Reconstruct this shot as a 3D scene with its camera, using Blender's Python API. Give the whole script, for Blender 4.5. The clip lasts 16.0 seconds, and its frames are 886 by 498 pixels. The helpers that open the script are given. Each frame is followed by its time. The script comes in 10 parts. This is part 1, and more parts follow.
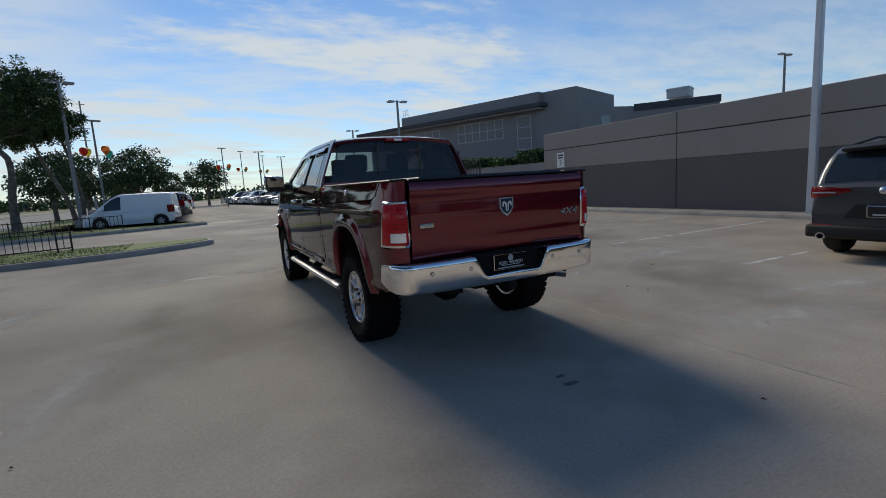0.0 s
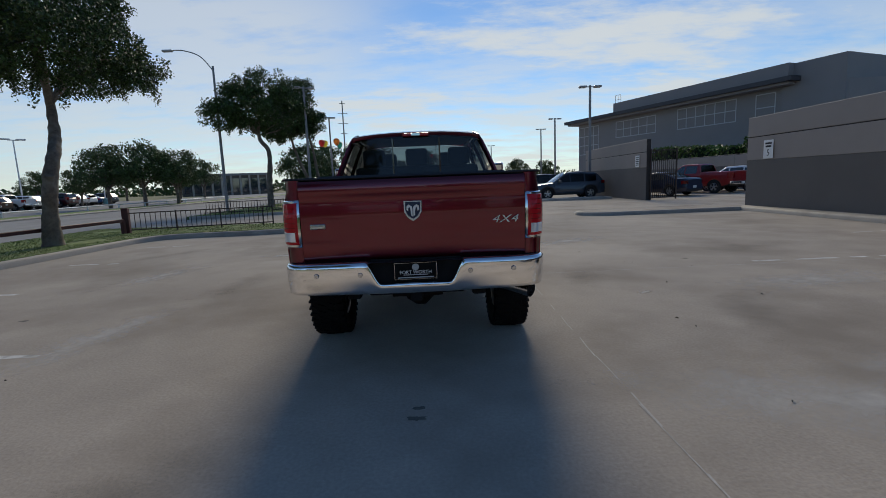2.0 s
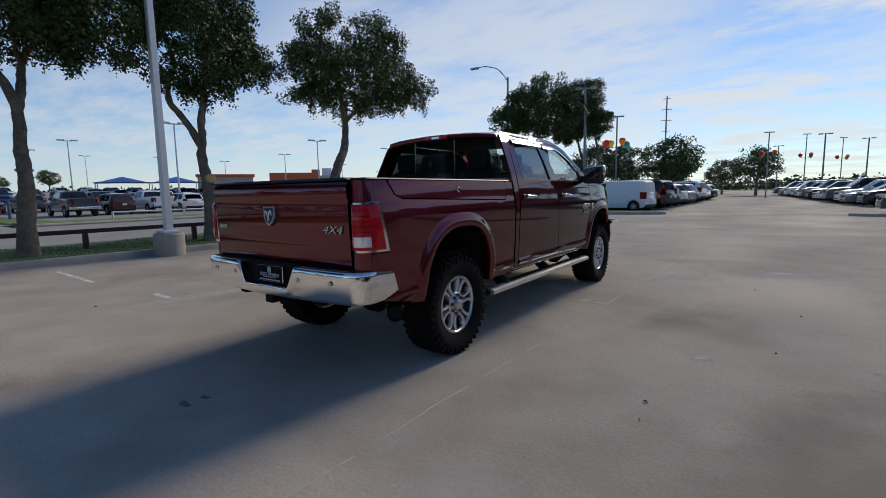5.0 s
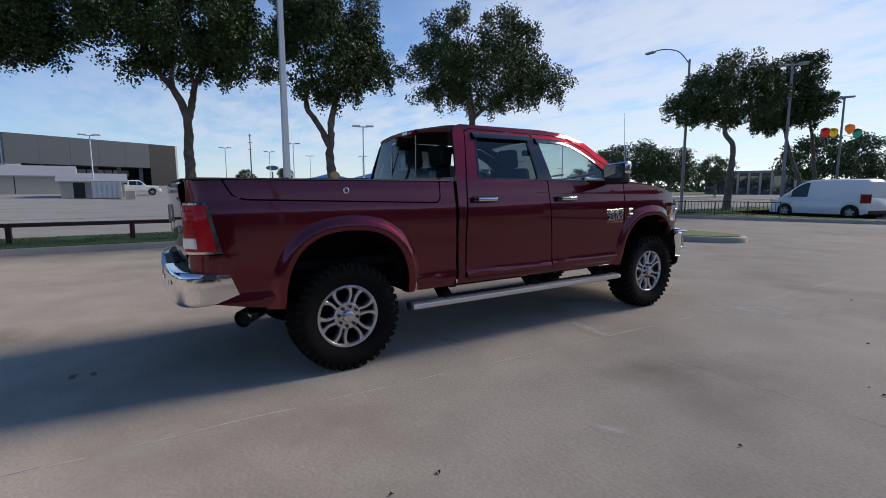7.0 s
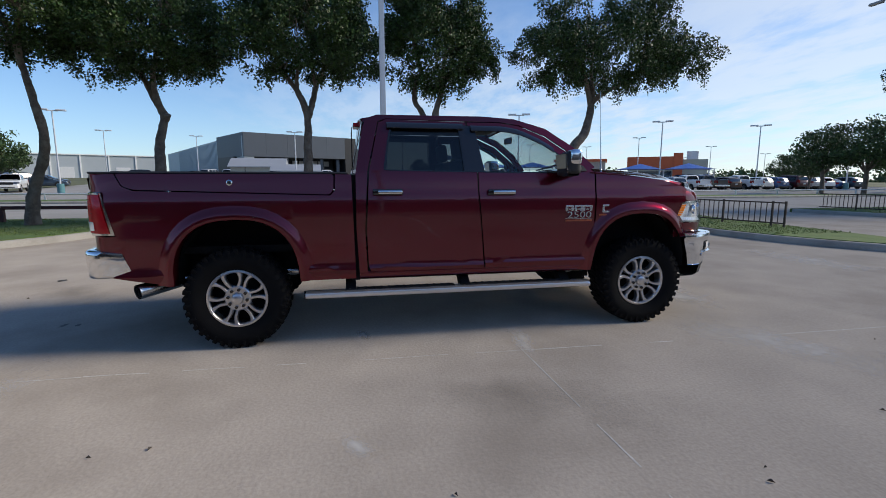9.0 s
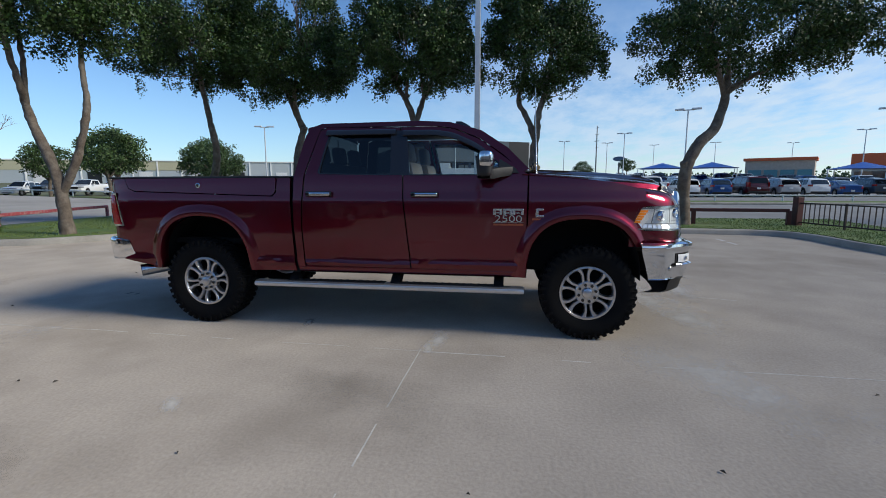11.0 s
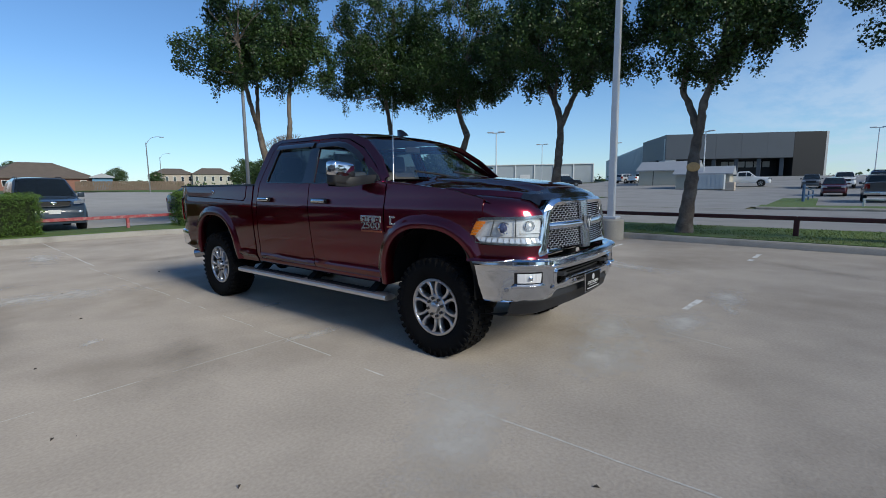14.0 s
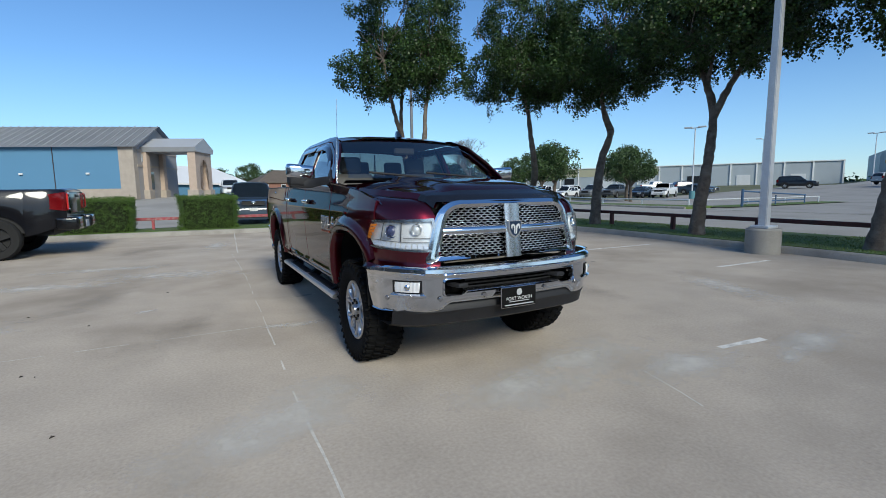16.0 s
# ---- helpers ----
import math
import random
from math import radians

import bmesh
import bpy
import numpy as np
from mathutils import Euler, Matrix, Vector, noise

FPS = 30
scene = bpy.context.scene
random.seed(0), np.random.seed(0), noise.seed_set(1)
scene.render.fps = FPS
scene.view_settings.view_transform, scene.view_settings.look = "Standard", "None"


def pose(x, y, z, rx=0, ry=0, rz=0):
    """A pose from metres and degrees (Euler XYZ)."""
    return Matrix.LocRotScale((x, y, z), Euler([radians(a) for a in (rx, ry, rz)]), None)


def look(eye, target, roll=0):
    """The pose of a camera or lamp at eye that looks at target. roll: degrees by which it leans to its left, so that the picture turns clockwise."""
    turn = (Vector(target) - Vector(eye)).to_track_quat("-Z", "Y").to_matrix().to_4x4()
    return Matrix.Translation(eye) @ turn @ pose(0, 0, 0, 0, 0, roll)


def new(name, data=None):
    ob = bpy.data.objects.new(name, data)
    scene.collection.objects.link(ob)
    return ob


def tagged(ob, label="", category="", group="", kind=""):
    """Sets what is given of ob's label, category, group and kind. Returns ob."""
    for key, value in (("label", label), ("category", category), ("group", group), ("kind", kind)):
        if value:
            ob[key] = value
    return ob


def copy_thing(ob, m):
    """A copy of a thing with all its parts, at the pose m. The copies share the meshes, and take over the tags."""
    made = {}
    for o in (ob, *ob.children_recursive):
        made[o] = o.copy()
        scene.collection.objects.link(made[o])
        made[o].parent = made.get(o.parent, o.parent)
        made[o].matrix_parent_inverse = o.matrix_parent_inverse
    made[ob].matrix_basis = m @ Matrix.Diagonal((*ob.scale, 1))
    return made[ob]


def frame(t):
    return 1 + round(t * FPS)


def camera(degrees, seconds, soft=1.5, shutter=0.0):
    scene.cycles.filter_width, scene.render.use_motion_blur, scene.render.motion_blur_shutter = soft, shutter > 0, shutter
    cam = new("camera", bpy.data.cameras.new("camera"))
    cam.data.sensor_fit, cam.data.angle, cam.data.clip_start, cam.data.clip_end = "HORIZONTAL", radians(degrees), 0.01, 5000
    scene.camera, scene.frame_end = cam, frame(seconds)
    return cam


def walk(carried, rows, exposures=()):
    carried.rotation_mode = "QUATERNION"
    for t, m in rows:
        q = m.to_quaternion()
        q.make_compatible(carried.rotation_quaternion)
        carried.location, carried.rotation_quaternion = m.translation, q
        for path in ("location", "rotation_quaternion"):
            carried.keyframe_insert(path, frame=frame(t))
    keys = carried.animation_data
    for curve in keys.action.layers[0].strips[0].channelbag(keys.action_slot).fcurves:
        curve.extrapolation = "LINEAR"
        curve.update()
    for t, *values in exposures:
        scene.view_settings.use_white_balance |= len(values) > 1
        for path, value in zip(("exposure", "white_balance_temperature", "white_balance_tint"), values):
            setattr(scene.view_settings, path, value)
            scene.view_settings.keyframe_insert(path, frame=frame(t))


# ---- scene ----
cam = camera(86.6, 16.0, soft=0.9)
PATH = [
    (0, (-2.205, -4.249, 1.453), (-1.297, -2.489, 1.172), -3.5),
    (0.5, (-1.629, -4.413, 1.458), (-0.925, -2.563, 1.169), -3.5),
    (1, (-1.039, -4.527, 1.469), (-0.551, -2.608, 1.182), -3.2),
    (1.5, (-0.47, -4.531, 1.449), (-0.197, -2.57, 1.164), -2.7),
    (2, (0.114, -4.559, 1.431), (0.168, -2.581, 1.147), -2.3),
    (2.5, (0.667, -4.495, 1.398), (0.508, -2.522, 1.119), -2.0),
    (3, (1.194, -4.351, 1.409), (0.822, -2.405, 1.137), -1.7),
    (3.5, (1.739, -4.17, 1.428), (1.158, -2.273, 1.17), -1.3),
    (4, (2.26, -3.923, 1.416), (1.469, -2.104, 1.156), -1.0),
    (4.2, (2.453, -3.824, 1.396), (1.584, -2.04, 1.141), -0.9),
    (6.3, (4.047, -2.001, 1.39), (2.511, -0.742, 1.155), -0.8),
    (6.5, (4.137, -1.793, 1.382), (2.558, -0.588, 1.148), -0.5),
    (7, (4.398, -1.276, 1.408), (2.715, -0.223, 1.159), -0.2),
    (7.5, (4.581, -0.731, 1.412), (2.81, 0.158, 1.146), -0.0),
    (8, (4.812, -0.195, 1.424), (2.967, 0.526, 1.145), 0.1),
    (8.5, (4.961, 0.357, 1.413), (3.061, 0.915, 1.131), 0.1),
    (9, (5.119, 0.961, 1.436), (3.178, 1.344, 1.142), 0.0),
    (9.2, (5.188, 1.199, 1.459), (3.235, 1.512, 1.162), -0.0),
    (11.3, (5.283, 3.522, 1.43), (3.346, 3.108, 1.152), -0.3),
    (11.5, (5.252, 3.758, 1.439), (3.33, 3.279, 1.162), -0.4),
    (12, (5.103, 4.292, 1.432), (3.23, 3.649, 1.151), -0.6),
    (12.5, (4.89, 4.842, 1.428), (3.08, 4.041, 1.145), -0.6),
    (13, (4.644, 5.369, 1.437), (2.908, 4.418, 1.153), -0.6),
    (13.5, (4.306, 5.851, 1.453), (2.661, 4.749, 1.174), -0.7),
    (14, (3.967, 6.332, 1.465), (2.425, 5.087, 1.196), -0.6),
    (14.5, (3.547, 6.716, 1.449), (2.113, 5.346, 1.193), -0.4),
    (15, (3.115, 7.093, 1.435), (1.818, 5.592, 1.178), -0.2),
    (15.5, (2.644, 7.388, 1.418), (1.519, 5.754, 1.163), -0.2),
    (16, (2.111, 7.597, 1.425), (1.184, 5.842, 1.176), -0.7),
]
EXPOSURES = [(0, -0.17, 7000, 5), (2.5, -0.20, 7000, 6), (4, -0.15, 6950, 7), (6.5, 0.08, 6900, 11), (9, 0.22, 6650, 8), (11.5, 0.12, 6400, 4), (14, 0.0, 6250, 3), (16, 0.10, 6150, 1)]
walk(cam, [(t, look(eye, target, roll)) for t, eye, target, roll in PATH], EXPOSURES)


# ---- world and sun ----
SUN_EL, SUN_AZ = radians(33), radians(3)        # azimuth from +y towards +x
world = bpy.data.worlds.new("world")
scene.world = world
world.use_nodes = True


def sky_nodes():
    nt = world.node_tree
    nt.nodes.clear()
    N, L = nt.nodes.new, nt.links.new
    out, bg = N("ShaderNodeOutputWorld"), N("ShaderNodeBackground")
    sky = N("ShaderNodeTexSky")
    sky.sky_type, sky.sun_disc = "NISHITA", False
    sky.sun_elevation, sky.sun_rotation = SUN_EL, SUN_AZ
    sky.air_density, sky.dust_density, sky.ozone_density = 1.0, 0.0, 1.5
    co = N("ShaderNodeTexCoord")
    sep = N("ShaderNodeSeparateXYZ")
    L(co.outputs["Generated"], sep.inputs[0])

    def math_(op, a, b=None, clamp=False):
        n = N("ShaderNodeMath")
        n.operation, n.use_clamp = op, clamp
        for i, v in enumerate((a, b)):
            if v is None:
                continue
            if isinstance(v, (int, float)):
                n.inputs[i].default_value = v
            else:
                L(v, n.inputs[i])
        return n.outputs[0]
    up = math_("MAXIMUM", sep.outputs[2], 0.0)
    den = math_("ADD", up, 0.12)
    px, py = math_("DIVIDE", sep.outputs[0], den), math_("DIVIDE", sep.outputs[1], den)
    cmb = N("ShaderNodeCombineXYZ")
    L(px, cmb.inputs[0]), L(py, cmb.inputs[1])
    rot = N("ShaderNodeMapping")
    rot.inputs["Rotation"].default_value = (0, 0, radians(28))
    rot.inputs["Scale"].default_value = (0.55, 1.0, 1.0)
    rot.inputs["Location"].default_value = (2.3, 0.7, 0.0)
    L(cmb.outputs[0], rot.inputs[0])
    big, fine = N("ShaderNodeTexNoise"), N("ShaderNodeTexNoise")
    big.inputs["Scale"].default_value, big.inputs["Detail"].default_value = 0.75, 3.0
    fine.inputs["Scale"].default_value, fine.inputs["Detail"].default_value, fine.inputs["Roughness"].default_value = 3.2, 9.0, 0.62
    L(rot.outputs[0], big.inputs["Vector"]), L(rot.outputs[0], fine.inputs["Vector"])
    # the bank of cloud lies to the north, the south is clear
    north = math_("MULTIPLY", sep.outputs[1], 0.26)
    west = math_("MULTIPLY", sep.outputs[0], 0.05)
    v = math_("ADD", math_("ADD", math_("MULTIPLY", big.outputs[0], 0.75), math_("MULTIPLY", fine.outputs[0], 0.5)), math_("ADD", north, west))
    ramp = N("ShaderNodeMapRange")
    ramp.inputs["From Min"].default_value, ramp.inputs["From Max"].default_value = 0.81, 0.98
    ramp.interpolation_type = "SMOOTHSTEP"
    east = N("ShaderNodeMapRange")
    east.inputs["From Min"].default_value, east.inputs["From Max"].default_value, east.inputs["To Max"].default_value = 0.5, 0.92, -0.16
    L(sep.outputs[0], east.inputs["Value"])
    L(math_("ADD", v, east.outputs[0]), ramp.inputs["Value"])
    haze = N("ShaderNodeMapRange")
    haze.inputs["From Min"].default_value, haze.inputs["From Max"].default_value = 0.22, 0.0
    haze.inputs["To Max"].default_value = 0.34
    L(sep.outputs[2], haze.inputs["Value"])
    low, nw = N("ShaderNodeMapRange"), N("ShaderNodeMapRange")
    low.inputs["From Min"].default_value, low.inputs["From Max"].default_value = 0.40, 0.10
    nw.inputs["From Min"].default_value, nw.inputs["From Max"].default_value = -0.35, 0.35
    low.interpolation_type = nw.interpolation_type = "SMOOTHSTEP"
    L(sep.outputs[2], low.inputs["Value"])
    L(math_("SUBTRACT", sep.outputs[1], math_("MULTIPLY", sep.outputs[0], 0.15)), nw.inputs["Value"])
    broken = N("ShaderNodeMapRange")
    broken.inputs["From Min"].default_value, broken.inputs["From Max"].default_value, broken.inputs["To Min"].default_value = 0.34, 0.58, 0.15
    L(fine.outputs[0], broken.inputs["Value"])
    bank_ = math_("MULTIPLY", math_("MULTIPLY", low.outputs[0], nw.outputs[0]), math_("MULTIPLY", broken.outputs[0], 0.72))
    # a broad soft bank stands high in the north-west
    tall, nnw, soft_ = N("ShaderNodeMapRange"), N("ShaderNodeMapRange"), N("ShaderNodeMapRange")
    tall.inputs["From Min"].default_value, tall.inputs["From Max"].default_value = 0.62, 0.30
    nnw.inputs["From Min"].default_value, nnw.inputs["From Max"].default_value = 0.72, 1.0
    soft_.inputs["From Min"].default_value, soft_.inputs["From Max"].default_value, soft_.inputs["To Min"].default_value = 0.30, 0.55, 0.45
    tall.interpolation_type = nnw.interpolation_type = soft_.interpolation_type = "SMOOTHSTEP"
    L(sep.outputs[2], tall.inputs["Value"])
    L(math_("ADD", math_("SUBTRACT", sep.outputs[1], math_("MULTIPLY", sep.outputs[0], 0.4)), math_("MULTIPLY", math_("SUBTRACT", big.outputs[0], 0.5), 0.5)), nnw.inputs["Value"])
    L(fine.outputs[0], soft_.inputs["Value"])
    high_ = (math_("MULTIPLY", math_("MULTIPLY", tall.outputs[0], nnw.outputs[0]), math_("MULTIPLY", soft_.outputs[0], 0.66)))
    edge_ = N("ShaderNodeMapRange")
    edge_.interpolation_type = "SMOOTHSTEP"
    edge_.inputs["From Min"].default_value, edge_.inputs["From Max"].default_value = 0.10, -0.28
    L(sep.outputs[0], edge_.inputs["Value"])
    bank_ = math_("MAXIMUM", bank_, math_("MULTIPLY", high_, edge_.outputs[0]))
    cover = math_("MAXIMUM", math_("MAXIMUM", math_("MULTIPLY", ramp.outputs[0], 0.85), haze.outputs[0]), bank_)
    cloud = N("ShaderNodeMix")
    cloud.data_type = "RGBA"
    cloud.inputs[6].default_value = (3.7, 4.9, 7.0, 1)
    cloud.inputs[7].default_value = (6.5, 6.85, 7.3, 1)
    lit = N("ShaderNodeMapRange")
    lit.inputs["From Min"].default_value, lit.inputs["From Max"].default_value = -0.5, 0.9
    L(sep.outputs[1], lit.inputs["Value"])
    L(lit.outputs[0], cloud.inputs[0])
    mix = N("ShaderNodeMix")
    mix.data_type = "RGBA"
    clear = N("ShaderNodeMix")
    clear.data_type, clear.blend_type = "RGBA", "MULTIPLY"
    clear.inputs[0].default_value = 1.0
    clear.inputs[7].default_value = (0.68, 0.87, 1.14, 1)
    L(sky.outputs[0], clear.inputs[6])
    L(cover, mix.inputs[0]), L(clear.outputs[2], mix.inputs[6]), L(cloud.outputs[2], mix.inputs[7])
    L(mix.outputs[2], bg.inputs[0])
    bg.inputs[1].default_value = 0.116
    L(bg.outputs[0], out.inputs[0])


sky_nodes()
sun = new("sun", bpy.data.lights.new("sun", "SUN"))
sun.data.energy, sun.data.angle, sun.data.color = 3.3, radians(20), (1.0, 0.90, 0.77)
sun.matrix_world = look((60 * math.sin(SUN_AZ), 60 * math.cos(SUN_AZ), 60 * math.tan(SUN_EL)), (0, 0, 0))


# ---- materials ----
MATS = {}


def material(name, color, rough=0.6, metal=0.0, var=0.12, scale=6.0, fine=60.0, bump=0.0, spec=0.5, coat=0.0,
             stain=None, stain_scale=0.5, stain_amt=0.0, trans=0.0, ior=1.45, alpha=1.0, island=0.0, rough_var=0.0, tint=False, emit=0.0, coords="Object", chalk=0.0, edge=None):
    """A principled material with variation at two scales, and stains of a third."""
    if name in MATS:
        return MATS[name]
    m = bpy.data.materials.new(name)
    m.use_nodes = True
    nt = m.node_tree
    N, L = nt.nodes.new, nt.links.new
    b = nt.nodes["Principled BSDF"]
    b.inputs["Roughness"].default_value, b.inputs["Metallic"].default_value = rough, metal
    b.inputs["Specular IOR Level"].default_value, b.inputs["IOR"].default_value = spec, ior
    b.inputs["Coat Weight"].default_value, b.inputs["Coat Roughness"].default_value = coat, 0.04
    b.inputs["Transmission Weight"].default_value, b.inputs["Alpha"].default_value = trans, alpha
    if emit:
        b.inputs["Emission Color"].default_value, b.inputs["Emission Strength"].default_value = (*color, 1), emit
    b.inputs["Diffuse Roughness"].default_value = chalk
    if edge:
        b.inputs["Specular Tint"].default_value = (*edge, 1)
    co = N("ShaderNodeTexCoord")
    n1, n2 = N("ShaderNodeTexNoise"), N("ShaderNodeTexNoise")
    for n, s, d in ((n1, scale, 4.0), (n2, fine, 3.0)):
        n.inputs["Scale"].default_value, n.inputs["Detail"].default_value = s, d
        L(co.outputs[coords], n.inputs["Vector"])
    add = N("ShaderNodeMath")
    add.operation = "ADD"
    L(n1.outputs[0], add.inputs[0]), L(n2.outputs[0], add.inputs[1])
    rng = N("ShaderNodeMapRange")
    rng.inputs["From Min"].default_value, rng.inputs["From Max"].default_value = 0.6, 1.4
    rng.inputs["To Min"].default_value, rng.inputs["To Max"].default_value = 1 - var, 1 + var
    L(add.outputs[0], rng.inputs["Value"])
    mul = N("ShaderNodeVectorMath")
    mul.operation = "SCALE"
    if tint:
        info = N("ShaderNodeObjectInfo")
        L(info.outputs["Color"], mul.inputs[0])
    else:
        mul.inputs[0].default_value = color
    L(rng.outputs[0], mul.inputs["Scale"])
    last = mul.outputs[0]
    if island:
        geo = N("ShaderNodeNewGeometry")
        r2 = N("ShaderNodeMapRange")
        r2.inputs["To Min"].default_value, r2.inputs["To Max"].default_value = 1 - island, 1 + island
        L(geo.outputs["Random Per Island"], r2.inputs["Value"])
        m2 = N("ShaderNodeVectorMath")
        m2.operation = "SCALE"
        L(last, m2.inputs[0]), L(r2.outputs[0], m2.inputs["Scale"])
        last = m2.outputs[0]
    if stain:
        n3 = N("ShaderNodeTexNoise")
        n3.inputs["Scale"].default_value, n3.inputs["Detail"].default_value, n3.inputs["Roughness"].default_value = stain_scale, 6.0, 0.6
        L(co.outputs[coords], n3.inputs["Vector"])
        r3 = N("ShaderNodeMapRange")
        r3.inputs["From Min"].default_value, r3.inputs["From Max"].default_value, r3.inputs["To Max"].default_value = 0.48, 0.7, stain_amt
        L(n3.outputs[0], r3.inputs["Value"])
        mx = N("ShaderNodeMix")
        mx.data_type = "RGBA"
        L(r3.outputs[0], mx.inputs[0]), L(last, mx.inputs[6])
        mx.inputs[7].default_value = (*stain, 1)
        last = mx.outputs[2]
    L(last, b.inputs["Base Color"])
    if rough_var:
        r4 = N("ShaderNodeMapRange")
        n4 = N("ShaderNodeTexNoise")
        n4.inputs["Scale"].default_value, n4.inputs["Detail"].default_value = 0.35, 5.0
        L(co.outputs[coords], n4.inputs["Vector"])
        r4.inputs["From Min"].default_value, r4.inputs["From Max"].default_value = 0.35, 0.65
        r4.inputs["To Min"].default_value, r4.inputs["To Max"].default_value = rough - rough_var, rough + rough_var
        L(n4.outputs[0], r4.inputs["Value"]), L(r4.outputs[0], b.inputs["Roughness"])
    if bump:
        bp = N("ShaderNodeBump")
        bp.inputs["Strength"].default_value, bp.inputs["Distance"].default_value = bump, 0.01
        L(add.outputs[0], bp.inputs["Height"]), L(bp.outputs[0], b.inputs["Normal"])
    MATS[name] = m
    return m


M_CONC = material("lot_concrete", (0.385, 0.338, 0.286), 0.85, spec=0.12, var=0.19, scale=1.4, fine=45, bump=0.3, stain=(0.250, 0.215, 0.178), stain_scale=0.4, stain_amt=0.85, rough_var=0.1, chalk=0.4)
M_KERB = material("kerb_concrete", (0.33, 0.31, 0.275), 0.8, var=0.16, scale=2, fine=40, bump=0.3, stain=(0.17, 0.155, 0.135), stain_scale=1.2, stain_amt=0.6)
M_ROAD = material("road_concrete", (0.29, 0.28, 0.265), 0.85, spec=0.15, chalk=0.4, var=0.10, scale=0.8, fine=18, bump=0.1, stain=(0.2, 0.19, 0.18), stain_scale=0.25, stain_amt=0.6)
M_DAMP = material("damp_spot", (0.12, 0.11, 0.098), 0.8, var=0.3, scale=5, fine=50, bump=0.2)
M_DARK_PATCH = material("damp_dirt", (0.07, 0.06, 0.05), 0.7, var=0.3, scale=5, fine=50, bump=0.4)
M_GRASS = material("turf", (0.095, 0.150, 0.038), 0.9, var=0.3, scale=3, fine=80, bump=0.6, stain=(0.15, 0.125, 0.06), stain_scale=0.9, stain_amt=0.4)
M_BLADE = material("grass_blade", (0.125, 0.175, 0.045), 0.7, var=0.2, scale=2, fine=20, island=0.4)
M_FIELD = material("far_ground", (0.12, 0.125, 0.06), 0.95, var=0.3, scale=0.05, fine=1.5)
M_LINE = material("worn_white_paint", (0.62, 0.61, 0.58), 0.7, chalk=0.4, spec=0.15, var=0.3, scale=5, fine=70, stain=(0.31, 0.295, 0.27), stain_scale=6.0, stain_amt=1.0)
M_JOINT = material("joint_sealant", (0.49, 0.47, 0.435), 0.8, var=0.3, scale=8, fine=50, chalk=0.4, spec=0.1)
M_WALL_HI = material("taupe_wall_paint", (0.30, 0.268, 0.248), 0.85, var=0.07, scale=0.8, fine=90, bump=0.25, stain=(0.25, 0.225, 0.208), stain_scale=0.5, stain_amt=0.5)
M_WALL_LO = material("dark_wall_paint", (0.125, 0.117, 0.112), 0.85, var=0.08, scale=0.8, fine=90, bump=0.25, stain=(0.105, 0.098, 0.095), stain_scale=0.5, stain_amt=0.5)
M_GROOVE = material("wall_groove", (0.035, 0.032, 0.032), 0.9)
M_BLDG = material("slate_stucco", (0.235, 0.222, 0.224), 0.8, var=0.06, scale=0.5, fine=40, bump=0.1)
M_BLDG_D = material("slate_band", (0.06, 0.06, 0.068), 0.7, var=0.06, scale=0.5, fine=40)
M_FRAME = material("pale_frame", (0.45, 0.46, 0.47), 0.5)
M_WGLASS = material("window_glass", (0.02, 0.03, 0.04), 0.04, var=0.05, spec=0.9, coat=1.0)
M_RAIL = material("maroon_rail_paint", (0.075, 0.018, 0.016), 0.6, var=0.25, scale=4, fine=50, stain=(0.05, 0.035, 0.03), stain_scale=5, stain_amt=0.5)
M_RAIL_RED = material("red_rail_paint", (0.32, 0.06, 0.07), 0.6, var=0.25, scale=5, fine=60, stain=(0.42, 0.30, 0.28), stain_scale=9, stain_amt=0.8)
M_FENCE = material("dark_bronze_fence", (0.035, 0.022, 0.018), 0.55, var=0.2)
M_POLE = material("galvanised_pole", (0.60, 0.61, 0.63), 0.45, metal=0.25, var=0.10, scale=2, fine=30)
M_POLE_D = material("grey_pole", (0.20, 0.205, 0.215), 0.5, metal=0.2, var=0.1)
M_LAMP = material("lamp_head", (0.30, 0.30, 0.31), 0.5, metal=0.3)
M_LENS = material("lamp_lens", (0.6, 0.6, 0.58), 0.2)
M_TEAL = material("teal_bollard_paint", (0.10, 0.24, 0.27), 0.6, var=0.15)
M_BARK = material("live_oak_bark", (0.125, 0.099, 0.078), 0.92, var=0.5, scale=9, fine=70, bump=1.0, stain=(0.25, 0.225, 0.195), stain_scale=3.5, stain_amt=0.6)
M_CUT = material("fresh_cut_wood", (0.52, 0.33, 0.14), 0.8, var=0.2, scale=15, fine=60)
M_LEAF = material("oak_leaf", (0.029, 0.060, 0.010), 0.5, var=0.15, scale=1.2, fine=20, island=0.55)
M_LEAF_FAR = material("far_leaf", (0.045, 0.080, 0.022), 0.6, var=0.2, scale=0.5, fine=10, island=0.5)
M_HEDGE = material("hedge_leaf", (0.075, 0.135, 0.02), 0.55, var=0.2, scale=3, fine=30, island=0.35)
M_TWIG = material("bare_twig", (0.2, 0.165, 0.14), 0.9)
M_SOIL = material("mulch_soil", (0.10, 0.075, 0.05), 0.95, var=0.4, scale=6, fine=90, bump=0.8)
M_WHITE = material("white_paint", (0.75, 0.75, 0.74), 0.5, var=0.05)
M_SIGNBLACK = material("sign_black", (0.02, 0.02, 0.02), 0.6)
M_CREAM = material("cream_siding", (0.42, 0.40, 0.33), 0.6, var=0.06, scale=0.6)
M_SILVER_ROOF = material("metal_roof", (0.36, 0.37, 0.38), 0.45, metal=0.2, var=0.06, scale=0.7)
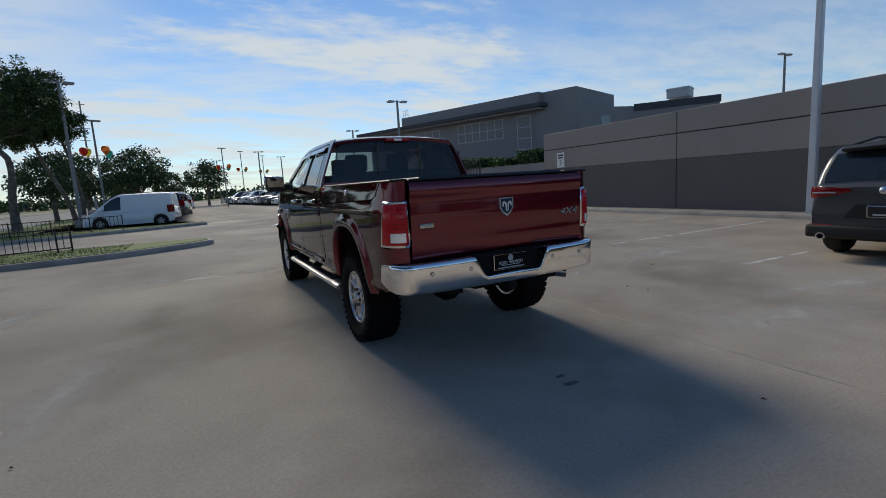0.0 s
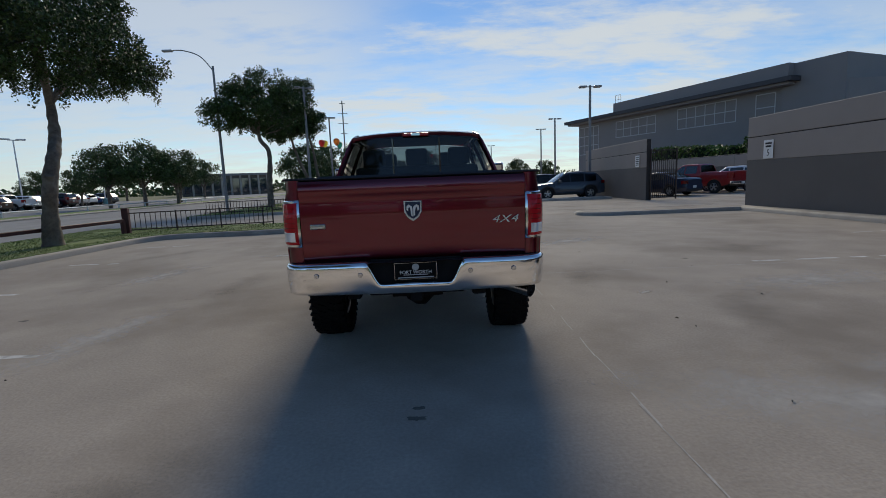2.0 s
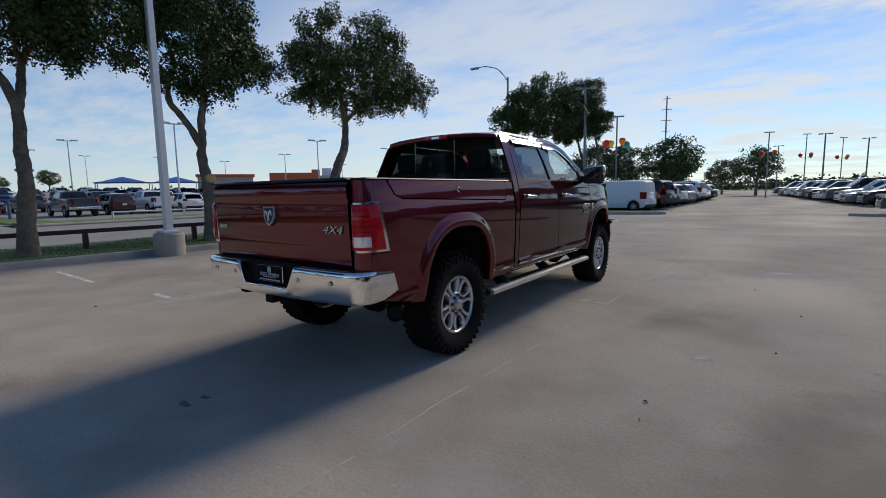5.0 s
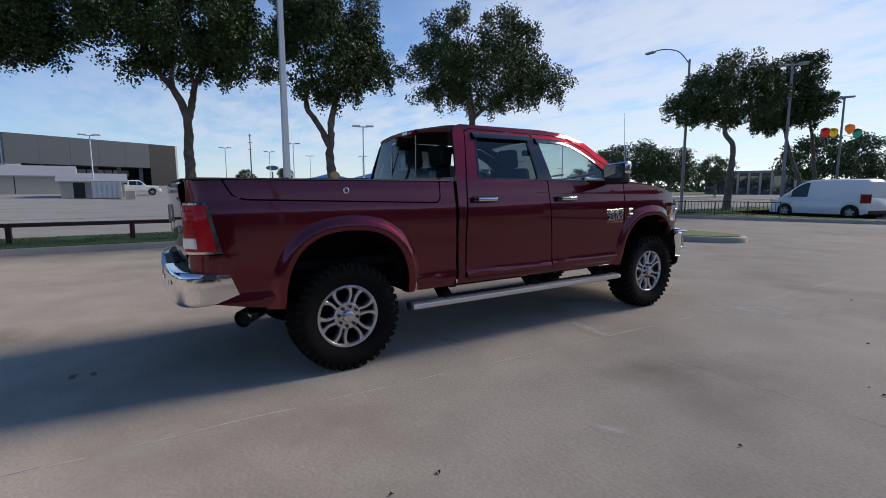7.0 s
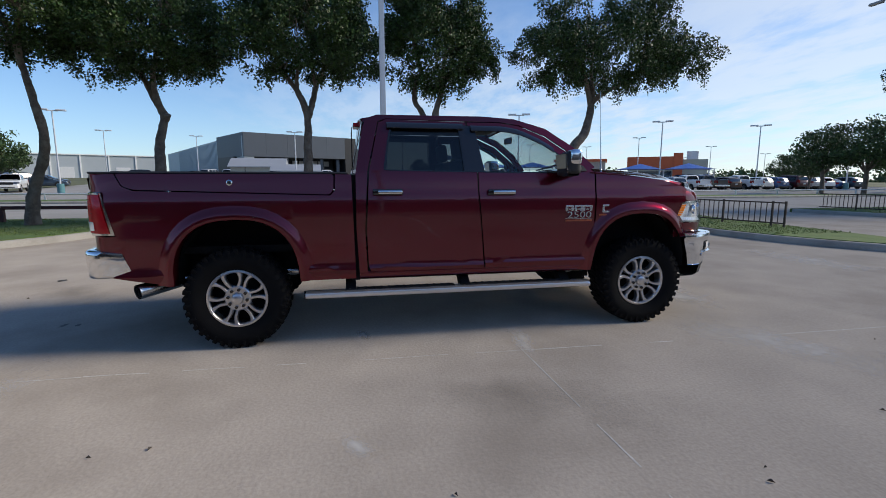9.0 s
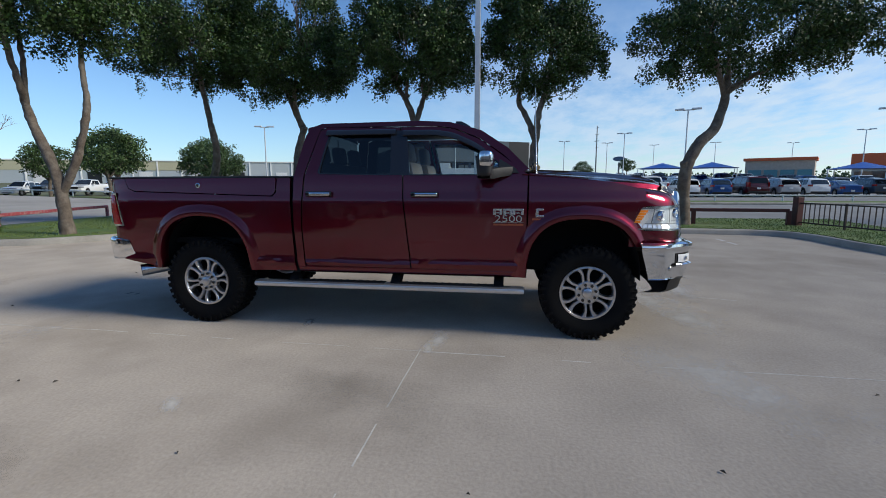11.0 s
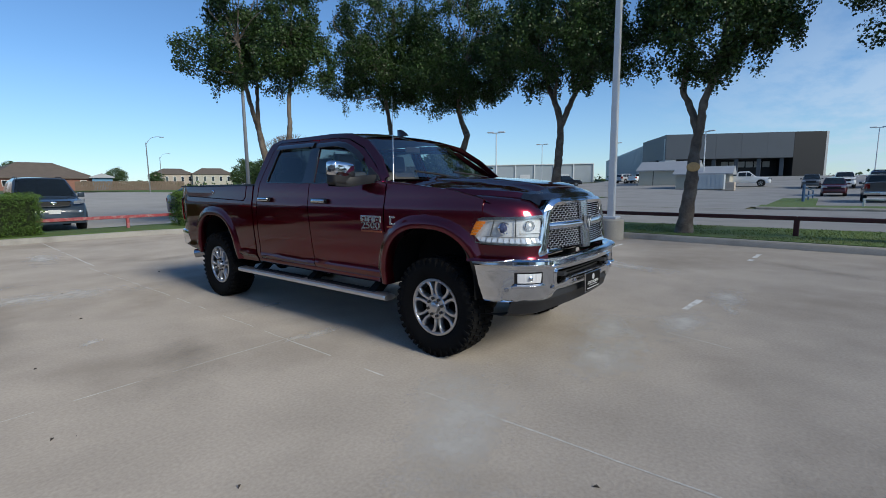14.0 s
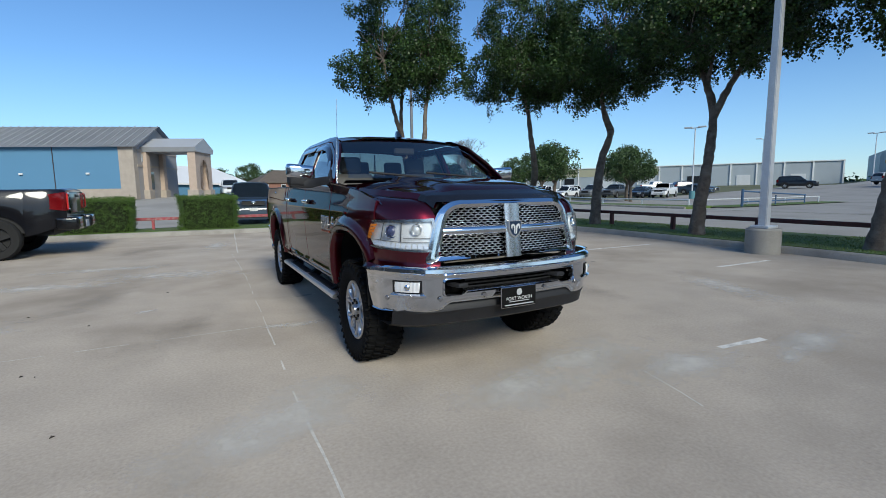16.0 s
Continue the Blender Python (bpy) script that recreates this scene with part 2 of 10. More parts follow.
M_GREY_SIDING = material("grey_metal_siding", (0.064, 0.078, 0.098), 0.55, var=0.06, scale=0.5)
M_PALE_SIDING = material("pale_blue_siding", (0.38, 0.42, 0.45), 0.55, var=0.06, scale=0.4)
M_TAN_BAND = material("tan_band", (0.42, 0.40, 0.28), 0.6)
M_BLACK_WALL = material("black_wall", (0.010, 0.011, 0.014), 0.5)
M_DOORWHITE = material("dock_door", (0.62, 0.63, 0.64), 0.5)
M_ORANGE = material("orange_fascia", (0.55, 0.11, 0.035), 0.5)
M_BLUE = material("blue_canopy", (0.02, 0.10, 0.42), 0.5)
M_BLUE_WALL = material("steel_blue_panel", (0.115, 0.255, 0.40), 0.55, var=0.04, scale=0.3)
M_ROOF_GREY = material("standing_seam_roof", (0.40, 0.41, 0.425), 0.55, metal=0.0, var=0.06, scale=0.6)
M_STONE = material("beige_stone", (0.42, 0.36, 0.30), 0.85, var=0.15, scale=2.5, fine=30, bump=0.3)
M_STUCCO = material("grey_stucco", (0.36, 0.34, 0.33), 0.85, var=0.06, scale=1, fine=60, bump=0.2)
M_SHINGLE = material("brown_shingle", (0.13, 0.105, 0.085), 0.9, var=0.2, scale=1.5, fine=12, bump=0.3)
M_BRICK = material("red_brick", (0.26, 0.13, 0.095), 0.85, var=0.2, scale=4, fine=30)
M_WOODFENCE = material("weathered_wood", (0.16, 0.12, 0.09), 0.9, var=0.25, scale=4, fine=40)
M_BALLOON = [material("balloon_" + n, c, 0.4, coat=0.4, trans=0.7, ior=1.05) for n, c in (("red", (0.6, 0.03, 0.03)), ("orange", (0.7, 0.17, 0.03)), ("green", (0.03, 0.25, 0.16)), ("yellow", (0.75, 0.5, 0.03)))]


# ---- mesh helpers ----
def mesh_of(bm, name, mats, smooth=None):
    me = bpy.data.meshes.new(name)
    bmesh.ops.recalc_face_normals(bm, faces=bm.faces[:])
    bm.to_mesh(me)
    bm.free()
    for m in (mats if isinstance(mats, (list, tuple)) else [mats]):
        me.materials.append(m)
    if smooth is not None:
        me.shade_smooth()
        me.set_sharp_from_angle(angle=radians(smooth))
    return me


def part(name, bm, mat, parent=None, label="", smooth=None):
    """One bmesh as one mesh object under a thing or a part."""
    ob = new(name, mesh_of(bm, name, mat, smooth))
    ob.parent = parent
    if label:
        ob["label"] = label
    return ob


def link_mesh(name, me, parent=None, m=None, label=""):
    ob = new(name, me)
    ob.parent = parent
    if m is not None:
        ob.matrix_basis = m
    if label:
        ob["label"] = label
    return ob


def thing(name, label, category, group="", m=None):
    ob = tagged(new(name), label, category, group)
    if m is not None:
        ob.matrix_basis = m
    return ob


def structure(name, bm, mat, label="", smooth=None, parent=None):
    ob = part(name, bm, mat, parent, "", smooth)
    return tagged(ob, label, name.split("_")[0], kind="structure") if parent is None else ob


def box(bm, x0, x1, y0, y1, z0, z1, bevel=0.0, m=None, seg=1):
    vs = [bm.verts.new((x, y, z)) for x in (x0, x1) for y in (y0, y1) for z in (z0, z1)]
    fs = [bm.faces.new([vs[i] for i in f]) for f in ((0, 1, 3, 2), (4, 6, 7, 5), (0, 4, 5, 1), (2, 3, 7, 6), (0, 2, 6, 4), (1, 5, 7, 3))]
    if bevel:
        es = list({e for f in fs for e in f.edges})
        r = bmesh.ops.bevel(bm, geom=es, offset=bevel, segments=seg, profile=0.6, affect="EDGES")
        vs = list({v for f in r["faces"] for v in f.verts} | {v for v in vs if v.is_valid})
    if m is not None:
        bmesh.ops.transform(bm, matrix=m, verts=[v for v in vs if v.is_valid])
    return vs


def tube(bm, pts, radii, sides=10, cap=True):
    """A tapered tube along points."""
    pts = [Vector(p) for p in pts]
    if isinstance(radii, (int, float)):
        radii = [radii] * len(pts)
    rings, side = [], None
    for i, p in enumerate(pts):
        d = (pts[min(i + 1, len(pts) - 1)] - pts[max(i - 1, 0)])
        d = d.normalized() if d.length > 1e-9 else Vector((0, 0, 1))
        if side is None:
            side = d.orthogonal().normalized()
        side = (side - d * side.dot(d)).normalized()
        up = d.cross(side)
        rings.append([bm.verts.new(p + radii[i] * (math.cos(a) * side + math.sin(a) * up)) for a in (2 * math.pi * k / sides for k in range(sides))])
    for a, b in zip(rings, rings[1:]):
        for k in range(sides):
            bm.faces.new((a[k], a[(k + 1) % sides], b[(k + 1) % sides], b[k]))
    if cap:
        bm.faces.new(rings[0][::-1])
        bm.faces.new(rings[-1])
    return rings


def lathe(bm, prof, sides=32, axis="z", close=False):
    """A profile of (radius, height) turned round an axis."""
    rings = []
    for r, h in prof:
        ring = []
        for k in range(sides):
            a = 2 * math.pi * k / sides
            c, s = r * math.cos(a), r * math.sin(a)
            ring.append(bm.verts.new((c, s, h) if axis == "z" else (h, c, s)))
        rings.append(ring)
    pairs = list(zip(rings, rings[1:])) + ([(rings[-1], rings[0])] if close else [])
    for a, b in pairs:
        for k in range(sides):
            bm.faces.new((a[k], a[(k + 1) % sides], b[(k + 1) % sides], b[k]))
    return rings


def poly_prism(bm, pts, z0, z1):
    """A polygon in plan raised from z0 to z1."""
    lo = [bm.verts.new((x, y, z0)) for x, y in pts]
    hi = [bm.verts.new((x, y, z1)) for x, y in pts]
    bm.faces.new(hi)
    bm.faces.new(lo[::-1])
    n = len(pts)
    for i in range(n):
        bm.faces.new((lo[i], lo[(i + 1) % n], hi[(i + 1) % n], hi[i]))


def sheet(bm, rows):
    """A grid of points to faces."""
    vs = [[bm.verts.new(p) for p in r] for r in rows]
    for a, b in zip(vs, vs[1:]):
        for k in range(len(a) - 1):
            bm.faces.new((a[k], a[k + 1], b[k + 1], b[k]))
    return vs


def smooth_path(pts, n=6):
    """Catmull-Rom through plan or space points."""
    pts = [Vector(p) for p in pts]
    out = []
    for i in range(len(pts) - 1):
        p0, p1, p2, p3 = pts[max(i - 1, 0)], pts[i], pts[i + 1], pts[min(i + 2, len(pts) - 1)]
        for k in range(n):
            t = k / n
            out.append(0.5 * ((2 * p1) + (p2 - p0) * t + (2 * p0 - 5 * p1 + 4 * p2 - p3) * t * t + (3 * p1 - p0 - 3 * p2 + p3) * t ** 3))
    out.append(pts[-1])
    return out


def sstep(a, b, x):
    t = min(1.0, max(0.0, (x - a) / (b - a)))
    return t * t * (3 - 2 * t)


def land(x, y):
    """Height of the land: level here, rising a little across the road and towards the south."""
    west = (1.5 * sstep(-46, -100, x) + 1.2 * sstep(-100, -130, x)) * sstep(110, 55, y)
    south = 1.1 * sstep(-17, -42, y) * max(sstep(-40, -14, x), sstep(-60, -100, y)) + 1.3 * sstep(-110, -200, y)
    return max(west, south)


# ---- ground ----
def axis_steps(lim, near, far):
    a, v = [0.0], 0.0
    while v < lim:
        v += near if v < 80 else far
        a.append(v)
    return [-q for q in a[:0:-1]] + a


def land_sheet(name, mat, label, x0, x1, y0, y1, step, lift):
    bm = bmesh.new()
    nx, ny = max(1, round((x1 - x0) / step)), max(1, round((y1 - y0) / step))
    sheet(bm, [[(x0 + (x1 - x0) * i / nx, y0 + (y1 - y0) * j / ny, land(x0 + (x1 - x0) * i / nx, y0 + (y1 - y0) * j / ny) + lift) for i in range(nx + 1)] for j in range(ny + 1)])
    return structure(name, bm, mat, label, 60)


bm = bmesh.new()
gx = axis_steps(1500, 8, 120)
sheet(bm, [[(x, y, land(x, y) - 0.06) for x in gx] for y in gx])
structure("ground", bm, M_FIELD, "dry green open ground reaching the horizon", 60)

land_sheet("pavement_lot", M_CONC, "worn grey concrete parking lot with stains", -9.6, 46, -11.5, 160, 6, 0.0)
land_sheet("pavement_entrance", M_CONC, "grey concrete entrance drive from the road", -12.4, -9.6, 10, 24, 3, 0.0)
land_sheet("road_west", M_ROAD, "pale concrete road beside the lot", -26.6, -12.4, -220, 260, 6, -0.01)
land_sheet("pavement_dealer", M_ROAD, "pale concrete lot of parked cars across the road", -140, -29.5, -36, 140, 6, 0.0)
land_sheet("pavement_side", M_ROAD, "pale concrete side drive across the road", -29.5, -26.6, -12, 3, 3, 0.0)
land_sheet("pavement_south", M_ROAD, "pale concrete drive behind the red rail", -12.4, 60, -46, -12.7, 6, 0.03)


def kerb(path, name="kerb", w=0.16, h=0.15, parent=None):
    """A kerb swept along a plan path; the lot lies to the right of the way."""
    bm = bmesh.new()
    prof = ((0, -0.05), (0.02, h - 0.045), (0.05, h - 0.01), (0.08, h), (w, h), (w, -0.05))
    rows = []
    for i, p in enumerate(path):
        d = (path[min(i + 1, len(path) - 1)] - path[max(i - 1, 0)]).normalized()
        n = Vector((-d.y, d.x, 0))
        rows.append([(p.x + n.x * a, p.y + n.y * a, b) for a, b in prof])
    vs = sheet(bm, rows)
    bm.faces.new(vs[0])
    bm.faces.new(vs[-1][::-1])
    return structure(name, bm, M_KERB, "weathered pale concrete kerb", 35)


def offset_path(path, a):
    out = []
    for i, p in enumerate(path):
        d = (path[min(i + 1, len(path) - 1)] - path[max(i - 1, 0)]).normalized()
        out.append((p.x - d.y * a, p.y + d.x * a))
    return out


def bank(name, path, back, z, mat, label):
    """A planted strip behind a kerb."""
    pts = offset_path(path, 0.155) + back
    bm = bmesh.new()
    poly_prism(bm, pts, -0.05, z)
    bmesh.ops.triangulate(bm, faces=bm.faces[:])
    structure(name, bm, mat, label)
    return pts


# west strip with the island at its north end, going from the south round to the tip
W_KERB = smooth_path([(9.5, -11.0, 0), (4.0, -10.75, 0), (0.5, -10.35, 0), (-1.9, -10.05, 0), (-3.3, -9.3, 0), (-4.2, -7.7, 0), (-6.9, -5.7, 0), (-8.6, -5.0, 0), (-9.25, -4.0, 0), (-9.05, 0, 0), (-8.75, 4.0, 0), (-8.45, 8.0, 0),
                      (-8.2, 9.6, 0), (-7.4, 10.15, 0), (-5.6, 10.2, 0), (-3.8, 10.55, 0), (-2.4, 11.25, 0), (-1.85, 11.8, 0), (-1.95, 12.4, 0), (-2.6, 12.75, 0), (-5.0, 13.0, 0), (-8.5, 13.2, 0), (-12.0, 13.6, 0)], 5)
kerb(W_KERB)
STRIP = bank("lawn_west", W_KERB, [(-12.3, 13.45), (-12.3, -12.6), (9.5, -12.6)], 0.165, M_GRASS, "mown grass strip with bare patches under the trees")
# second island north of the entrance
I_KERB = smooth_path([(-12.2, 20.0, 0), (-9.5, 20.7, 0), (-7.0, 21.5, 0), (-4.0, 22.5, 0), (-2.3, 23.05, 0), (-1.75, 23.5, 0), (-2.1, 24.0, 0), (-3.4, 24.1, 0), (-6.0, 24.3, 0), (-8.6, 25.6, 0), (-9.3, 28, 0), (-9.3, 60, 0)], 4)
kerb(I_KERB)
ISLE = bank("lawn_north", I_KERB, [(-12.3, 60), (-12.3, 20.0)], 0.16, M_GRASS, "grass island beside the entrance drive")
# concrete islands either side of the gate
for y0, y1 in ((11.75, 13.7), (23.6, 25.0)):
    loop = smooth_path([(11.2, y0, 0), (7.6, y0 + 0.05, 0), (6.1, y0 + 0.2, 0), (5.55, (y0 + y1) / 2, 0), (6.1, y1 - 0.2, 0), (7.6, y1, 0), (11.2, y1, 0)], 4)[::-1]
    kerb(loop, h=0.13)
    bank("pavement_island", loop, [], 0.125, M_CONC, "raised concrete island beside the gate")
# walk under the wall
E_KERB = smooth_path([(11.15, 12.0, 0), (11.1, 6, 0), (11.05, 0, 0), (11.0, -12, 0)], 4)
E_KERB = E_KERB[::-1]
kerb(E_KERB[::-1], h=0.13)
bm = bmesh.new()
poly_prism(bm, [(11.28, -12), (11.75, -12), (11.9, 12.7), (11.28, 12.0)], -0.05, 0.125)
structure("pavement_walk", bm, M_KERB, "narrow concrete walk along the wall")
# far kerb and lawn across the road
for ya, yb in ((-220, -12.5), (3.5, 180)):
    k = [Vector((-26.6, ya + (yb - ya) * i / 20, 0)) for i in range(21)]
    kerb(k, h=0.14)
    bm = bmesh.new()
    poly_prism(bm, [(-26.75, ya), (-26.75, yb), (-29.6, yb), (-29.6, ya)], -0.05, 0.13)
    structure("lawn_far", bm, M_GRASS, "grass verge across the road")


def blades(name, pts, n, seed, h0=0.015, h1=0.045, keep=None, z=0.16):
    rng = np.random.default_rng(seed)
    p = np.array(pts)
    lo, hi = p.min(0), p.max(0)
    out = []
    while len(out) < n:
        x, y = rng.uniform(lo, hi)
        if keep is not None and not keep(x, y):
            continue
        inside, j = False, len(pts) - 1
        for i in range(len(pts)):
            (xi, yi), (xj, yj) = pts[i], pts[j]
            if (yi > y) != (yj > y) and x < (xj - xi) * (y - yi) / (yj - yi) + xi:
                inside = not inside
            j = i
        if inside and noise.noise((x * 0.8, y * 0.8, 3)) > -0.35 + rng.uniform(0, 0.2):
            out.append((x, y))
    out = np.array(out)
    a, h, w, l = rng.uniform(0, 6.28, n), rng.uniform(h0, h1, n), rng.uniform(0.006, 0.014, n), rng.uniform(-0.6, 0.6, (n, 2))
    v = np.zeros((n, 3, 3))
    dx, dy = np.cos(a) * w, np.sin(a) * w
    v[:, 0, 0], v[:, 0, 1] = out[:, 0] - dx, out[:, 1] - dy
    v[:, 1, 0], v[:, 1, 1] = out[:, 0] + dx, out[:, 1] + dy
    v[:, 2, 0], v[:, 2, 1], v[:, 2, 2] = out[:, 0] + l[:, 0] * h, out[:, 1] + l[:, 1] * h, h
    v[:, :, 2] += z
    me = bpy.data.meshes.new(name)
    me.from_pydata(v.reshape(-1, 3), [], np.arange(3 * n).reshape(-1, 3))
    me.materials.append(M_BLADE)
    return tagged(new(name, me), "short green grass blades on the strip", "grass", kind="stuff")


blades("grass", STRIP, 42000, 5, keep=lambda x, y: x < -4 and -12 < y < 13.5)
blades("grass", ISLE, 6000, 6, 0.02, 0.06, keep=lambda x, y: y < 34)


# paint and joints on the lot
def strip(name, pts, w, mat, z=0.0015, label="", jitter=0.0, gaps=0.0, seed=1):
    bm = bmesh.new()
    rnd = random.Random(seed)
    for (xa, ya), (xb, yb) in zip(pts, pts[1:]):
        d = Vector((xb - xa, yb - ya))
        n = max(1, round(d.length / 0.22))
        nn = Vector((-d.y, d.x)).normalized()
        prev = None
        for i in range(n + 1):
            c = Vector((xa, ya)) + d * i / n + nn * rnd.uniform(-jitter, jitter)
            hw = w / 2 * rnd.uniform(0.7, 1.15)
            cur = [bm.verts.new((*(c + nn * s * hw), z)) for s in (-1, 1)]
            if prev and rnd.random() > gaps:
                bm.faces.new((*prev, cur[1], cur[0]))
            prev = cur
    bmesh.ops.delete(bm, geom=[v for v in bm.verts if not v.link_faces], context="VERTS")
    return structure(name, bm, mat, label)


for i, (xa, ya, xb, yb) in enumerate(((-7.65, 2.6, -5.9, 2.55), (-7.45, 5.4, -6.2, 5.33), (-8.0, -0.4, -6.0, -0.45), (-2.55, 5.22, -1.95, 5.17), (4.95, 2.58, 10.3, 2.42), (4.8, -0.28, 6.6, -0.35), (8.2, -0.38, 10.6, -0.42), (9.2, 5.2, 10.5, 5.26),
                                       (-4.3, -0.3, -3.5, -0.33), (-2.4, 2.47, -2.0, 2.42), (5.2, -3.1, 10.5, -3.15), (-7.4, 8.1, -6.3, 8.1))):
    strip("trim_stall_line", [(xa, ya), (xb, yb)], 0.085, M_LINE, label="worn white parking stall line", jitter=0.004, gaps=0.18, seed=i)
strip("trim_joint", [(1.38, -4.5), (1.40, -1.0), (1.50, 2.4)], 0.009, M_JOINT, label="pale joint in the concrete", jitter=0.006, gaps=0.3, seed=31)
strip("trim_joint", [(1.50, 2.4), (1.56, 4.0), (1.62, 8.5)], 0.016, M_JOINT, label="pale joint in the concrete", jitter=0.006, gaps=0.15, seed=32)
strip("trim_joint", [(1.46, 2.36), (3.6, 2.36), (8.0, 2.3)], 0.010, M_JOINT, label="pale joint in the concrete", jitter=0.004, gaps=0.1, seed=33)
strip("trim_joint", [(0.85, -11.2), (1.25, -4.5)], 0.03, M_JOINT, label="pale joint in the concrete", jitter=0.006, gaps=0.2, seed=34)
strip("trim_joint", [(-0.92, 5.2), (-0.74, 5.8)], 0.012, M_JOINT, label="pale crack in the concrete", jitter=0.015, seed=35)
strip("trim_joint", [(1.385, -2.9), (1.38, -1.6)], 0.008, M_JOINT, z=0.003, label="pale crack in the concrete", jitter=0.006, gaps=0.3, seed=37)


def blot(name, x, y, r, mat, seed, squash=0.6, label="", z=0.003, ang=0.0):
    bm = bmesh.new()
    rnd = random.Random(seed)
    n = 22
    ca, sa = math.cos(ang), math.sin(ang)
    ring = []
    for k in range(n):
        a = 2 * math.pi * k / n
        q = r * (0.65 + 0.5 * noise.noise((math.cos(a) * 1.6 + seed, math.sin(a) * 1.6, seed * 0.7)) + rnd.uniform(-0.07, 0.07))
        u, v = q * math.cos(a), q * squash * math.sin(a)
        ring.append(bm.verts.new((x + u * ca - v * sa, y + u * sa + v * ca, z)))
    bm.faces.new(ring)
    return structure(name, bm, mat, label)


for i, (x, y, r, s) in enumerate(((-0.02, -1.85, 0.085, 0.5), (-0.01, -1.72, 0.07, 0.5), (-4.7, 0.95, 0.1, 0.4), (4.35, 3.05, 0.08, 0.5), (-2.38, -3.1, 0.14, 0.5), (-2.9, -8.7, 0.75, 0.45))):
    blot("trim_stain", x, y, r, M_DAMP if i < 2 else M_DARK_PATCH, i + 13, s, "dark damp stain on the concrete")


def dust_material(name, color, edge):
    """Dried dust or wear that fades out unevenly towards the rim of its patch."""
    m = bpy.data.materials.new(name)
    m.use_nodes = True
    nt = m.node_tree
    N, L = nt.nodes.new, nt.links.new
    b = nt.nodes["Principled BSDF"]
    b.inputs["Base Color"].default_value = (*color, 1)
    b.inputs["Roughness"].default_value, b.inputs["Specular IOR Level"].default_value, b.inputs["Diffuse Roughness"].default_value = 0.9, 0.1, 0.4
    co, ln, no, mul, sub, rng = N("ShaderNodeTexCoord"), N("ShaderNodeVectorMath"), N("ShaderNodeTexNoise"), N("ShaderNodeMath"), N("ShaderNodeMath"), N("ShaderNodeMapRange")
    ln.operation = "LENGTH"
    L(co.outputs["Object"], ln.inputs[0])
    geo = N("ShaderNodeNewGeometry")
    no.inputs["Scale"].default_value, no.inputs["Detail"].default_value, no.inputs["Roughness"].default_value = 2.6, 7.0, 0.68
    L(geo.outputs["Position"], no.inputs["Vector"])
    mul.operation, mul.inputs[1].default_value = "MULTIPLY", 2.0
    L(no.outputs[0], mul.inputs[0])
    sub.operation = "SUBTRACT"
    L(mul.outputs[0], sub.inputs[0]), L(ln.outputs["Value"], sub.inputs[1])
    rng.inputs["From Min"].default_value, rng.inputs["From Max"].default_value, rng.inputs["To Max"].default_value = 0.15, 1.1, edge
    L(sub.outputs[0], rng.inputs["Value"]), L(rng.outputs[0], b.inputs["Alpha"])
    return m


M_DUST, M_GRIME = dust_material("pale_dust", (0.62, 0.60, 0.56), 0.62), dust_material("tyre_grime", (0.12, 0.112, 0.10), 0.2)
for i, (x, y, rx, ry, a, mt) in enumerate(((-0.75, 4.75, 0.9, 0.42, 10, 0), (-2.9, 5.45, 0.75, 0.3, 5, 0), (1.2, 2.48, 0.35, 0.12, 0, 0), (1.7, 4.6, 0.95, 0.45, 30, 0), (0.1, 4.95, 0.7, 0.4, 0, 0), (2.6, -1.9, 1.7, 0.5, -15, 0), (-1.35, 5.3, 0.8, 0.35, 0, 0),
                                           (4.3, -1.6, 1.5, 0.4, -10, 0), (3.6, -3.2, 1.4, 0.35, -5, 0), (2.7, 0.96, 0.16, 0.07, 30, 0), (1.42, 2.42, 0.2, 0.09, 10, 0), (-2.2, 5.6, 0.2, 0.1, 20, 0), (0.85, 1.05, 0.2, 0.08, 15, 0), (5.0, 1.2, 1.6, 0.5, 10, 0), (3.2, 5.8, 1.3, 0.5, 25, 0), (-3.3, 0.2, 1.4, 0.35, 80, 0), (-4.6, 3.6, 1.2, 0.4, 70, 0), (1.6, -6.5, 1.5, 0.4, 80, 0), (-1.8, 9.0, 1.6, 0.5, 0, 0),
                                           (2.4, 2.2, 1.3, 0.4, 70, 1), (3.4, 0.1, 1.2, 0.35, 60, 1), (-1.6, -2.6, 1.4, 0.4, 40, 1), (-2.8, 2.6, 1.3, 0.35, 85, 1), (1.8, 6.6, 1.3, 0.4, 20, 1), (-0.2, -4.3, 1.0, 0.3, 0, 1), (3.4, -6.0, 1.6, 0.45, 70, 1), (6.2, 4.0, 1.6, 0.5, 15, 1), (-5.8, 6.4, 1.5, 0.4, 60, 1))):
    bm = bmesh.new()
    bm.faces.new([bm.verts.new((1.6 * math.cos(q), 1.6 * math.sin(q), 0)) for q in (2 * math.pi * k / 20 for k in range(20))])
    o = structure("trim_dust", bm, M_GRIME if mt else M_DUST, "dark tyre grime on the concrete" if mt else "pale dried dust on the concrete")
    o.matrix_basis = pose(x, y, 0.0016 + 0.00006 * i, 0, 0, a) @ Matrix.Diagonal((rx, ry, 1, 1))
LITTER = [(0.76, -2.7), (3.4, 2.9), (2.52, -0.13), (2.55, -0.41), (3.3, 2.97), (2.94, 4.2), (1.87, 5.58), (4.1, 2.4), (-3.9, -1.1), (-3.3, -0.9), (3.2, 1.4), (2.2, 6.2), (3.9, 0.6), (-1.3, -2.9), (2.3, -1.9)]
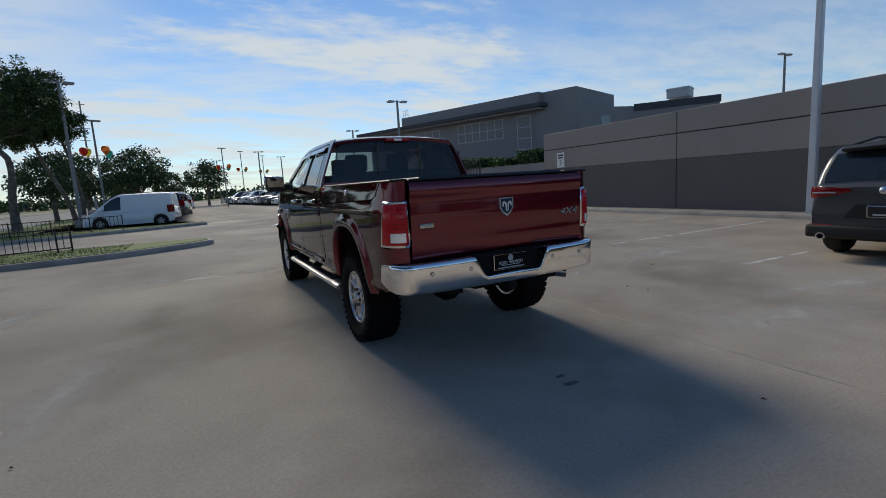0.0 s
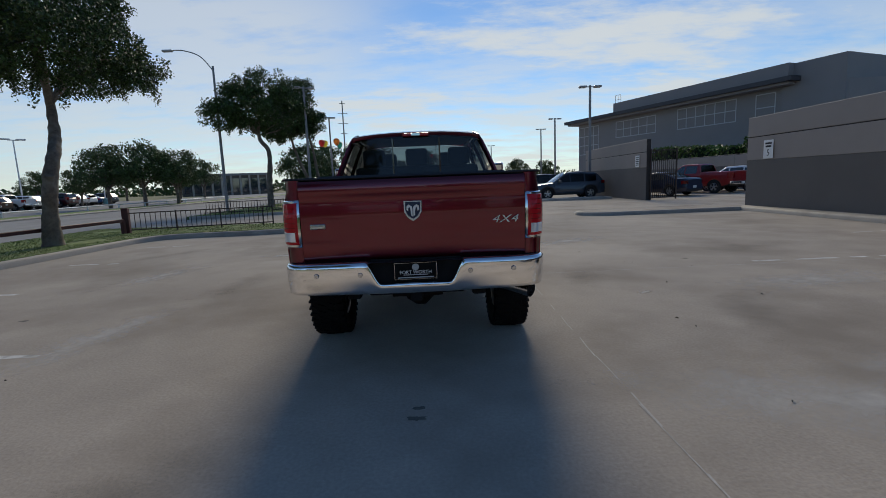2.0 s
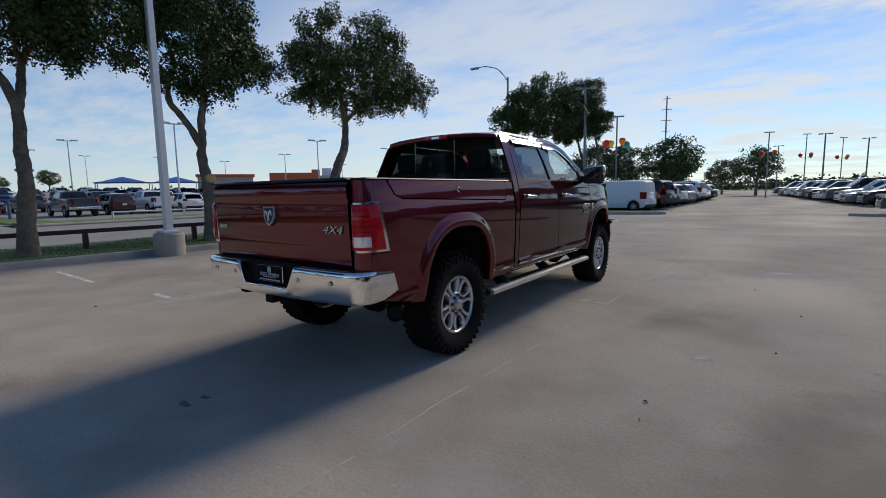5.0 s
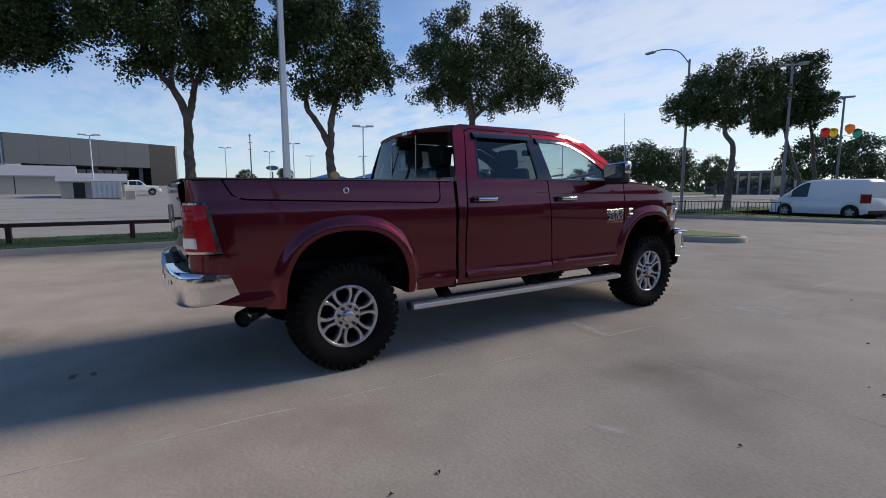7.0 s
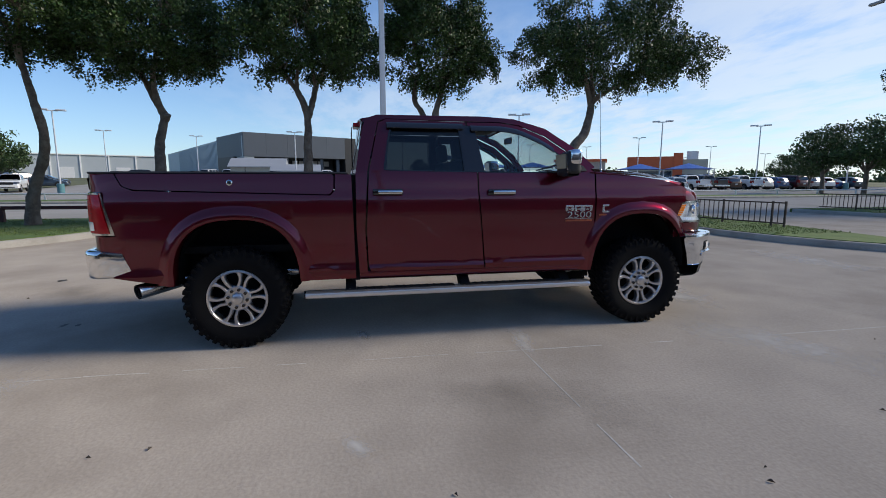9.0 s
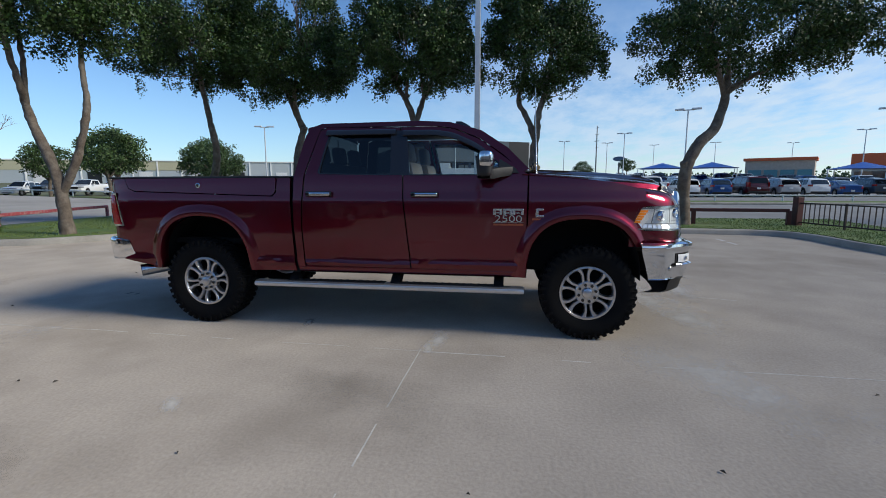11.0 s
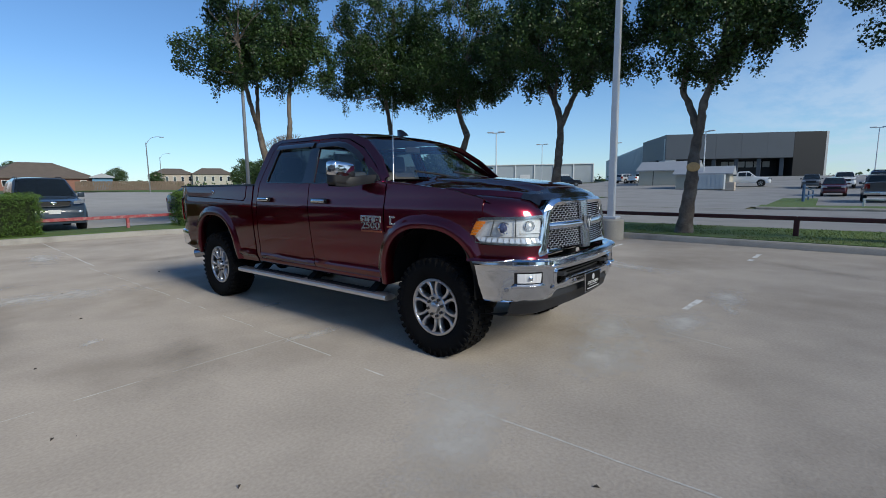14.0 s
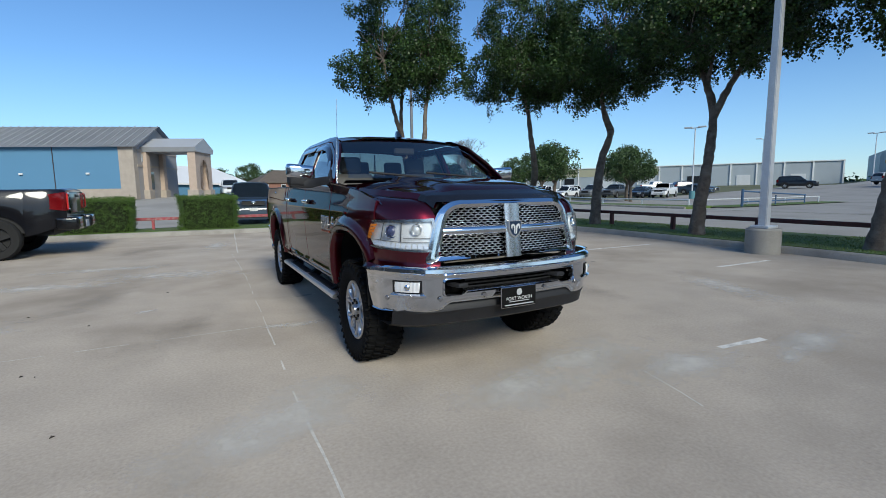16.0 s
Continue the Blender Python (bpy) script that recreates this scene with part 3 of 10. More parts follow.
for i, (x, y) in enumerate(LITTER):
    bm = bmesh.new()
    rnd = random.Random(i)
    a, l = rnd.uniform(0, 6.28), rnd.uniform(0.009, 0.021)
    d, n = Vector((math.cos(a), math.sin(a), 0)), Vector((-math.sin(a), math.cos(a), 0))
    c = Vector((x, y, 0.004))
    mid = Vector((0, 0, 0.012))
    q = [bm.verts.new(c - d * l), bm.verts.new(c + n * l * 0.4 + mid), bm.verts.new(c + d * l), bm.verts.new(c - n * l * 0.4 + mid)]
    bm.faces.new(q[:3])
    bm.faces.new((q[0], q[2], q[3]))
    tagged(part("dead_leaf", bm, M_DARK_PATCH), "dry dark fallen leaf on the concrete", "leaf", "fallen leaves")


# ---- walls ----
def screen_wall(name, x0, y0, x1, y1, top, label):
    """A painted panel wall: dark dado, taupe above, with reveals."""
    d = Vector((x1 - x0, y1 - y0, 0))
    m = Matrix.Translation((x0, y0, 0)) @ Matrix.Rotation(math.atan2(d.y, d.x), 4, "Z")
    L = d.length
    ob = tagged(new(name), label, "wall", kind="structure")
    ob.matrix_basis = m
    core = bmesh.new()
    box(core, 0, L, 0.03, 0.24, -0.1, top - 0.01)
    part("core", core, M_GROOVE, ob)
    n = max(1, round(L / 7.2))
    for i in range(n):
        a, b = L * i / n + 0.012, L * (i + 1) / n - 0.012
        for za, zb, mt, nm in ((-0.1, 1.74, M_WALL_LO, "lower_panel"), (1.745, 2.54, M_WALL_HI, "middle_panel"), (2.57, top, M_WALL_HI, "upper_panel")):
            bm = bmesh.new()
            box(bm, a, b, 0.0, 0.27, za, zb, 0.012)
            part(nm, bm, mt, ob)
    return ob


screen_wall("wall_east", 11.85, 12.6, 11.55, -14, 3.25, "tall taupe and charcoal painted concrete panel wall")
screen_wall("wall_gate", 11.9, 30.5, 11.75, 20.4, 3.22, "taupe and charcoal painted panel wall beside the gate")
screen_wall("wall_yard", 21.5, 46, 25.5, 16.0, 2.6, "dark grey yard wall behind parked cars")


def sign(name, m, w, h, label, big="", bars=()):
    ob = thing(name, label, "sign", m=m)
    bm = bmesh.new()
    box(bm, -w / 2, w / 2, -0.004, 0.004, -h / 2, h / 2, 0.003)
    part("plate", bm, M_WHITE, ob)
    if big:
        cu = bpy.data.curves.new("digit", "FONT")
        cu.body, cu.size, cu.align_x, cu.align_y, cu.extrude = big, 0.3, "CENTER", "CENTER", 0.001
        cu.materials.append(M_SIGNBLACK)
        t = new("digit", cu)
        t.parent, t.matrix_basis = ob, pose(0, -0.007, -h * 0.2, 90, 0, 0)
    for x, z, bw, bh in bars:
        bm = bmesh.new()
        box(bm, x - bw / 2, x + bw / 2, -0.008, -0.004, z - bh / 2, z + bh / 2)
        part("lettering", bm, M_SIGNBLACK, ob)
    return ob


sign("speed_limit_sign", pose(11.80, 11.45, 2.08, 0, 0, -90), 0.46, 0.62, "white speed limit sign with a black 5 on the wall", "5", ((0, 0.2, 0.3, 0.06), (0, 0.1, 0.26, 0.06)))
sign("notice_sign", pose(11.72, 21.4, 2.1, 0, 0, -90), 0.5, 0.62, "white notice board with small black lettering on the wall", "", [(0, 0.2 - 0.1 * i, 0.34, 0.045) for i in range(5)])

# the open steel gate leaf against the end of the wall
gate = thing("yard_gate", "dark steel yard gate standing open", "gate", m=pose(11.95, 20.3, 0, 0, 0, 8))
for k, (a, b) in enumerate(((0.0, 0.07), (1.5, 1.57))):
    bm = bmesh.new()
    box(bm, a, b, 0, 0.06, 0.02, 2.7, 0.006)
    part("post", bm, M_FENCE, gate)
for z in (0.1, 1.35, 2.6):
    bm = bmesh.new()
    box(bm, 0.07, 1.5, 0.01, 0.05, z, z + 0.05, 0.004)
    part("rail", bm, M_FENCE, gate)
for i in range(11):
    bm = bmesh.new()
    box(bm, 0.16 + 0.12 * i, 0.185 + 0.12 * i, 0.02, 0.04, 0.15, 2.6)
    part("bar", bm, M_FENCE, gate)


# ---- rails and fences ----
def timber_rail(x0, y0, x1, y1, n, mat, name, label, z=0.16, h=0.48, post=0.11):
    ob = thing(name, label, "rail")
    a, b = Vector((x0, y0, z)), Vector((x1, y1, z))
    d = (b - a)
    yaw = math.degrees(math.atan2(d.y, d.x))
    for i in range(n):
        p = a + d * i / (n - 1)
        bm = bmesh.new()
        box(bm, -post / 2, post / 2, -post / 2, post / 2, -0.15, h - 0.05, 0.008, m=pose(p.x, p.y, p.z, 0, 0, yaw))
        part("post", bm, mat, ob)
    for i in range(n - 1):
        p = a + d * i / (n - 1)
        L = d.length / (n - 1)
        bm = bmesh.new()
        box(bm, 0.003, L - 0.003, -0.06, 0.06, h - 0.10, h, 0.012, m=pose(p.x, p.y, p.z, 0, 0, yaw))
        part("rail", bm, mat, ob)
    return ob


timber_rail(-9.75, 10.9, -11.15, -9.2, 9, M_RAIL, "guard_rail", "low dark maroon steel guard rail on the grass strip")
timber_rail(-4.2, -11.75, 11.0, -12.1, 7, M_RAIL_RED, "red_rail", "low red painted pipe rail with peeling paint", h=0.42, post=0.09)
timber_rail(-11.0, -12.9, -6.0, -11.6, 3, M_RAIL_RED, "red_rail", "low red painted pipe rail with peeling paint", h=0.42, post=0.09)


def bar_fence(x0, y0, x1, y1, name, label, h=0.66, first=True):
    ob = thing(name, label, "fence")
    a, d = Vector((x0, y0, 0.16)), Vector((x1 - x0, y1 - y0, 0))
    yaw, L = math.degrees(math.atan2(d.y, d.x)), d.length
    M = pose(a.x, a.y, a.z, 0, 0, yaw)
    if first:
        bm = bmesh.new()
        box(bm, -0.13, 0.06, -0.1, 0.1, -0.1, 0.82, 0.012, m=M)
        part("end_post", bm, M_RAIL, ob, "thick maroon end post")
    for z in (0.08, h - 0.03):
        bm = bmesh.new()
        box(bm, 0.06, L, -0.018, 0.018, z, z + 0.035, m=M)
        part("rail", bm, M_FENCE, ob)
    n = round(L / 0.155)
    for i in range(1, n):
        bm = bmesh.new()
        post = i % 9 == 0
        r = 0.022 if post else 0.0095
        x = 0.06 + (L - 0.06) * i / n
        box(bm, x - r, x + r, -r, r, -0.05 if post else 0.115, h - 0.03 if not post else h + 0.03, m=M)
        part("post" if post else "bar", bm, M_FENCE, ob)
    bm = bmesh.new()
    box(bm, L, L + 0.045, -0.022, 0.022, -0.05, h + 0.03, m=M)
    part("post", bm, M_FENCE, ob)
    return ob


bar_fence(-9.75, 11.15, -5.45, 12.35, "bar_fence", "low dark bronze bar fence on the grass island")
bar_fence(-12.0, 21.1, -5.35, 22.35, "bar_fence", "low dark bronze bar fence on the far island", first=False)


# ---- lamp posts ----
def lot_lamp(x, y, z, h, heads, label, block=True, mat=M_POLE, yaw=0.0, r=0.085):
    ob = thing("lot_lamp", label, "lamp post", "lot lamp posts", m=pose(x, y, z, 0, 0, yaw))
    b = 0.0
    if block:
        bm = bmesh.new()
        lathe(bm, ((0.02, -0.2), (0.33, -0.2), (0.33, 0.40), (0.305, 0.435), (0.02, 0.435)), 28)
        part("concrete_base", bm, M_KERB, ob, "round weathered concrete footing", 35)
        b = 0.435
        bm = bmesh.new()
        box(bm, -0.19, 0.19, -0.19, 0.19, b, b + 0.06, 0.012)
        part("base_plate", bm, mat, ob)
    bm = bmesh.new()
    q = [[(sx * w, sy * w, zz) for sx, sy in ((-1, -1), (1, -1), (1, 1), (-1, 1))] for zz, w in ((b, r), (h, r * 0.72))]
    rings = [[bm.verts.new(p) for p in ring] for ring in q]
    for k in range(4):
        bm.faces.new((rings[0][k], rings[0][(k + 1) % 4], rings[1][(k + 1) % 4], rings[1][k]))
    bm.faces.new(rings[1])
    bmesh.ops.bevel(bm, geom=[e for e in bm.edges if abs(e.verts[0].co.z - e.verts[1].co.z) > 1], offset=0.015, segments=2, affect="EDGES")
    part("pole", bm, mat, ob)
    for s in heads:
        bm = bmesh.new()
        box(bm, s * 0.06, s * 0.3, -0.035, 0.035, h - 0.12, h - 0.06, 0.008)
        part("arm", bm, M_LAMP, ob)
        bm = bmesh.new()
        box(bm, s * 0.24, s * 0.72, -0.17, 0.17, h - 0.14, h - 0.02, 0.03)
        hd = part("lamp_head", bm, M_LAMP, ob)
        bm = bmesh.new()
        box(bm, s * 0.29, s * 0.67, -0.13, 0.13, h - 0.152, h - 0.141)
        part("lens", bm, M_LENS, hd)
    return ob


lot_lamp(-8.62, 1.95, 0.10, 9.0, (-1, 1), "tall square grey lamp post on a round concrete base")
lot_lamp(11.35, 1.9, 0.1, 8.2, (-1, 1), "tall square grey lamp post beside the wall", block=False)
lot_lamp(-8.05, 29.0, 0.1, 8.1, (-1, 1), "square grey lamp post on a grass island", mat=M_POLE_D, yaw=25)
lot_lamp(10.9, 26.7, 0.0, 7.2, (-1, 1), "square grey lamp post by the gate wall", block=False, mat=M_POLE_D)
lot_lamp(37.9, 16.1, 0.0, 9.4, (-1, 1), "grey lamp post behind the wall", block=False, mat=M_POLE_D)


def street_lamp(x, y, h, reach, yaw, label="grey street lamp with a long curved arm"):
    ob = thing("street_lamp", label, "street lamp", "street lamps", m=pose(x, y, land(x, y), 0, 0, yaw))
    bm = bmesh.new()
    tube(bm, [(0, 0, 0), (0, 0, h)], [0.11, 0.07], 12)
    part("pole", bm, M_POLE_D, ob, smooth=40)
    bm = bmesh.new()
    tube(bm, smooth_path([(0, 0, h - 0.3), (reach * 0.3, 0, h + 0.65), (reach * 0.7, 0, h + 1.05), (reach, 0, h + 1.1)], 5), 0.035, 8)
    part("arm", bm, M_POLE_D, ob, smooth=40)
    bm = bmesh.new()
    box(bm, reach - 0.05, reach + 0.65, -0.13, 0.13, h + 1.0, h + 1.14, 0.04)
    part("lamp_head", bm, M_LAMP, ob)
    return ob


street_lamp(-14.1, 29.3, 9.8, 2.6, 180)


# ---- trees ----
def leaves_mesh(name, centres, per, spread, size, mat, seed, flat=0.75, hang=0.0):
    """Many small pointed leaves in sprays about clump centres."""
    rng = np.random.default_rng(seed)
    c = np.repeat(np.array(centres), per, 0)
    n = len(c)
    off = rng.normal(0, 1, (n, 3))
    off *= (rng.uniform(0.15, 1, (n, 1)) ** 0.6) / np.maximum(np.linalg.norm(off, axis=1, keepdims=True), 1e-6)
    # one spray in four hangs: narrow and long
    k = np.repeat(rng.uniform(0, 1, len(centres)) < hang, per)
    form = np.where(k[:, None], np.array([[0.55, 0.55, 1.35]]), np.array([[1, 1, flat]]))
    c = c + off * spread * form
    c[k, 2] -= 0.5 * spread
    c[:, 2] -= 0.12 * spread * rng.uniform(0, 1.6, n) ** 2
    d = rng.normal(0, 1, (n, 3))
    d[:, 2] -= 0.35
    d /= np.linalg.norm(d, axis=1, keepdims=True)
    s = np.cross(d, rng.normal(0, 1, (n, 3)))
    s /= np.maximum(np.linalg.norm(s, axis=1, keepdims=True), 1e-6)
    l = size * rng.uniform(0.6, 1.25, (n, 1))
    w = l * rng.uniform(0.32, 0.5, (n, 1))
    v = np.stack([c, c + d * l * 0.5 + s * w, c + d * l, c + d * l * 0.5 - s * w], 1).reshape(-1, 3)
    me = bpy.data.meshes.new(name)
    me.from_pydata(v, [], np.arange(4 * n).reshape(-1, 4))
    me.materials.append(mat)
    return me


def crown_points(rng, blobs, n, inner=0.35):
    """Clump centres in a lumpy crown of several ellipsoids, with gaps."""
    out = []
    vol = np.array([b[3] * b[4] * b[5] for b in blobs])
    while len(out) < n:
        b = blobs[rng.choice(len(blobs), p=vol / vol.sum())]
        d = rng.normal(0, 1, 3)
        d /= np.linalg.norm(d)
        r = rng.uniform(inner, 1.0) ** 0.5
        p = np.array(b[:3]) + d * r * np.array(b[3:6])
        if noise.noise(Vector(p * 0.9)) + 0.25 * noise.noise(Vector(p * 2.3)) > -0.24:
            out.append(p)
    return out


def oak(x, y, stems, blobs, seed, label, n=300, per=46, z=0.15, cut=None, twigs=60, size=0.085, spread=0.42):
    """A live oak: tapered stems with limbs into a lumpy crown."""
    rng = np.random.default_rng(seed)
    ob = thing("live_oak", label, "tree", "live oaks on the strip", m=pose(x, y, z))
    blobs = [(b[0], b[1], b[2] + 0.12, b[3] * 1.02, b[4] * 1.02, b[5] * 1.02) for b in blobs]
    n, per, spread, size = int(n * 1.8), int(per * 2.3), spread * 0.72, size * 0.86
    pts = crown_points(rng, blobs, n)
    ends = []
    for path, r0, r1 in stems:
        sp = smooth_path(path, 8)
        k = len(sp)
        rr = []
        for i, p in enumerate(sp):
            f = i / (k - 1)
            flare = 0.35 * math.exp(-p.z / 0.22) if path[0][2] < 0.05 else 0
            rr.append(0.84 * (r0 + (r1 - r0) * f) * (1 + flare + 0.10 * noise.noise((p.x * 3 + seed, p.y * 3, p.z * 3.4))))
        bm = bmesh.new()
        rings = tube(bm, sp, rr, 16)
        for ring in rings:
            for v in ring:
                v.co += 0.03 * Vector((noise.noise(v.co * 6), noise.noise(v.co * 6 + Vector((5, 5, 5))), 0))
        part("trunk" if path[0][2] < 0.05 else "branch", bm, M_BARK, ob, smooth=50)
        ends += [(sp[-1], r1), (sp[int(k * 0.86)], r1 * 1.1)]
    bm = bmesh.new()
    for i in range(twigs):
        p = Vector(pts[rng.integers(len(pts))])
        e, r = min(ends, key=lambda q: (q[0] - p).length + rng.uniform(0, 0.9))
        mid = (e + p) / 2 + Vector(rng.normal(0, 0.22, 3)) + Vector((0, 0, 0.12))
        q = smooth_path([e, mid, p], 4)
        a = min(r * 0.45, 0.03)
        tube(bm, q, [a + (0.008 - a) * j / (len(q) - 1) for j in range(len(q))], 6, cap=False)
    tagged(part("limb", bm, M_BARK, ob, smooth=60), kind="stuff")
    link_mesh("crown", leaves_mesh("crown", pts, per, spread, size, M_LEAF, seed, hang=0.25), ob)
    if cut:
        bm = bmesh.new()
        cx, cy, cz, yaw, tilt, r = cut
        lathe(bm, ((0.0, 0.01), (r * 0.8, 0.01), (r, 0.0), (r * 1.02, -0.06), (r * 0.7, -0.1)), 18)
        bmesh.ops.transform(bm, matrix=pose(cx, cy, cz, 0, tilt, yaw) @ Matrix.Diagonal((1, 1.3, 1, 1)), verts=bm.verts[:])
        part("cut_face", bm, M_CUT, ob, "fresh pale saw cut", 40)
    return ob


# along the strip, from north to south
oak(-9.78, 8.02, [
    ([(0, 0, -0.2), (0.04, -0.02, 0.45), (0.1, -0.04, 0.95), (0.21, -0.05, 1.65), (0.16, 0.26, 2.35), (-0.09, 0.73, 2.78), (-0.24, 0.97, 3.35), (-0.34, 1.08, 3.81), (-0.42, 1.13, 4.35)], 0.245, 0.12),
    ([(-0.34, 1.06, 3.75), (-0.17, 0.83, 4.25), (0.03, 0.56, 4.75), (0.18, 0.18, 5.45)], 0.115, 0.05),
    ([(-0.37, 1.1, 3.85), (-0.52, 1.68, 4.25), (-0.72, 2.38, 4.6), (-0.82, 3.18, 5.15)], 0.11, 0.05),
    ([(-0.42, 1.13, 4.25), (-0.62, 1.18, 5.05), (-0.72, 1.28, 6.05)], 0.1, 0.04),
    ([(0.22, -0.04, 1.57), (0.28, -0.12, 1.78), (0.31, -0.16, 1.85)], 0.15, 0.12)],
    [(-0.42, 1.58, 5.45, 2.2, 2.9, 1.3), (-0.42, 1.58, 6.6, 1.7, 2.4, 1.2), (-0.22, 3.88, 5.2, 1.5, 1.5, 0.85), (-0.22, -0.62, 5.1, 1.6, 1.3, 0.95)], 11, "leaning live oak with a knotted trunk and dark green crown", 330, 48)
oak(-9.62, 3.52, [
    ([(0, 0, -0.2), (-0.04, 0.03, 0.45), (-0.11, 0.08, 1.05), (-0.2, 0.1, 1.65), (-0.4, 0.09, 2.25), (-0.43, 0.16, 2.8), (-0.48, 0.21, 3.4), (-0.6, 0.4, 4), (-0.68, 0.48, 4.55), (-0.73, 0.58, 5.45)], 0.225, 0.06),
    ([(-0.42, 0.1, 2.6), (-0.58, -0.04, 3.05), (-0.76, -0.22, 3.45), (-0.93, -0.4, 3.82), (-0.98, -0.35, 4.35), (-0.88, -0.22, 4.8), (-0.88, -0.42, 5.65)], 0.125, 0.05)],
    [(-0.58, 0.23, 5.4, 1.7, 1.75, 1.5), (-0.48, 0.18, 6.8, 1.4, 1.5, 1.1), (-0.48, 1.38, 5, 1, 0.85, 0.75), (-0.68, -0.77, 5.3, 1, 0.8, 0.9)], 12, "forked live oak with a fresh saw cut on its trunk", 260, 48, cut=(-0.04, 0.13, 1.72, 10, 80, 0.12))
oak(-9.83, -0.38, [
    ([(0, 0, -0.2), (-0.02, 0.04, 0.65), (-0.07, 0.12, 1.5), (-0.17, 0.14, 2.25), (-0.22, 0.15, 3.15), (-0.29, -0.09, 3.85), (-0.57, -0.48, 4.45), (-0.67, -0.82, 5.25)], 0.215, 0.055),
    ([(-0.22, 0.14, 3), (-0.37, 0.31, 3.6), (-0.67, 0.43, 4.15), (-0.72, 0.68, 4.65), (-0.57, 1.08, 5.35)], 0.12, 0.05),
    ([(-0.31, -0.12, 3.87), (-0.42, -0.12, 4.35), (-0.47, -0.04, 5.05)], 0.075, 0.035),
    ([(-0.62, 0.42, 4.1), (-0.57, 0.33, 4.65), (-0.57, 0.38, 5.45)], 0.06, 0.03)],
    [(-0.37, 0.08, 5.6, 2.3, 2.2, 1.35), (-0.17, -1.22, 5.2, 1.6, 1.2, 1), (-0.17, 1.48, 5, 1.6, 1.1, 0.95), (-0.37, 0.18, 6.9, 1.8, 2, 1.1)], 13, "live oak with a forked trunk and wide drooping crown", 350, 48)
oak(-10.45, -4.62, [
    ([(0, 0, -0.2), (-0.01, 0.02, 0.75), (-0.05, 0.06, 1.57), (-0.25, 0.03, 2.35), (-0.51, 0.12, 3.15), (-0.55, -0.08, 3.6), (-0.6, -0.38, 4.27), (-0.95, -0.78, 4.85), (-1.05, -1.18, 5.55)], 0.21, 0.06),
    ([(-0.53, 0.07, 3.25), (-0.35, 0, 3.75), (-0.18, 0.02, 4.2), (-0.05, 0.17, 4.8), (0.05, 0.42, 5.55)], 0.12, 0.05),
    ([(-0.48, 0.12, 3), (-0.4, 0.24, 3.15), (-0.37, 0.28, 3.21)], 0.13, 0.1)],
    [(-0.25, -0.08, 5.5, 2.3, 2.2, 1.4), (-0.05, 1.12, 5.1, 1.5, 1.1, 0.9), (-0.25, -1.38, 5, 1.6, 1.3, 0.95), (-0.25, -0.08, 7.1, 1.8, 2.0, 1.5)], 14, "live oak with a knotted crooked trunk", 340, 48)
oak(-10.05, -7.8, [
    ([(0, 0, -0.2), (0.02, 0.05, 0.45), (0.05, 0.2, 1.1), (0.2, 0.55, 1.8), (0.43, 0.77, 2.43), (0.52, 0.68, 3.31), (0.52, 0.52, 4.15), (0.6, 0.4, 4.95), (0.55, 0, 5.85)], 0.205, 0.06),
    ([(0.55, 0.5, 4.45), (0.85, 0.7, 4.95), (1.07, 0.9, 5.45)], 0.08, 0.04)],
    [(0.35, 0.2, 5.7, 2.2, 2.1, 1.35), (0.75, -1.2, 5.4, 1.4, 1.3, 0.9), (0.45, 1.6, 5.3, 1.4, 1.2, 0.9), (0.35, 0.2, 7.3, 1.8, 2.0, 1.7)], 15, "live oak with a bowed grey trunk", 320, 46)
oak(-4.92, -8.1, [
    ([(0, 0, -0.2), (0, -0.02, 0.45), (0, -0.08, 1.25), (-0.02, -0.35, 2.05), (-0.05, -0.7, 2.75), (-0.03, -0.82, 3.25), (0.22, -0.64, 3.7), (0.42, -0.58, 4.35), (0.72, -0.3, 5.05), (0.92, -0.1, 5.75)], 0.185, 0.05),
    ([(0, -0.02, 1.05), (-0.08, 0.35, 1.75), (-0.16, 0.58, 2.45), (-0.22, 0.74, 3.3), (-0.32, 0.6, 4.01), (-0.58, 0.38, 4.85), (-0.58, 0.5, 5.75)], 0.125, 0.055),
    ([(-0.01, -0.8, 3.2), (0.07, -0.64, 4.15), (-0.1, -0.88, 4.85), (-0.18, -1.1, 5.45)], 0.09, 0.045)],
    [(0.02, -0.3, 5.7, 2, 2, 1.3), (1.02, -1.4, 5.4, 1.4, 1.3, 0.9), (-0.68, 0.8, 5.4, 1.4, 1.2, 0.9), (0.02, -0.2, 7.3, 1.9, 1.9, 1.6)], 16, "live oak with two slanting grey stems", 310, 48)
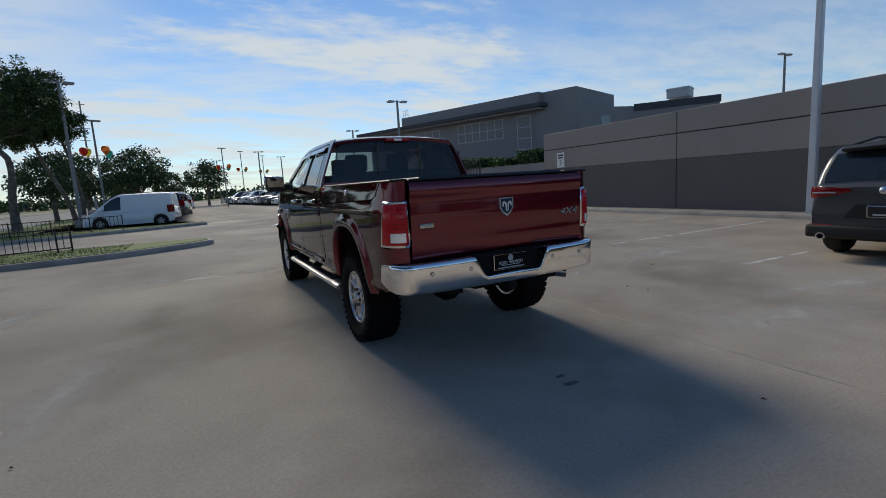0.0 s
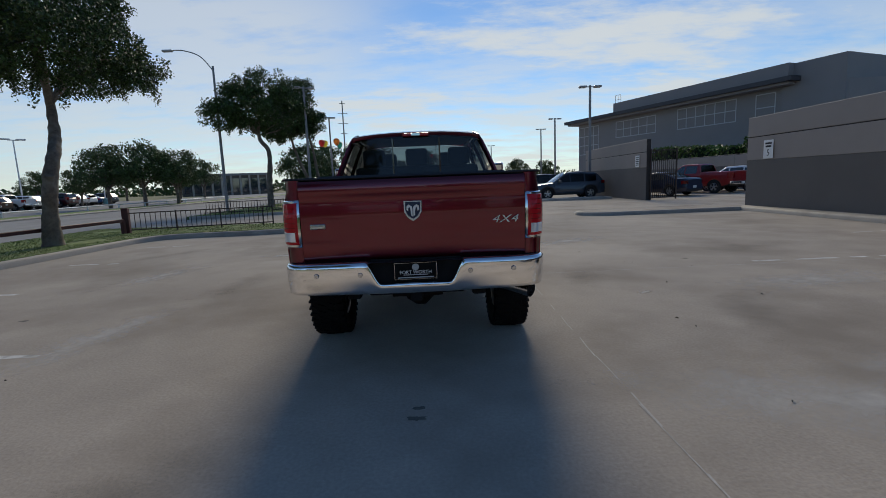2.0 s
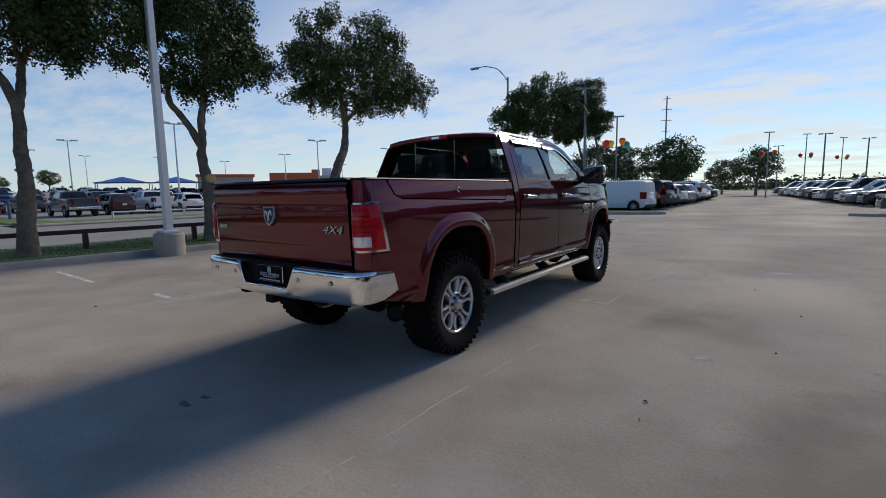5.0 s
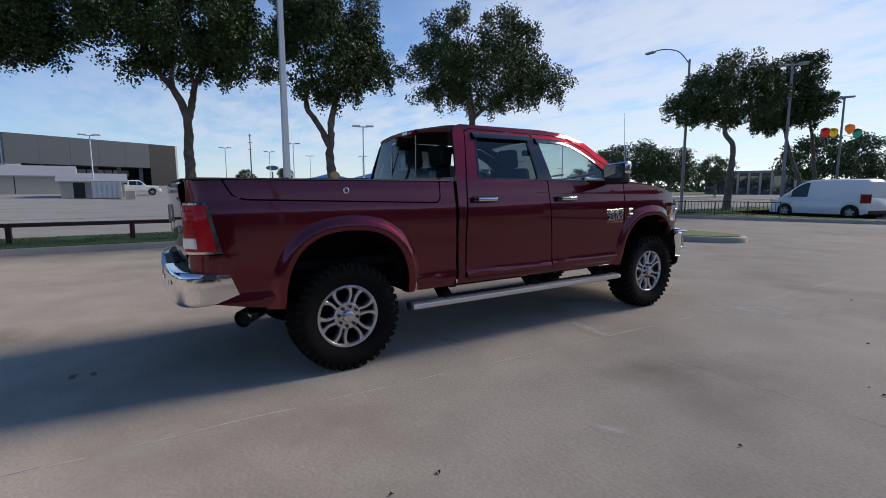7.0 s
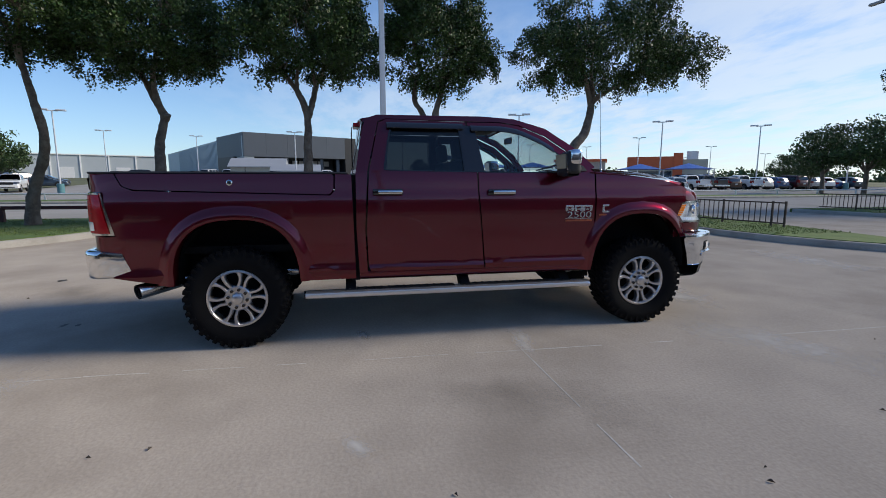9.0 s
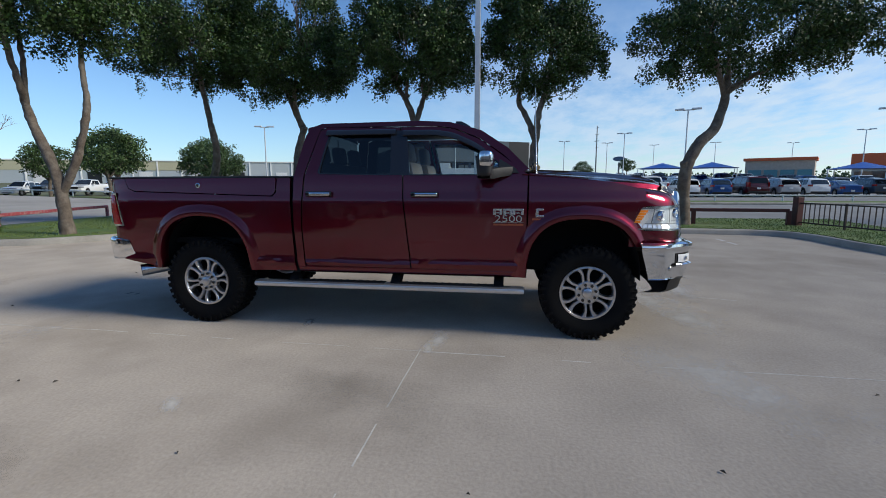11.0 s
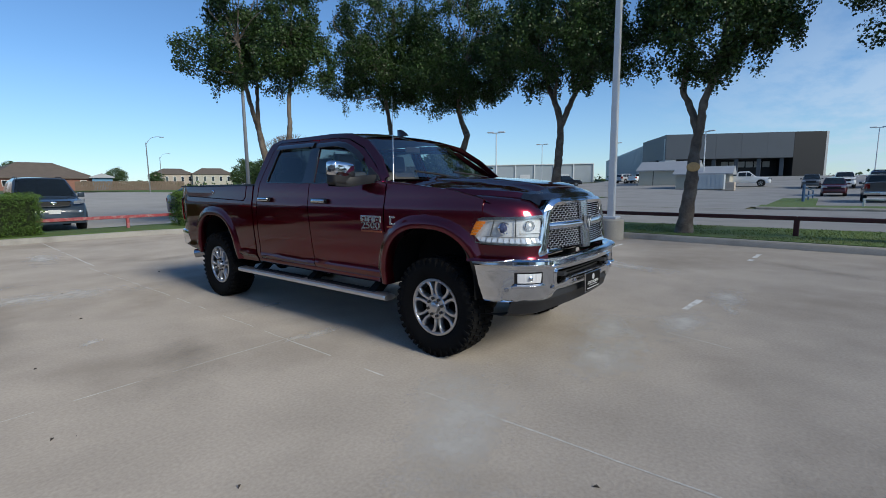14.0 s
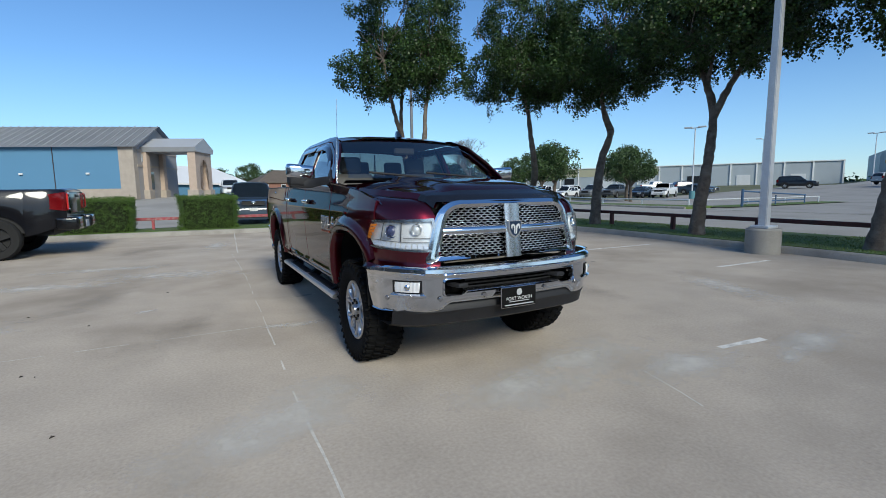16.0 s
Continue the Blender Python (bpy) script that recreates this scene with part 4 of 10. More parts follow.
# by the entrance, north
oak(-10.8, 28.6, [([(0, 0, -0.2), (0.0, 0.1, 1.0), (0.1, -0.1, 2.0), (0.25, -0.2, 3.0), (0.2, -0.2, 3.9), (-0.3, -0.15, 4.6), (-0.35, 0.0, 5.6)], 0.26, 0.13)],
    [(-0.4, 0, 6.7, 2.9, 2.9, 1.6), (-2.1, -0.6, 6.1, 1.7, 1.7, 1.0), (0.1, 0.3, 7.9, 2.2, 2.2, 1.1), (1.3, 0, 6.4, 1.5, 1.5, 1.0)], 17, "spreading live oak by the entrance drive", 260, 40, size=0.13, spread=0.55)
oak(-9.4, 35.5, [([(0, 0, -0.2), (-0.3, 0.1, 1.5), (-0.9, 0.2, 3.0), (-1.4, 0.3, 4.4), (-1.7, 0.3, 5.8)], 0.19, 0.09), ([(0.3, 0, -0.2), (0.5, 0, 1.4), (0.3, 0.1, 3.0), (0.1, 0.2, 4.4), (-0.2, 0.2, 5.8)], 0.18, 0.09)],
    [(-1.3, 0, 7.0, 2.3, 2.3, 1.7), (-1.0, 0.3, 8.6, 1.6, 1.6, 1.5), (-2.2, 0, 5.9, 1.6, 1.6, 0.9), (0.3, 0.2, 6.6, 1.4, 1.4, 1.0)], 18, "twin-stemmed live oak by the entrance drive", 230, 40, size=0.14, spread=0.6)


def far_tree_meshes(seed):
    rng = np.random.default_rng(seed)
    bm = bmesh.new()
    tube(bm, smooth_path([(0, 0, -0.3), (0.05, 0, 1.0), (-0.05, 0.1, 2.0), (0, 0.1, 3.2)], 4), [0.2 - 0.007 * i for i in range(13)], 8)
    for a in range(4):
        q = a * 1.6 + seed
        tube(bm, [(0, 0, 1.7), (0.8 * math.cos(q), 0.8 * math.sin(q), 2.7), (1.6 * math.cos(q), 1.6 * math.sin(q), 3.5)], [0.1, 0.07, 0.03], 6)
    trunk = mesh_of(bm, "trunk", M_BARK, 60)
    blobs = [(0, 0, 3.9, 2.6, 2.6, 1.7), (1.2, 0.5, 3.3, 1.6, 1.5, 1.0), (-1.1, -0.6, 3.4, 1.7, 1.6, 1.0), (0.2, -0.4, 5.0, 1.5, 1.6, 1.0)]
    crown = leaves_mesh("crown", crown_points(rng, blobs, 200, 0.5), 36, 0.55, 0.19, M_LEAF_FAR, seed)
    return trunk, crown


FAR_TREES = [far_tree_meshes(s) for s in (41, 42, 43)]


def far_tree(x, y, s, i=0, label="round dark green tree in the distance", z=None):
    ob = thing("tree", label, "tree", "distant trees", m=pose(x, y, land(x, y) if z is None else z, 0, 0, 73 * i) @ Matrix.Scale(s, 4))
    t, c = FAR_TREES[i % 3]
    link_mesh("trunk", t, ob)
    link_mesh("crown", c, ob)
    return ob


def shrub_block(name, x0, x1, y0, y1, h, seed, label, mat=M_HEDGE, n=16000, size=0.034, z=0.15):
    """A clipped hedge: a near-black block painted as its shaded inside, under an uneven leaf skin."""
    ob = thing(name, label, "hedge", "clipped hedges", m=pose((x0 + x1) / 2, (y0 + y1) / 2, z))
    w, d = (x1 - x0) / 2, (y1 - y0) / 2
    bm = bmesh.new()
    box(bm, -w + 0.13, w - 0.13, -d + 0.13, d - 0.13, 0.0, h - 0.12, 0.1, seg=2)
    # the near-black colour stands for the shade between the leaves
    part("core", bm, material("hedge_shade", (0.012, 0.02, 0.007), 0.95), ob)
    rng = np.random.default_rng(seed)
    area = np.array([2 * w * h, 2 * w * h, 2 * d * h, 2 * d * h, 4 * w * d])
    pts = []
    for i in rng.choice(5, n // 4, p=area / area.sum()):
        u, v = rng.uniform(-1, 1), rng.uniform(0.0, 1)
        q = rng.uniform(-0.14, 0.0)
        p = {0: (u * w, -d - q, v * h), 1: (u * w, d + q, v * h), 2: (-w - q, u * d, v * h), 3: (w + q, u * d, v * h), 4: (u * w, (2 * v - 1) * d, h + q)}[int(i)]
        k = 1.0 + 0.09 * noise.noise(Vector(p) * 2.2) + 0.05 * noise.noise(Vector(p) * 6.0)
        pts.append((p[0] * k, p[1] * k, max(0.03, p[2] * k - 0.05 * (abs(p[0] / w) ** 6 + abs(p[1] / d) ** 6))))
    link_mesh("foliage", leaves_mesh("foliage", pts, 6, 0.07, size, mat, seed), ob)
    return ob


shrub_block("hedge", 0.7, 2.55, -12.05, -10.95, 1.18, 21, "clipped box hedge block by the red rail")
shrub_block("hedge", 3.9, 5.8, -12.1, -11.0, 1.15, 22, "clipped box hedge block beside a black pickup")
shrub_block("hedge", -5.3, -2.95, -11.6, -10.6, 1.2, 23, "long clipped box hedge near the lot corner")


# ---- truck materials ----
M_LAMPBRIGHT = material("lamp_bowl", (0.90, 0.905, 0.915), 0.2, metal=0.3, var=0.03, scale=20, fine=90, bump=0.1)
M_PAINT = material("maroon_paint", (0.132, 0.0105, 0.0235), 0.30, metal=0.94, edge=(0.10, 0.012, 0.022), var=0.06, scale=1.5, fine=900, coat=1.0, spec=0.1)
M_CHROME = material("chrome", (0.76, 0.77, 0.79), 0.09, metal=1.0, var=0.04, scale=3)
M_RIM = material("machined_aluminium", (0.60, 0.60, 0.615), 0.28, metal=0.9, var=0.06, scale=5, fine=200)
M_SATIN = material("satin_chrome", (0.55, 0.55, 0.56), 0.22, metal=1.0, var=0.05, scale=3)
M_BLACK = material("black_plastic", (0.016, 0.016, 0.018), 0.55, var=0.15, scale=8, fine=200, bump=0.05)
M_GLOSSB = material("gloss_black", (0.01, 0.01, 0.012), 0.12, coat=0.6)
M_UNDER = material("underbody", (0.011, 0.011, 0.0115), 0.85, spec=0.2, var=0.3, scale=8)
M_RUBBER = material("tyre_rubber", (0.008, 0.008, 0.0083), 0.85, spec=0.15, var=0.25, scale=8, fine=120, bump=0.2)
M_REDL = material("red_lens", (0.50, 0.006, 0.014), 0.2, var=0.12, scale=40, fine=160, coat=0.35, spec=0.3, bump=0.08)
M_CLEARL = material("clear_lens", (0.86, 0.88, 0.9), 0.05, var=0.05, scale=30, fine=120, metal=0.35, coat=1.0)
M_AMBER = material("amber_lens", (0.90, 0.26, 0.025), 0.2, coat=0.8)
M_SEAT = material("grey_leather", (0.12, 0.115, 0.11), 0.6, var=0.1, scale=6)
M_DASH = material("dark_dash", (0.03, 0.03, 0.032), 0.6)
M_TONNEAU = material("black_vinyl", (0.02, 0.02, 0.021), 0.5, var=0.1, scale=5, fine=200, bump=0.1)
M_BOARD = material("brushed_aluminium", (0.72, 0.72, 0.73), 0.33, metal=0.85, var=0.08, scale=5, fine=160)
M_LENSBLUE = material("projector_lens", (0.05, 0.06, 0.14), 0.03, coat=1.0)
M_SILVERTXT = material("badge_silver", (0.62, 0.62, 0.63), 0.25, metal=0.8)
M_ORANGETXT = material("badge_orange", (0.38, 0.09, 0.04), 0.4)


def glass_mat(name, tint, gloss=0.0):
    """A thin pane: mostly see-through, with a mirror sheen that grows towards grazing."""
    m = bpy.data.materials.new(name)
    m.use_nodes = True
    nt = m.node_tree
    N, L = nt.nodes.new, nt.links.new
    nt.nodes.clear()
    out, mix, tr, gl, fr = N("ShaderNodeOutputMaterial"), N("ShaderNodeMixShader"), N("ShaderNodeBsdfTransparent"), N("ShaderNodeBsdfGlossy"), N("ShaderNodeLayerWeight")
    tr.inputs[0].default_value = (*tint, 1)
    gl.inputs["Roughness"].default_value = 0.015
    fr.inputs["Blend"].default_value = 0.5
    pw = N("ShaderNodeMath")
    pw.operation, pw.inputs[1].default_value = "POWER", 4.0
    L(fr.outputs["Facing"], pw.inputs[0])
    add = N("ShaderNodeMath")
    add.operation, add.use_clamp = "ADD", True
    add.inputs[1].default_value = 0.045 + gloss
    L(pw.outputs[0], add.inputs[0]), L(add.outputs[0], mix.inputs[0])
    L(tr.outputs[0], mix.inputs[1]), L(gl.outputs[0], mix.inputs[2]), L(mix.outputs[0], out.inputs[0])
    return m


M_PANE = glass_mat("front_pane", (0.80, 0.88, 0.87), 0.03)
M_PRIVACY = glass_mat("privacy_pane", (0.15, 0.165, 0.17), 0.015)
M_SCREEN = glass_mat("windscreen_pane", (0.74, 0.82, 0.82), 0.14)
M_REARPANE = glass_mat("rear_pane", (0.22, 0.24, 0.25), 0.0)


# ---- the pickup; rear axle at y = 0, nose towards +y ----
def lerp_table(tab, v):
    if v <= tab[0][0]:
        return tab[0][1]
    for (a, fa), (b, fb) in zip(tab, tab[1:]):
        if v <= b:
            t = (v - a) / (b - a)
            return fa + (fb - fa) * t
    return tab[-1][1]


SIDE_Z = ((0.50, 0.942), (0.60, 0.956), (0.640, 0.984), (0.662, 0.998), (0.69, 0.979), (0.75, 0.983), (0.90, 0.994), (1.10, 1.002), (1.25, 1.004), (1.285, 0.998), (1.34, 0.985), (1.42, 0.974), (1.49, 0.958), (1.532, 0.945), (1.632, 0.905), (1.774, 0.845), (1.896, 0.79), (1.972, 0.745), (2.027, 0.69))


def side_x(y, z):
    """Half width of the body at a place on its side."""
    x = lerp_table(SIDE_Z, z)
    if y > 3.75:
        x -= lerp_table(((3.75, 0.0), (3.9, 0.010), (4.0, 0.02), (4.12, 0.038), (4.22, 0.055), (4.36, 0.090), (4.48, 0.135)), y)
    if y < -0.75:
        x -= 0.05 * ((-0.75 - y) / 0.3) ** 2
    if z > 1.5 and y > 2.3:
        x -= 0.03 * sstep(2.3, 3.2, y) * sstep(1.55, 1.9, z)
    return x


def fill_panel(loops, fx, cut_y, cut_z, depth, side=1):
    """A skin over an outline in (y, z), with holes, bent by fx, with returned edges."""
    bm = bmesh.new()
    es = []
    for lp in loops:
        vs = [bm.verts.new((0, y, z)) for y, z in lp]
        es += [bm.edges.new((vs[i], vs[(i + 1) % len(vs)])) for i in range(len(vs))]
    bmesh.ops.triangle_fill(bm, use_beauty=True, use_dissolve=False, edges=es, normal=(1, 0, 0))
    ys, zs = [v.co.y for v in bm.verts], [v.co.z for v in bm.verts]
    y0, y1, z0, z1 = min(ys), max(ys), min(zs), max(zs)
    for lo, hi, st, no in ((y0, y1, cut_y, (0, 1, 0)), (z0, z1, cut_z, (0, 0, 1))):
        n = int((hi - lo) / st)
        for i in range(1, n + 1):
            p = lo + (hi - lo) * i / (n + 1)
            bmesh.ops.bisect_plane(bm, geom=bm.verts[:] + bm.edges[:] + bm.faces[:], dist=1e-5, plane_co=(0, p, p), plane_no=no)
    for v in bm.verts:
        v.co.x = fx(v.co.y, v.co.z)
    if depth:
        be = [e for e in bm.edges if e.is_boundary]
        r = bmesh.ops.extrude_edge_only(bm, edges=be)
        for v in r["geom"]:
            if isinstance(v, bmesh.types.BMVert):
                v.co.x -= depth
    if side < 0:
        for v in bm.verts:
            v.co.x = -v.co.x
    return bm


def rounded(pts, r, n=4):
    """A polygon with its corners rounded; r is a number or one radius a corner."""
    out = []
    k = len(pts)
    for i in range(k):
        p, a, b = Vector(pts[i]), Vector(pts[i - 1]), Vector(pts[(i + 1) % k])
        ri = r[i] if isinstance(r, (list, tuple)) else r
        ua, ub = (a - p), (b - p)
        q = min(ri, ua.length * 0.45, ub.length * 0.45)
        if q < 1e-4:
            out.append(tuple(p))
            continue
        s, e = p + ua.normalized() * q, p + ub.normalized() * q
        for j in range(n + 1):
            t = j / n
            out.append(tuple((1 - t) ** 2 * s + 2 * t * (1 - t) * p + t * t * e))
    return out


def arch(cy, zt, half, zb, n=18, p=2.5):
    """The line of a wheel opening from its rear foot over the top to its front foot."""
    out = []
    for i in range(n + 1):
        a = math.pi * (1 - i / n)
        c, s = math.cos(a), math.sin(a)
        out.append((cy + half * math.copysign(abs(c) ** (2 / p), c), zb + (zt - zb) * abs(s) ** (2 / p)))
    return out


AR_R, AR_F = arch(0.025, 1.108, 0.50, 0.56), arch(3.745, 1.11, 0.50, 0.56)
TRUCK = thing("pickup_truck", "maroon four-door lifted pickup with chrome trim on the lot", "pickup truck")


def both(name, fn, mat, label="", smooth=35, parent=None):
    return [part(name, fn(s), mat, parent or TRUCK, label, smooth) for s in (1, -1)]


BED = [(-0.985, 0.66), (-0.72, 0.60)] + [(y, z) for y, z in AR_R] + [(0.998, 0.565), (0.978, 1.476), (0.842, 1.476), (0.838, 1.34), (0.80, 1.298), (-0.72, 1.343), (-0.80, 1.378), (-0.855, 1.476), (-0.965, 1.476), (-1.0, 1.335), (-0.975, 1.334), (-0.952, 1.315), (-0.868, 0.985), (-1.0, 0.975), (-1.0, 0.90)]
LID = rounded([(-0.79, 1.378), (-0.71, 1.353), (0.795, 1.308), (0.826, 1.345), (0.83, 1.478), (-0.845, 1.478)], 0.025)
both("bed_side", lambda s: fill_panel([BED], side_x, 0.11, 0.03, 0.03, s), M_PAINT)
lids = both("bed_box_lid", lambda s: fill_panel([LID], lambda y, z: side_x(y, z) + 0.004, 0.2, 0.05, 0.02, s), M_PAINT)
for s, ob in zip((1, -1), lids):
    bm = bmesh.new()
    lathe(bm, ((0.0, 0.006), (0.016, 0.006), (0.024, 0.002), (0.026, -0.01)), 16, "x")
    bmesh.ops.transform(bm, matrix=Matrix.Translation((s * 0.985, 0.0, 1.408)) @ Matrix.Scale(s, 4, (1, 0, 0)), verts=bm.verts[:])
    part("lock", bm, M_CHROME, ob, "round chrome lock")

R_DOOR = [(1.13, 0.625), (2.168, 0.62), (2.10, 1.30), (2.095, 1.49), (2.03, 1.956), (1.30, 1.967), (1.23, 1.94), (1.13, 1.50), (1.10, 1.0), (1.11, 0.68)]
R_WIN = rounded([(1.262, 1.516), (1.985, 1.502), (1.96, 1.92), (1.335, 1.924)], [0.03, 0.02, 0.02, 0.09])
F_DOOR = [(2.180, 0.62), (3.195, 0.60), (3.245, 1.0), (3.25, 1.50), (3.16, 1.566), (3.02, 1.675), (2.80, 1.83), (2.55, 1.931), (2.35, 1.959), (2.045, 1.957), (2.108, 1.49), (2.112, 1.30)]
F_WIN = rounded([(2.158, 1.500), (2.985, 1.497), (2.99, 1.61), (2.76, 1.78), (2.55, 1.874), (2.38, 1.904), (2.095, 1.909)], [0.02, 0.02, 0.03, 0.2, 0.2, 0.1, 0.02])
FENDER = [(3.21, 0.605)] + [q for q in AR_F if not (q[0] > 3.9 and q[1] < 0.93)] + [(4.21, 0.95), (4.40, 0.965), (4.36, 0.995), (4.175, 1.0), (4.15, 1.03), (4.24, 1.205), (4.275, 1.215), (4.275, 1.352), (4.22, 1.372), (4.0, 1.425), (3.6, 1.475), (3.36, 1.498), (3.265, 1.508), (3.26, 1.0)]
COWL_SIDE = [(3.20, 1.517), (3.15, 1.569), (3.03, 1.682), (2.81, 1.837), (2.56, 1.94), (2.36, 1.968), (2.04, 1.968), (1.30, 1.978), (1.225, 1.95), (1.115, 1.50), (1.085, 1.0), (1.10, 0.615), (1.03, 0.615), (1.012, 1.0), (1.015, 1.49), (1.085, 1.896), (1.12, 1.972), (1.22, 2.014), (2.2, 2.022), (2.51, 2.003), (2.82, 1.913), (3.07, 1.744), (3.26, 1.549)]
both("cab_frame", lambda s: fill_panel([COWL_SIDE], side_x, 0.12, 0.07, 0.022, s), M_PAINT)
rd = both("rear_door", lambda s: fill_panel([R_DOOR, R_WIN], side_x, 0.12, 0.035, 0.025, s), M_PAINT)
fd = both("front_door", lambda s: fill_panel([F_DOOR, F_WIN], side_x, 0.12, 0.035, 0.025, s), M_PAINT)
both("front_fender", lambda s: fill_panel([FENDER], side_x, 0.10, 0.035, 0.03, s), M_PAINT)


def shrink(pts, k):
    c = Vector((sum(p[0] for p in pts) / len(pts), sum(p[1] for p in pts) / len(pts)))
    return [tuple(c + (Vector(p) - c) * k) for p in pts]


for s, d, win, mt, outer in [(s, d, w, m_, o) for s, i in ((1, 0), (-1, 1)) for d, w, m_, o in ((rd[i], R_WIN, M_PRIVACY, 0), (fd[i], F_WIN, M_PANE, 0))]:
    p = part("window", fill_panel([shrink(win, 1.01)], lambda y, z: side_x(y, z) - 0.012, 0.3, 0.12, 0, s), mt, d, "dark tinted pane" if mt is M_PRIVACY else "clear pane", 60)
    p.visible_shadow = False
    inner, frame_ = shrink(win, 0.975), shrink(win, 1.022)
    part("window_seal", fill_panel([frame_, inner], lambda y, z: side_x(y, z) + 0.003, 0.25, 0.1, 0.012, s), M_GLOSSB, d, "gloss black seal", 40)
    hy, hz = (1.265, 1.325) if win is R_WIN else (2.295, 1.32)
    bm = bmesh.new()
    box(bm, -0.012, 0.012, -0.13, 0.13, -0.026, 0.026, 0.011, seg=2)
    bmesh.ops.transform(bm, matrix=Matrix.Translation((s * 1.012, hy + 0.02, hz)), verts=bm.verts[:])
    h = part("handle_recess", bm, M_GLOSSB, d, "dark handle cup", 40)
    bm = bmesh.new()
    box(bm, -0.014, 0.014, -0.095, 0.115, -0.017, 0.017, 0.012, seg=3)
    bmesh.ops.transform(bm, matrix=Matrix.Translation((s * 1.036, hy + 0.03, hz)), verts=bm.verts[:])
    part("handle", bm, M_CHROME, d, "chrome handle", 40)
    # smoked rain visor over the window
    y0, y1 = (1.30, 2.0) if win is R_WIN else (2.07, 2.86)
    rows = []
    for i in range(13):
        y = y0 + (y1 - y0) * i / 12
        zt = 1.942 if win is R_WIN else lerp_table(((2.07, 1.928), (2.38, 1.926), (2.55, 1.898), (2.76, 1.805), (2.86, 1.736)), y)
        rows.append([(s * (side_x(y, zt - dz) + ox), y, zt - dz) for dz, ox in ((0.0, 0.006), (0.012, 0.022), (0.05, 0.026), (0.056, 0.018))])
    bm = bmesh.new()
    sheet(bm, rows)
    part("rain_visor", bm, M_GLOSSB, d, "smoked rain visor", 50)
both("rocker_panel", lambda s: (lambda bm: (sheet(bm, [[(s * x, y, z) for x, z in ((0.952, 0.625), (0.958, 0.60), (0.945, 0.565), (0.90, 0.545), (0.80, 0.545))] for y in (1.03, 1.6, 2.2, 2.8, 3.19)]), bm)[1])(bmesh.new()), M_PAINT, smooth=50)
# black pillar between the doors
both("door_pillar", lambda s: fill_panel([[(1.985, 1.502), (2.158, 1.498), (2.097, 1.923), (1.962, 1.928)]], lambda y, z: side_x(y, z) + 0.005, 0.1, 0.1, 0.01, s), M_GLOSSB, "gloss black door pillar")


def flare(line, side, w=0.095, lift=0.034):
    """The flared lip round a wheel opening."""
    cy = sum(q[0] for q in line) / len(line)
    rows = []
    for i, (y, z) in enumerate(line):
        a, b = line[max(i - 1, 0)], line[min(i + 1, len(line) - 1)]
        t = Vector((b[0] - a[0], b[1] - a[1])).normalized()
        n = Vector((-t.y, t.x))
        r = []
        for o, l in ((w + 0.035, -0.004), (w, 0.004), (w * 0.75, lift * 0.6), (w * 0.5, lift * 0.92), (0.03, lift), (0.0, lift * 0.85), (-0.01, lift * 0.3), (-0.012, -0.07)):
            yy, zz = y + n.x * o, z + n.y * o
            r.append((side * (side_x(min(yy, 4.35), max(zz, 0.5)) + l), yy, zz))
        rows.append(r)
    bm = bmesh.new()
    sheet(bm, rows)
    return bm


both("rear_wheel_flare", lambda s: flare(AR_R, s), M_PAINT, smooth=50)
both("front_wheel_flare", lambda s: flare([q for q in AR_F if not (q[0] > 3.9 and q[1] < 0.86)], s), M_PAINT, smooth=50)


def liner(line, side):
    bm = bmesh.new()
    sheet(bm, [[(side * x, y, z) for x in (0.99, 0.80, 0.55)] for y, z in line])
    vs = [bm.verts.new((side * 0.55, y, z)) for y, z in line]
    bm.faces.new(vs)
    return bm


both("rear_wheel_liner", lambda s: liner(AR_R, s), M_UNDER, "black wheel liner")
both("front_wheel_liner", lambda s: liner(AR_F, s), M_UNDER, "black wheel liner")


# roof, glass and bonnet
def roof():
    bm = bmesh.new()
    rows = []
    for i in range(15):
        y = 1.085 + 1.60 * i / 14
        edge = 0.742 - 0.02 * sstep(2.0, 2.75, y)
        zs = 2.002 - 0.066 * sstep(2.2, 2.75, y) ** 2 - 0.03 * sstep(1.25, 1.085, y)
        crown = 0.045
        rows.append([(u * edge, y + 0.045 * (1 - u * u) * sstep(2.35, 2.685, y), zs + crown * (1 - abs(u) ** 2.6) + (-0.035 if abs(u) > 0.99 else 0)) for u in (-1, -0.96, -0.85, -0.65, -0.4, -0.15, 0.15, 0.4, 0.65, 0.85, 0.96, 1)])
    sheet(bm, rows)
    return bm


part("roof", roof(), M_PAINT, TRUCK, "", 40)


def curved_pane(bl, tl, zb_c, n=9, bulge=0.05, axis=1, tb=0.03):
    """A bowed pane between a lower and an upper half-edge (x, y, z)."""
    bm = bmesh.new()
    rows = []
    for j in range(7):
        t = j / 6
        hx, y, z = (bl[k] + (tl[k] - bl[k]) * t for k in range(3))
        rows.append([(u * hx, y + axis * (bulge * (1 - u * u) * (1 - 0.35 * t)), z + tb * math.sin(math.pi * t) * 0.5 + zb_c * (1 - u * u) * t) for u in (2 * i / (n - 1) - 1 for i in range(n))])
    sheet(bm, rows)
    return bm


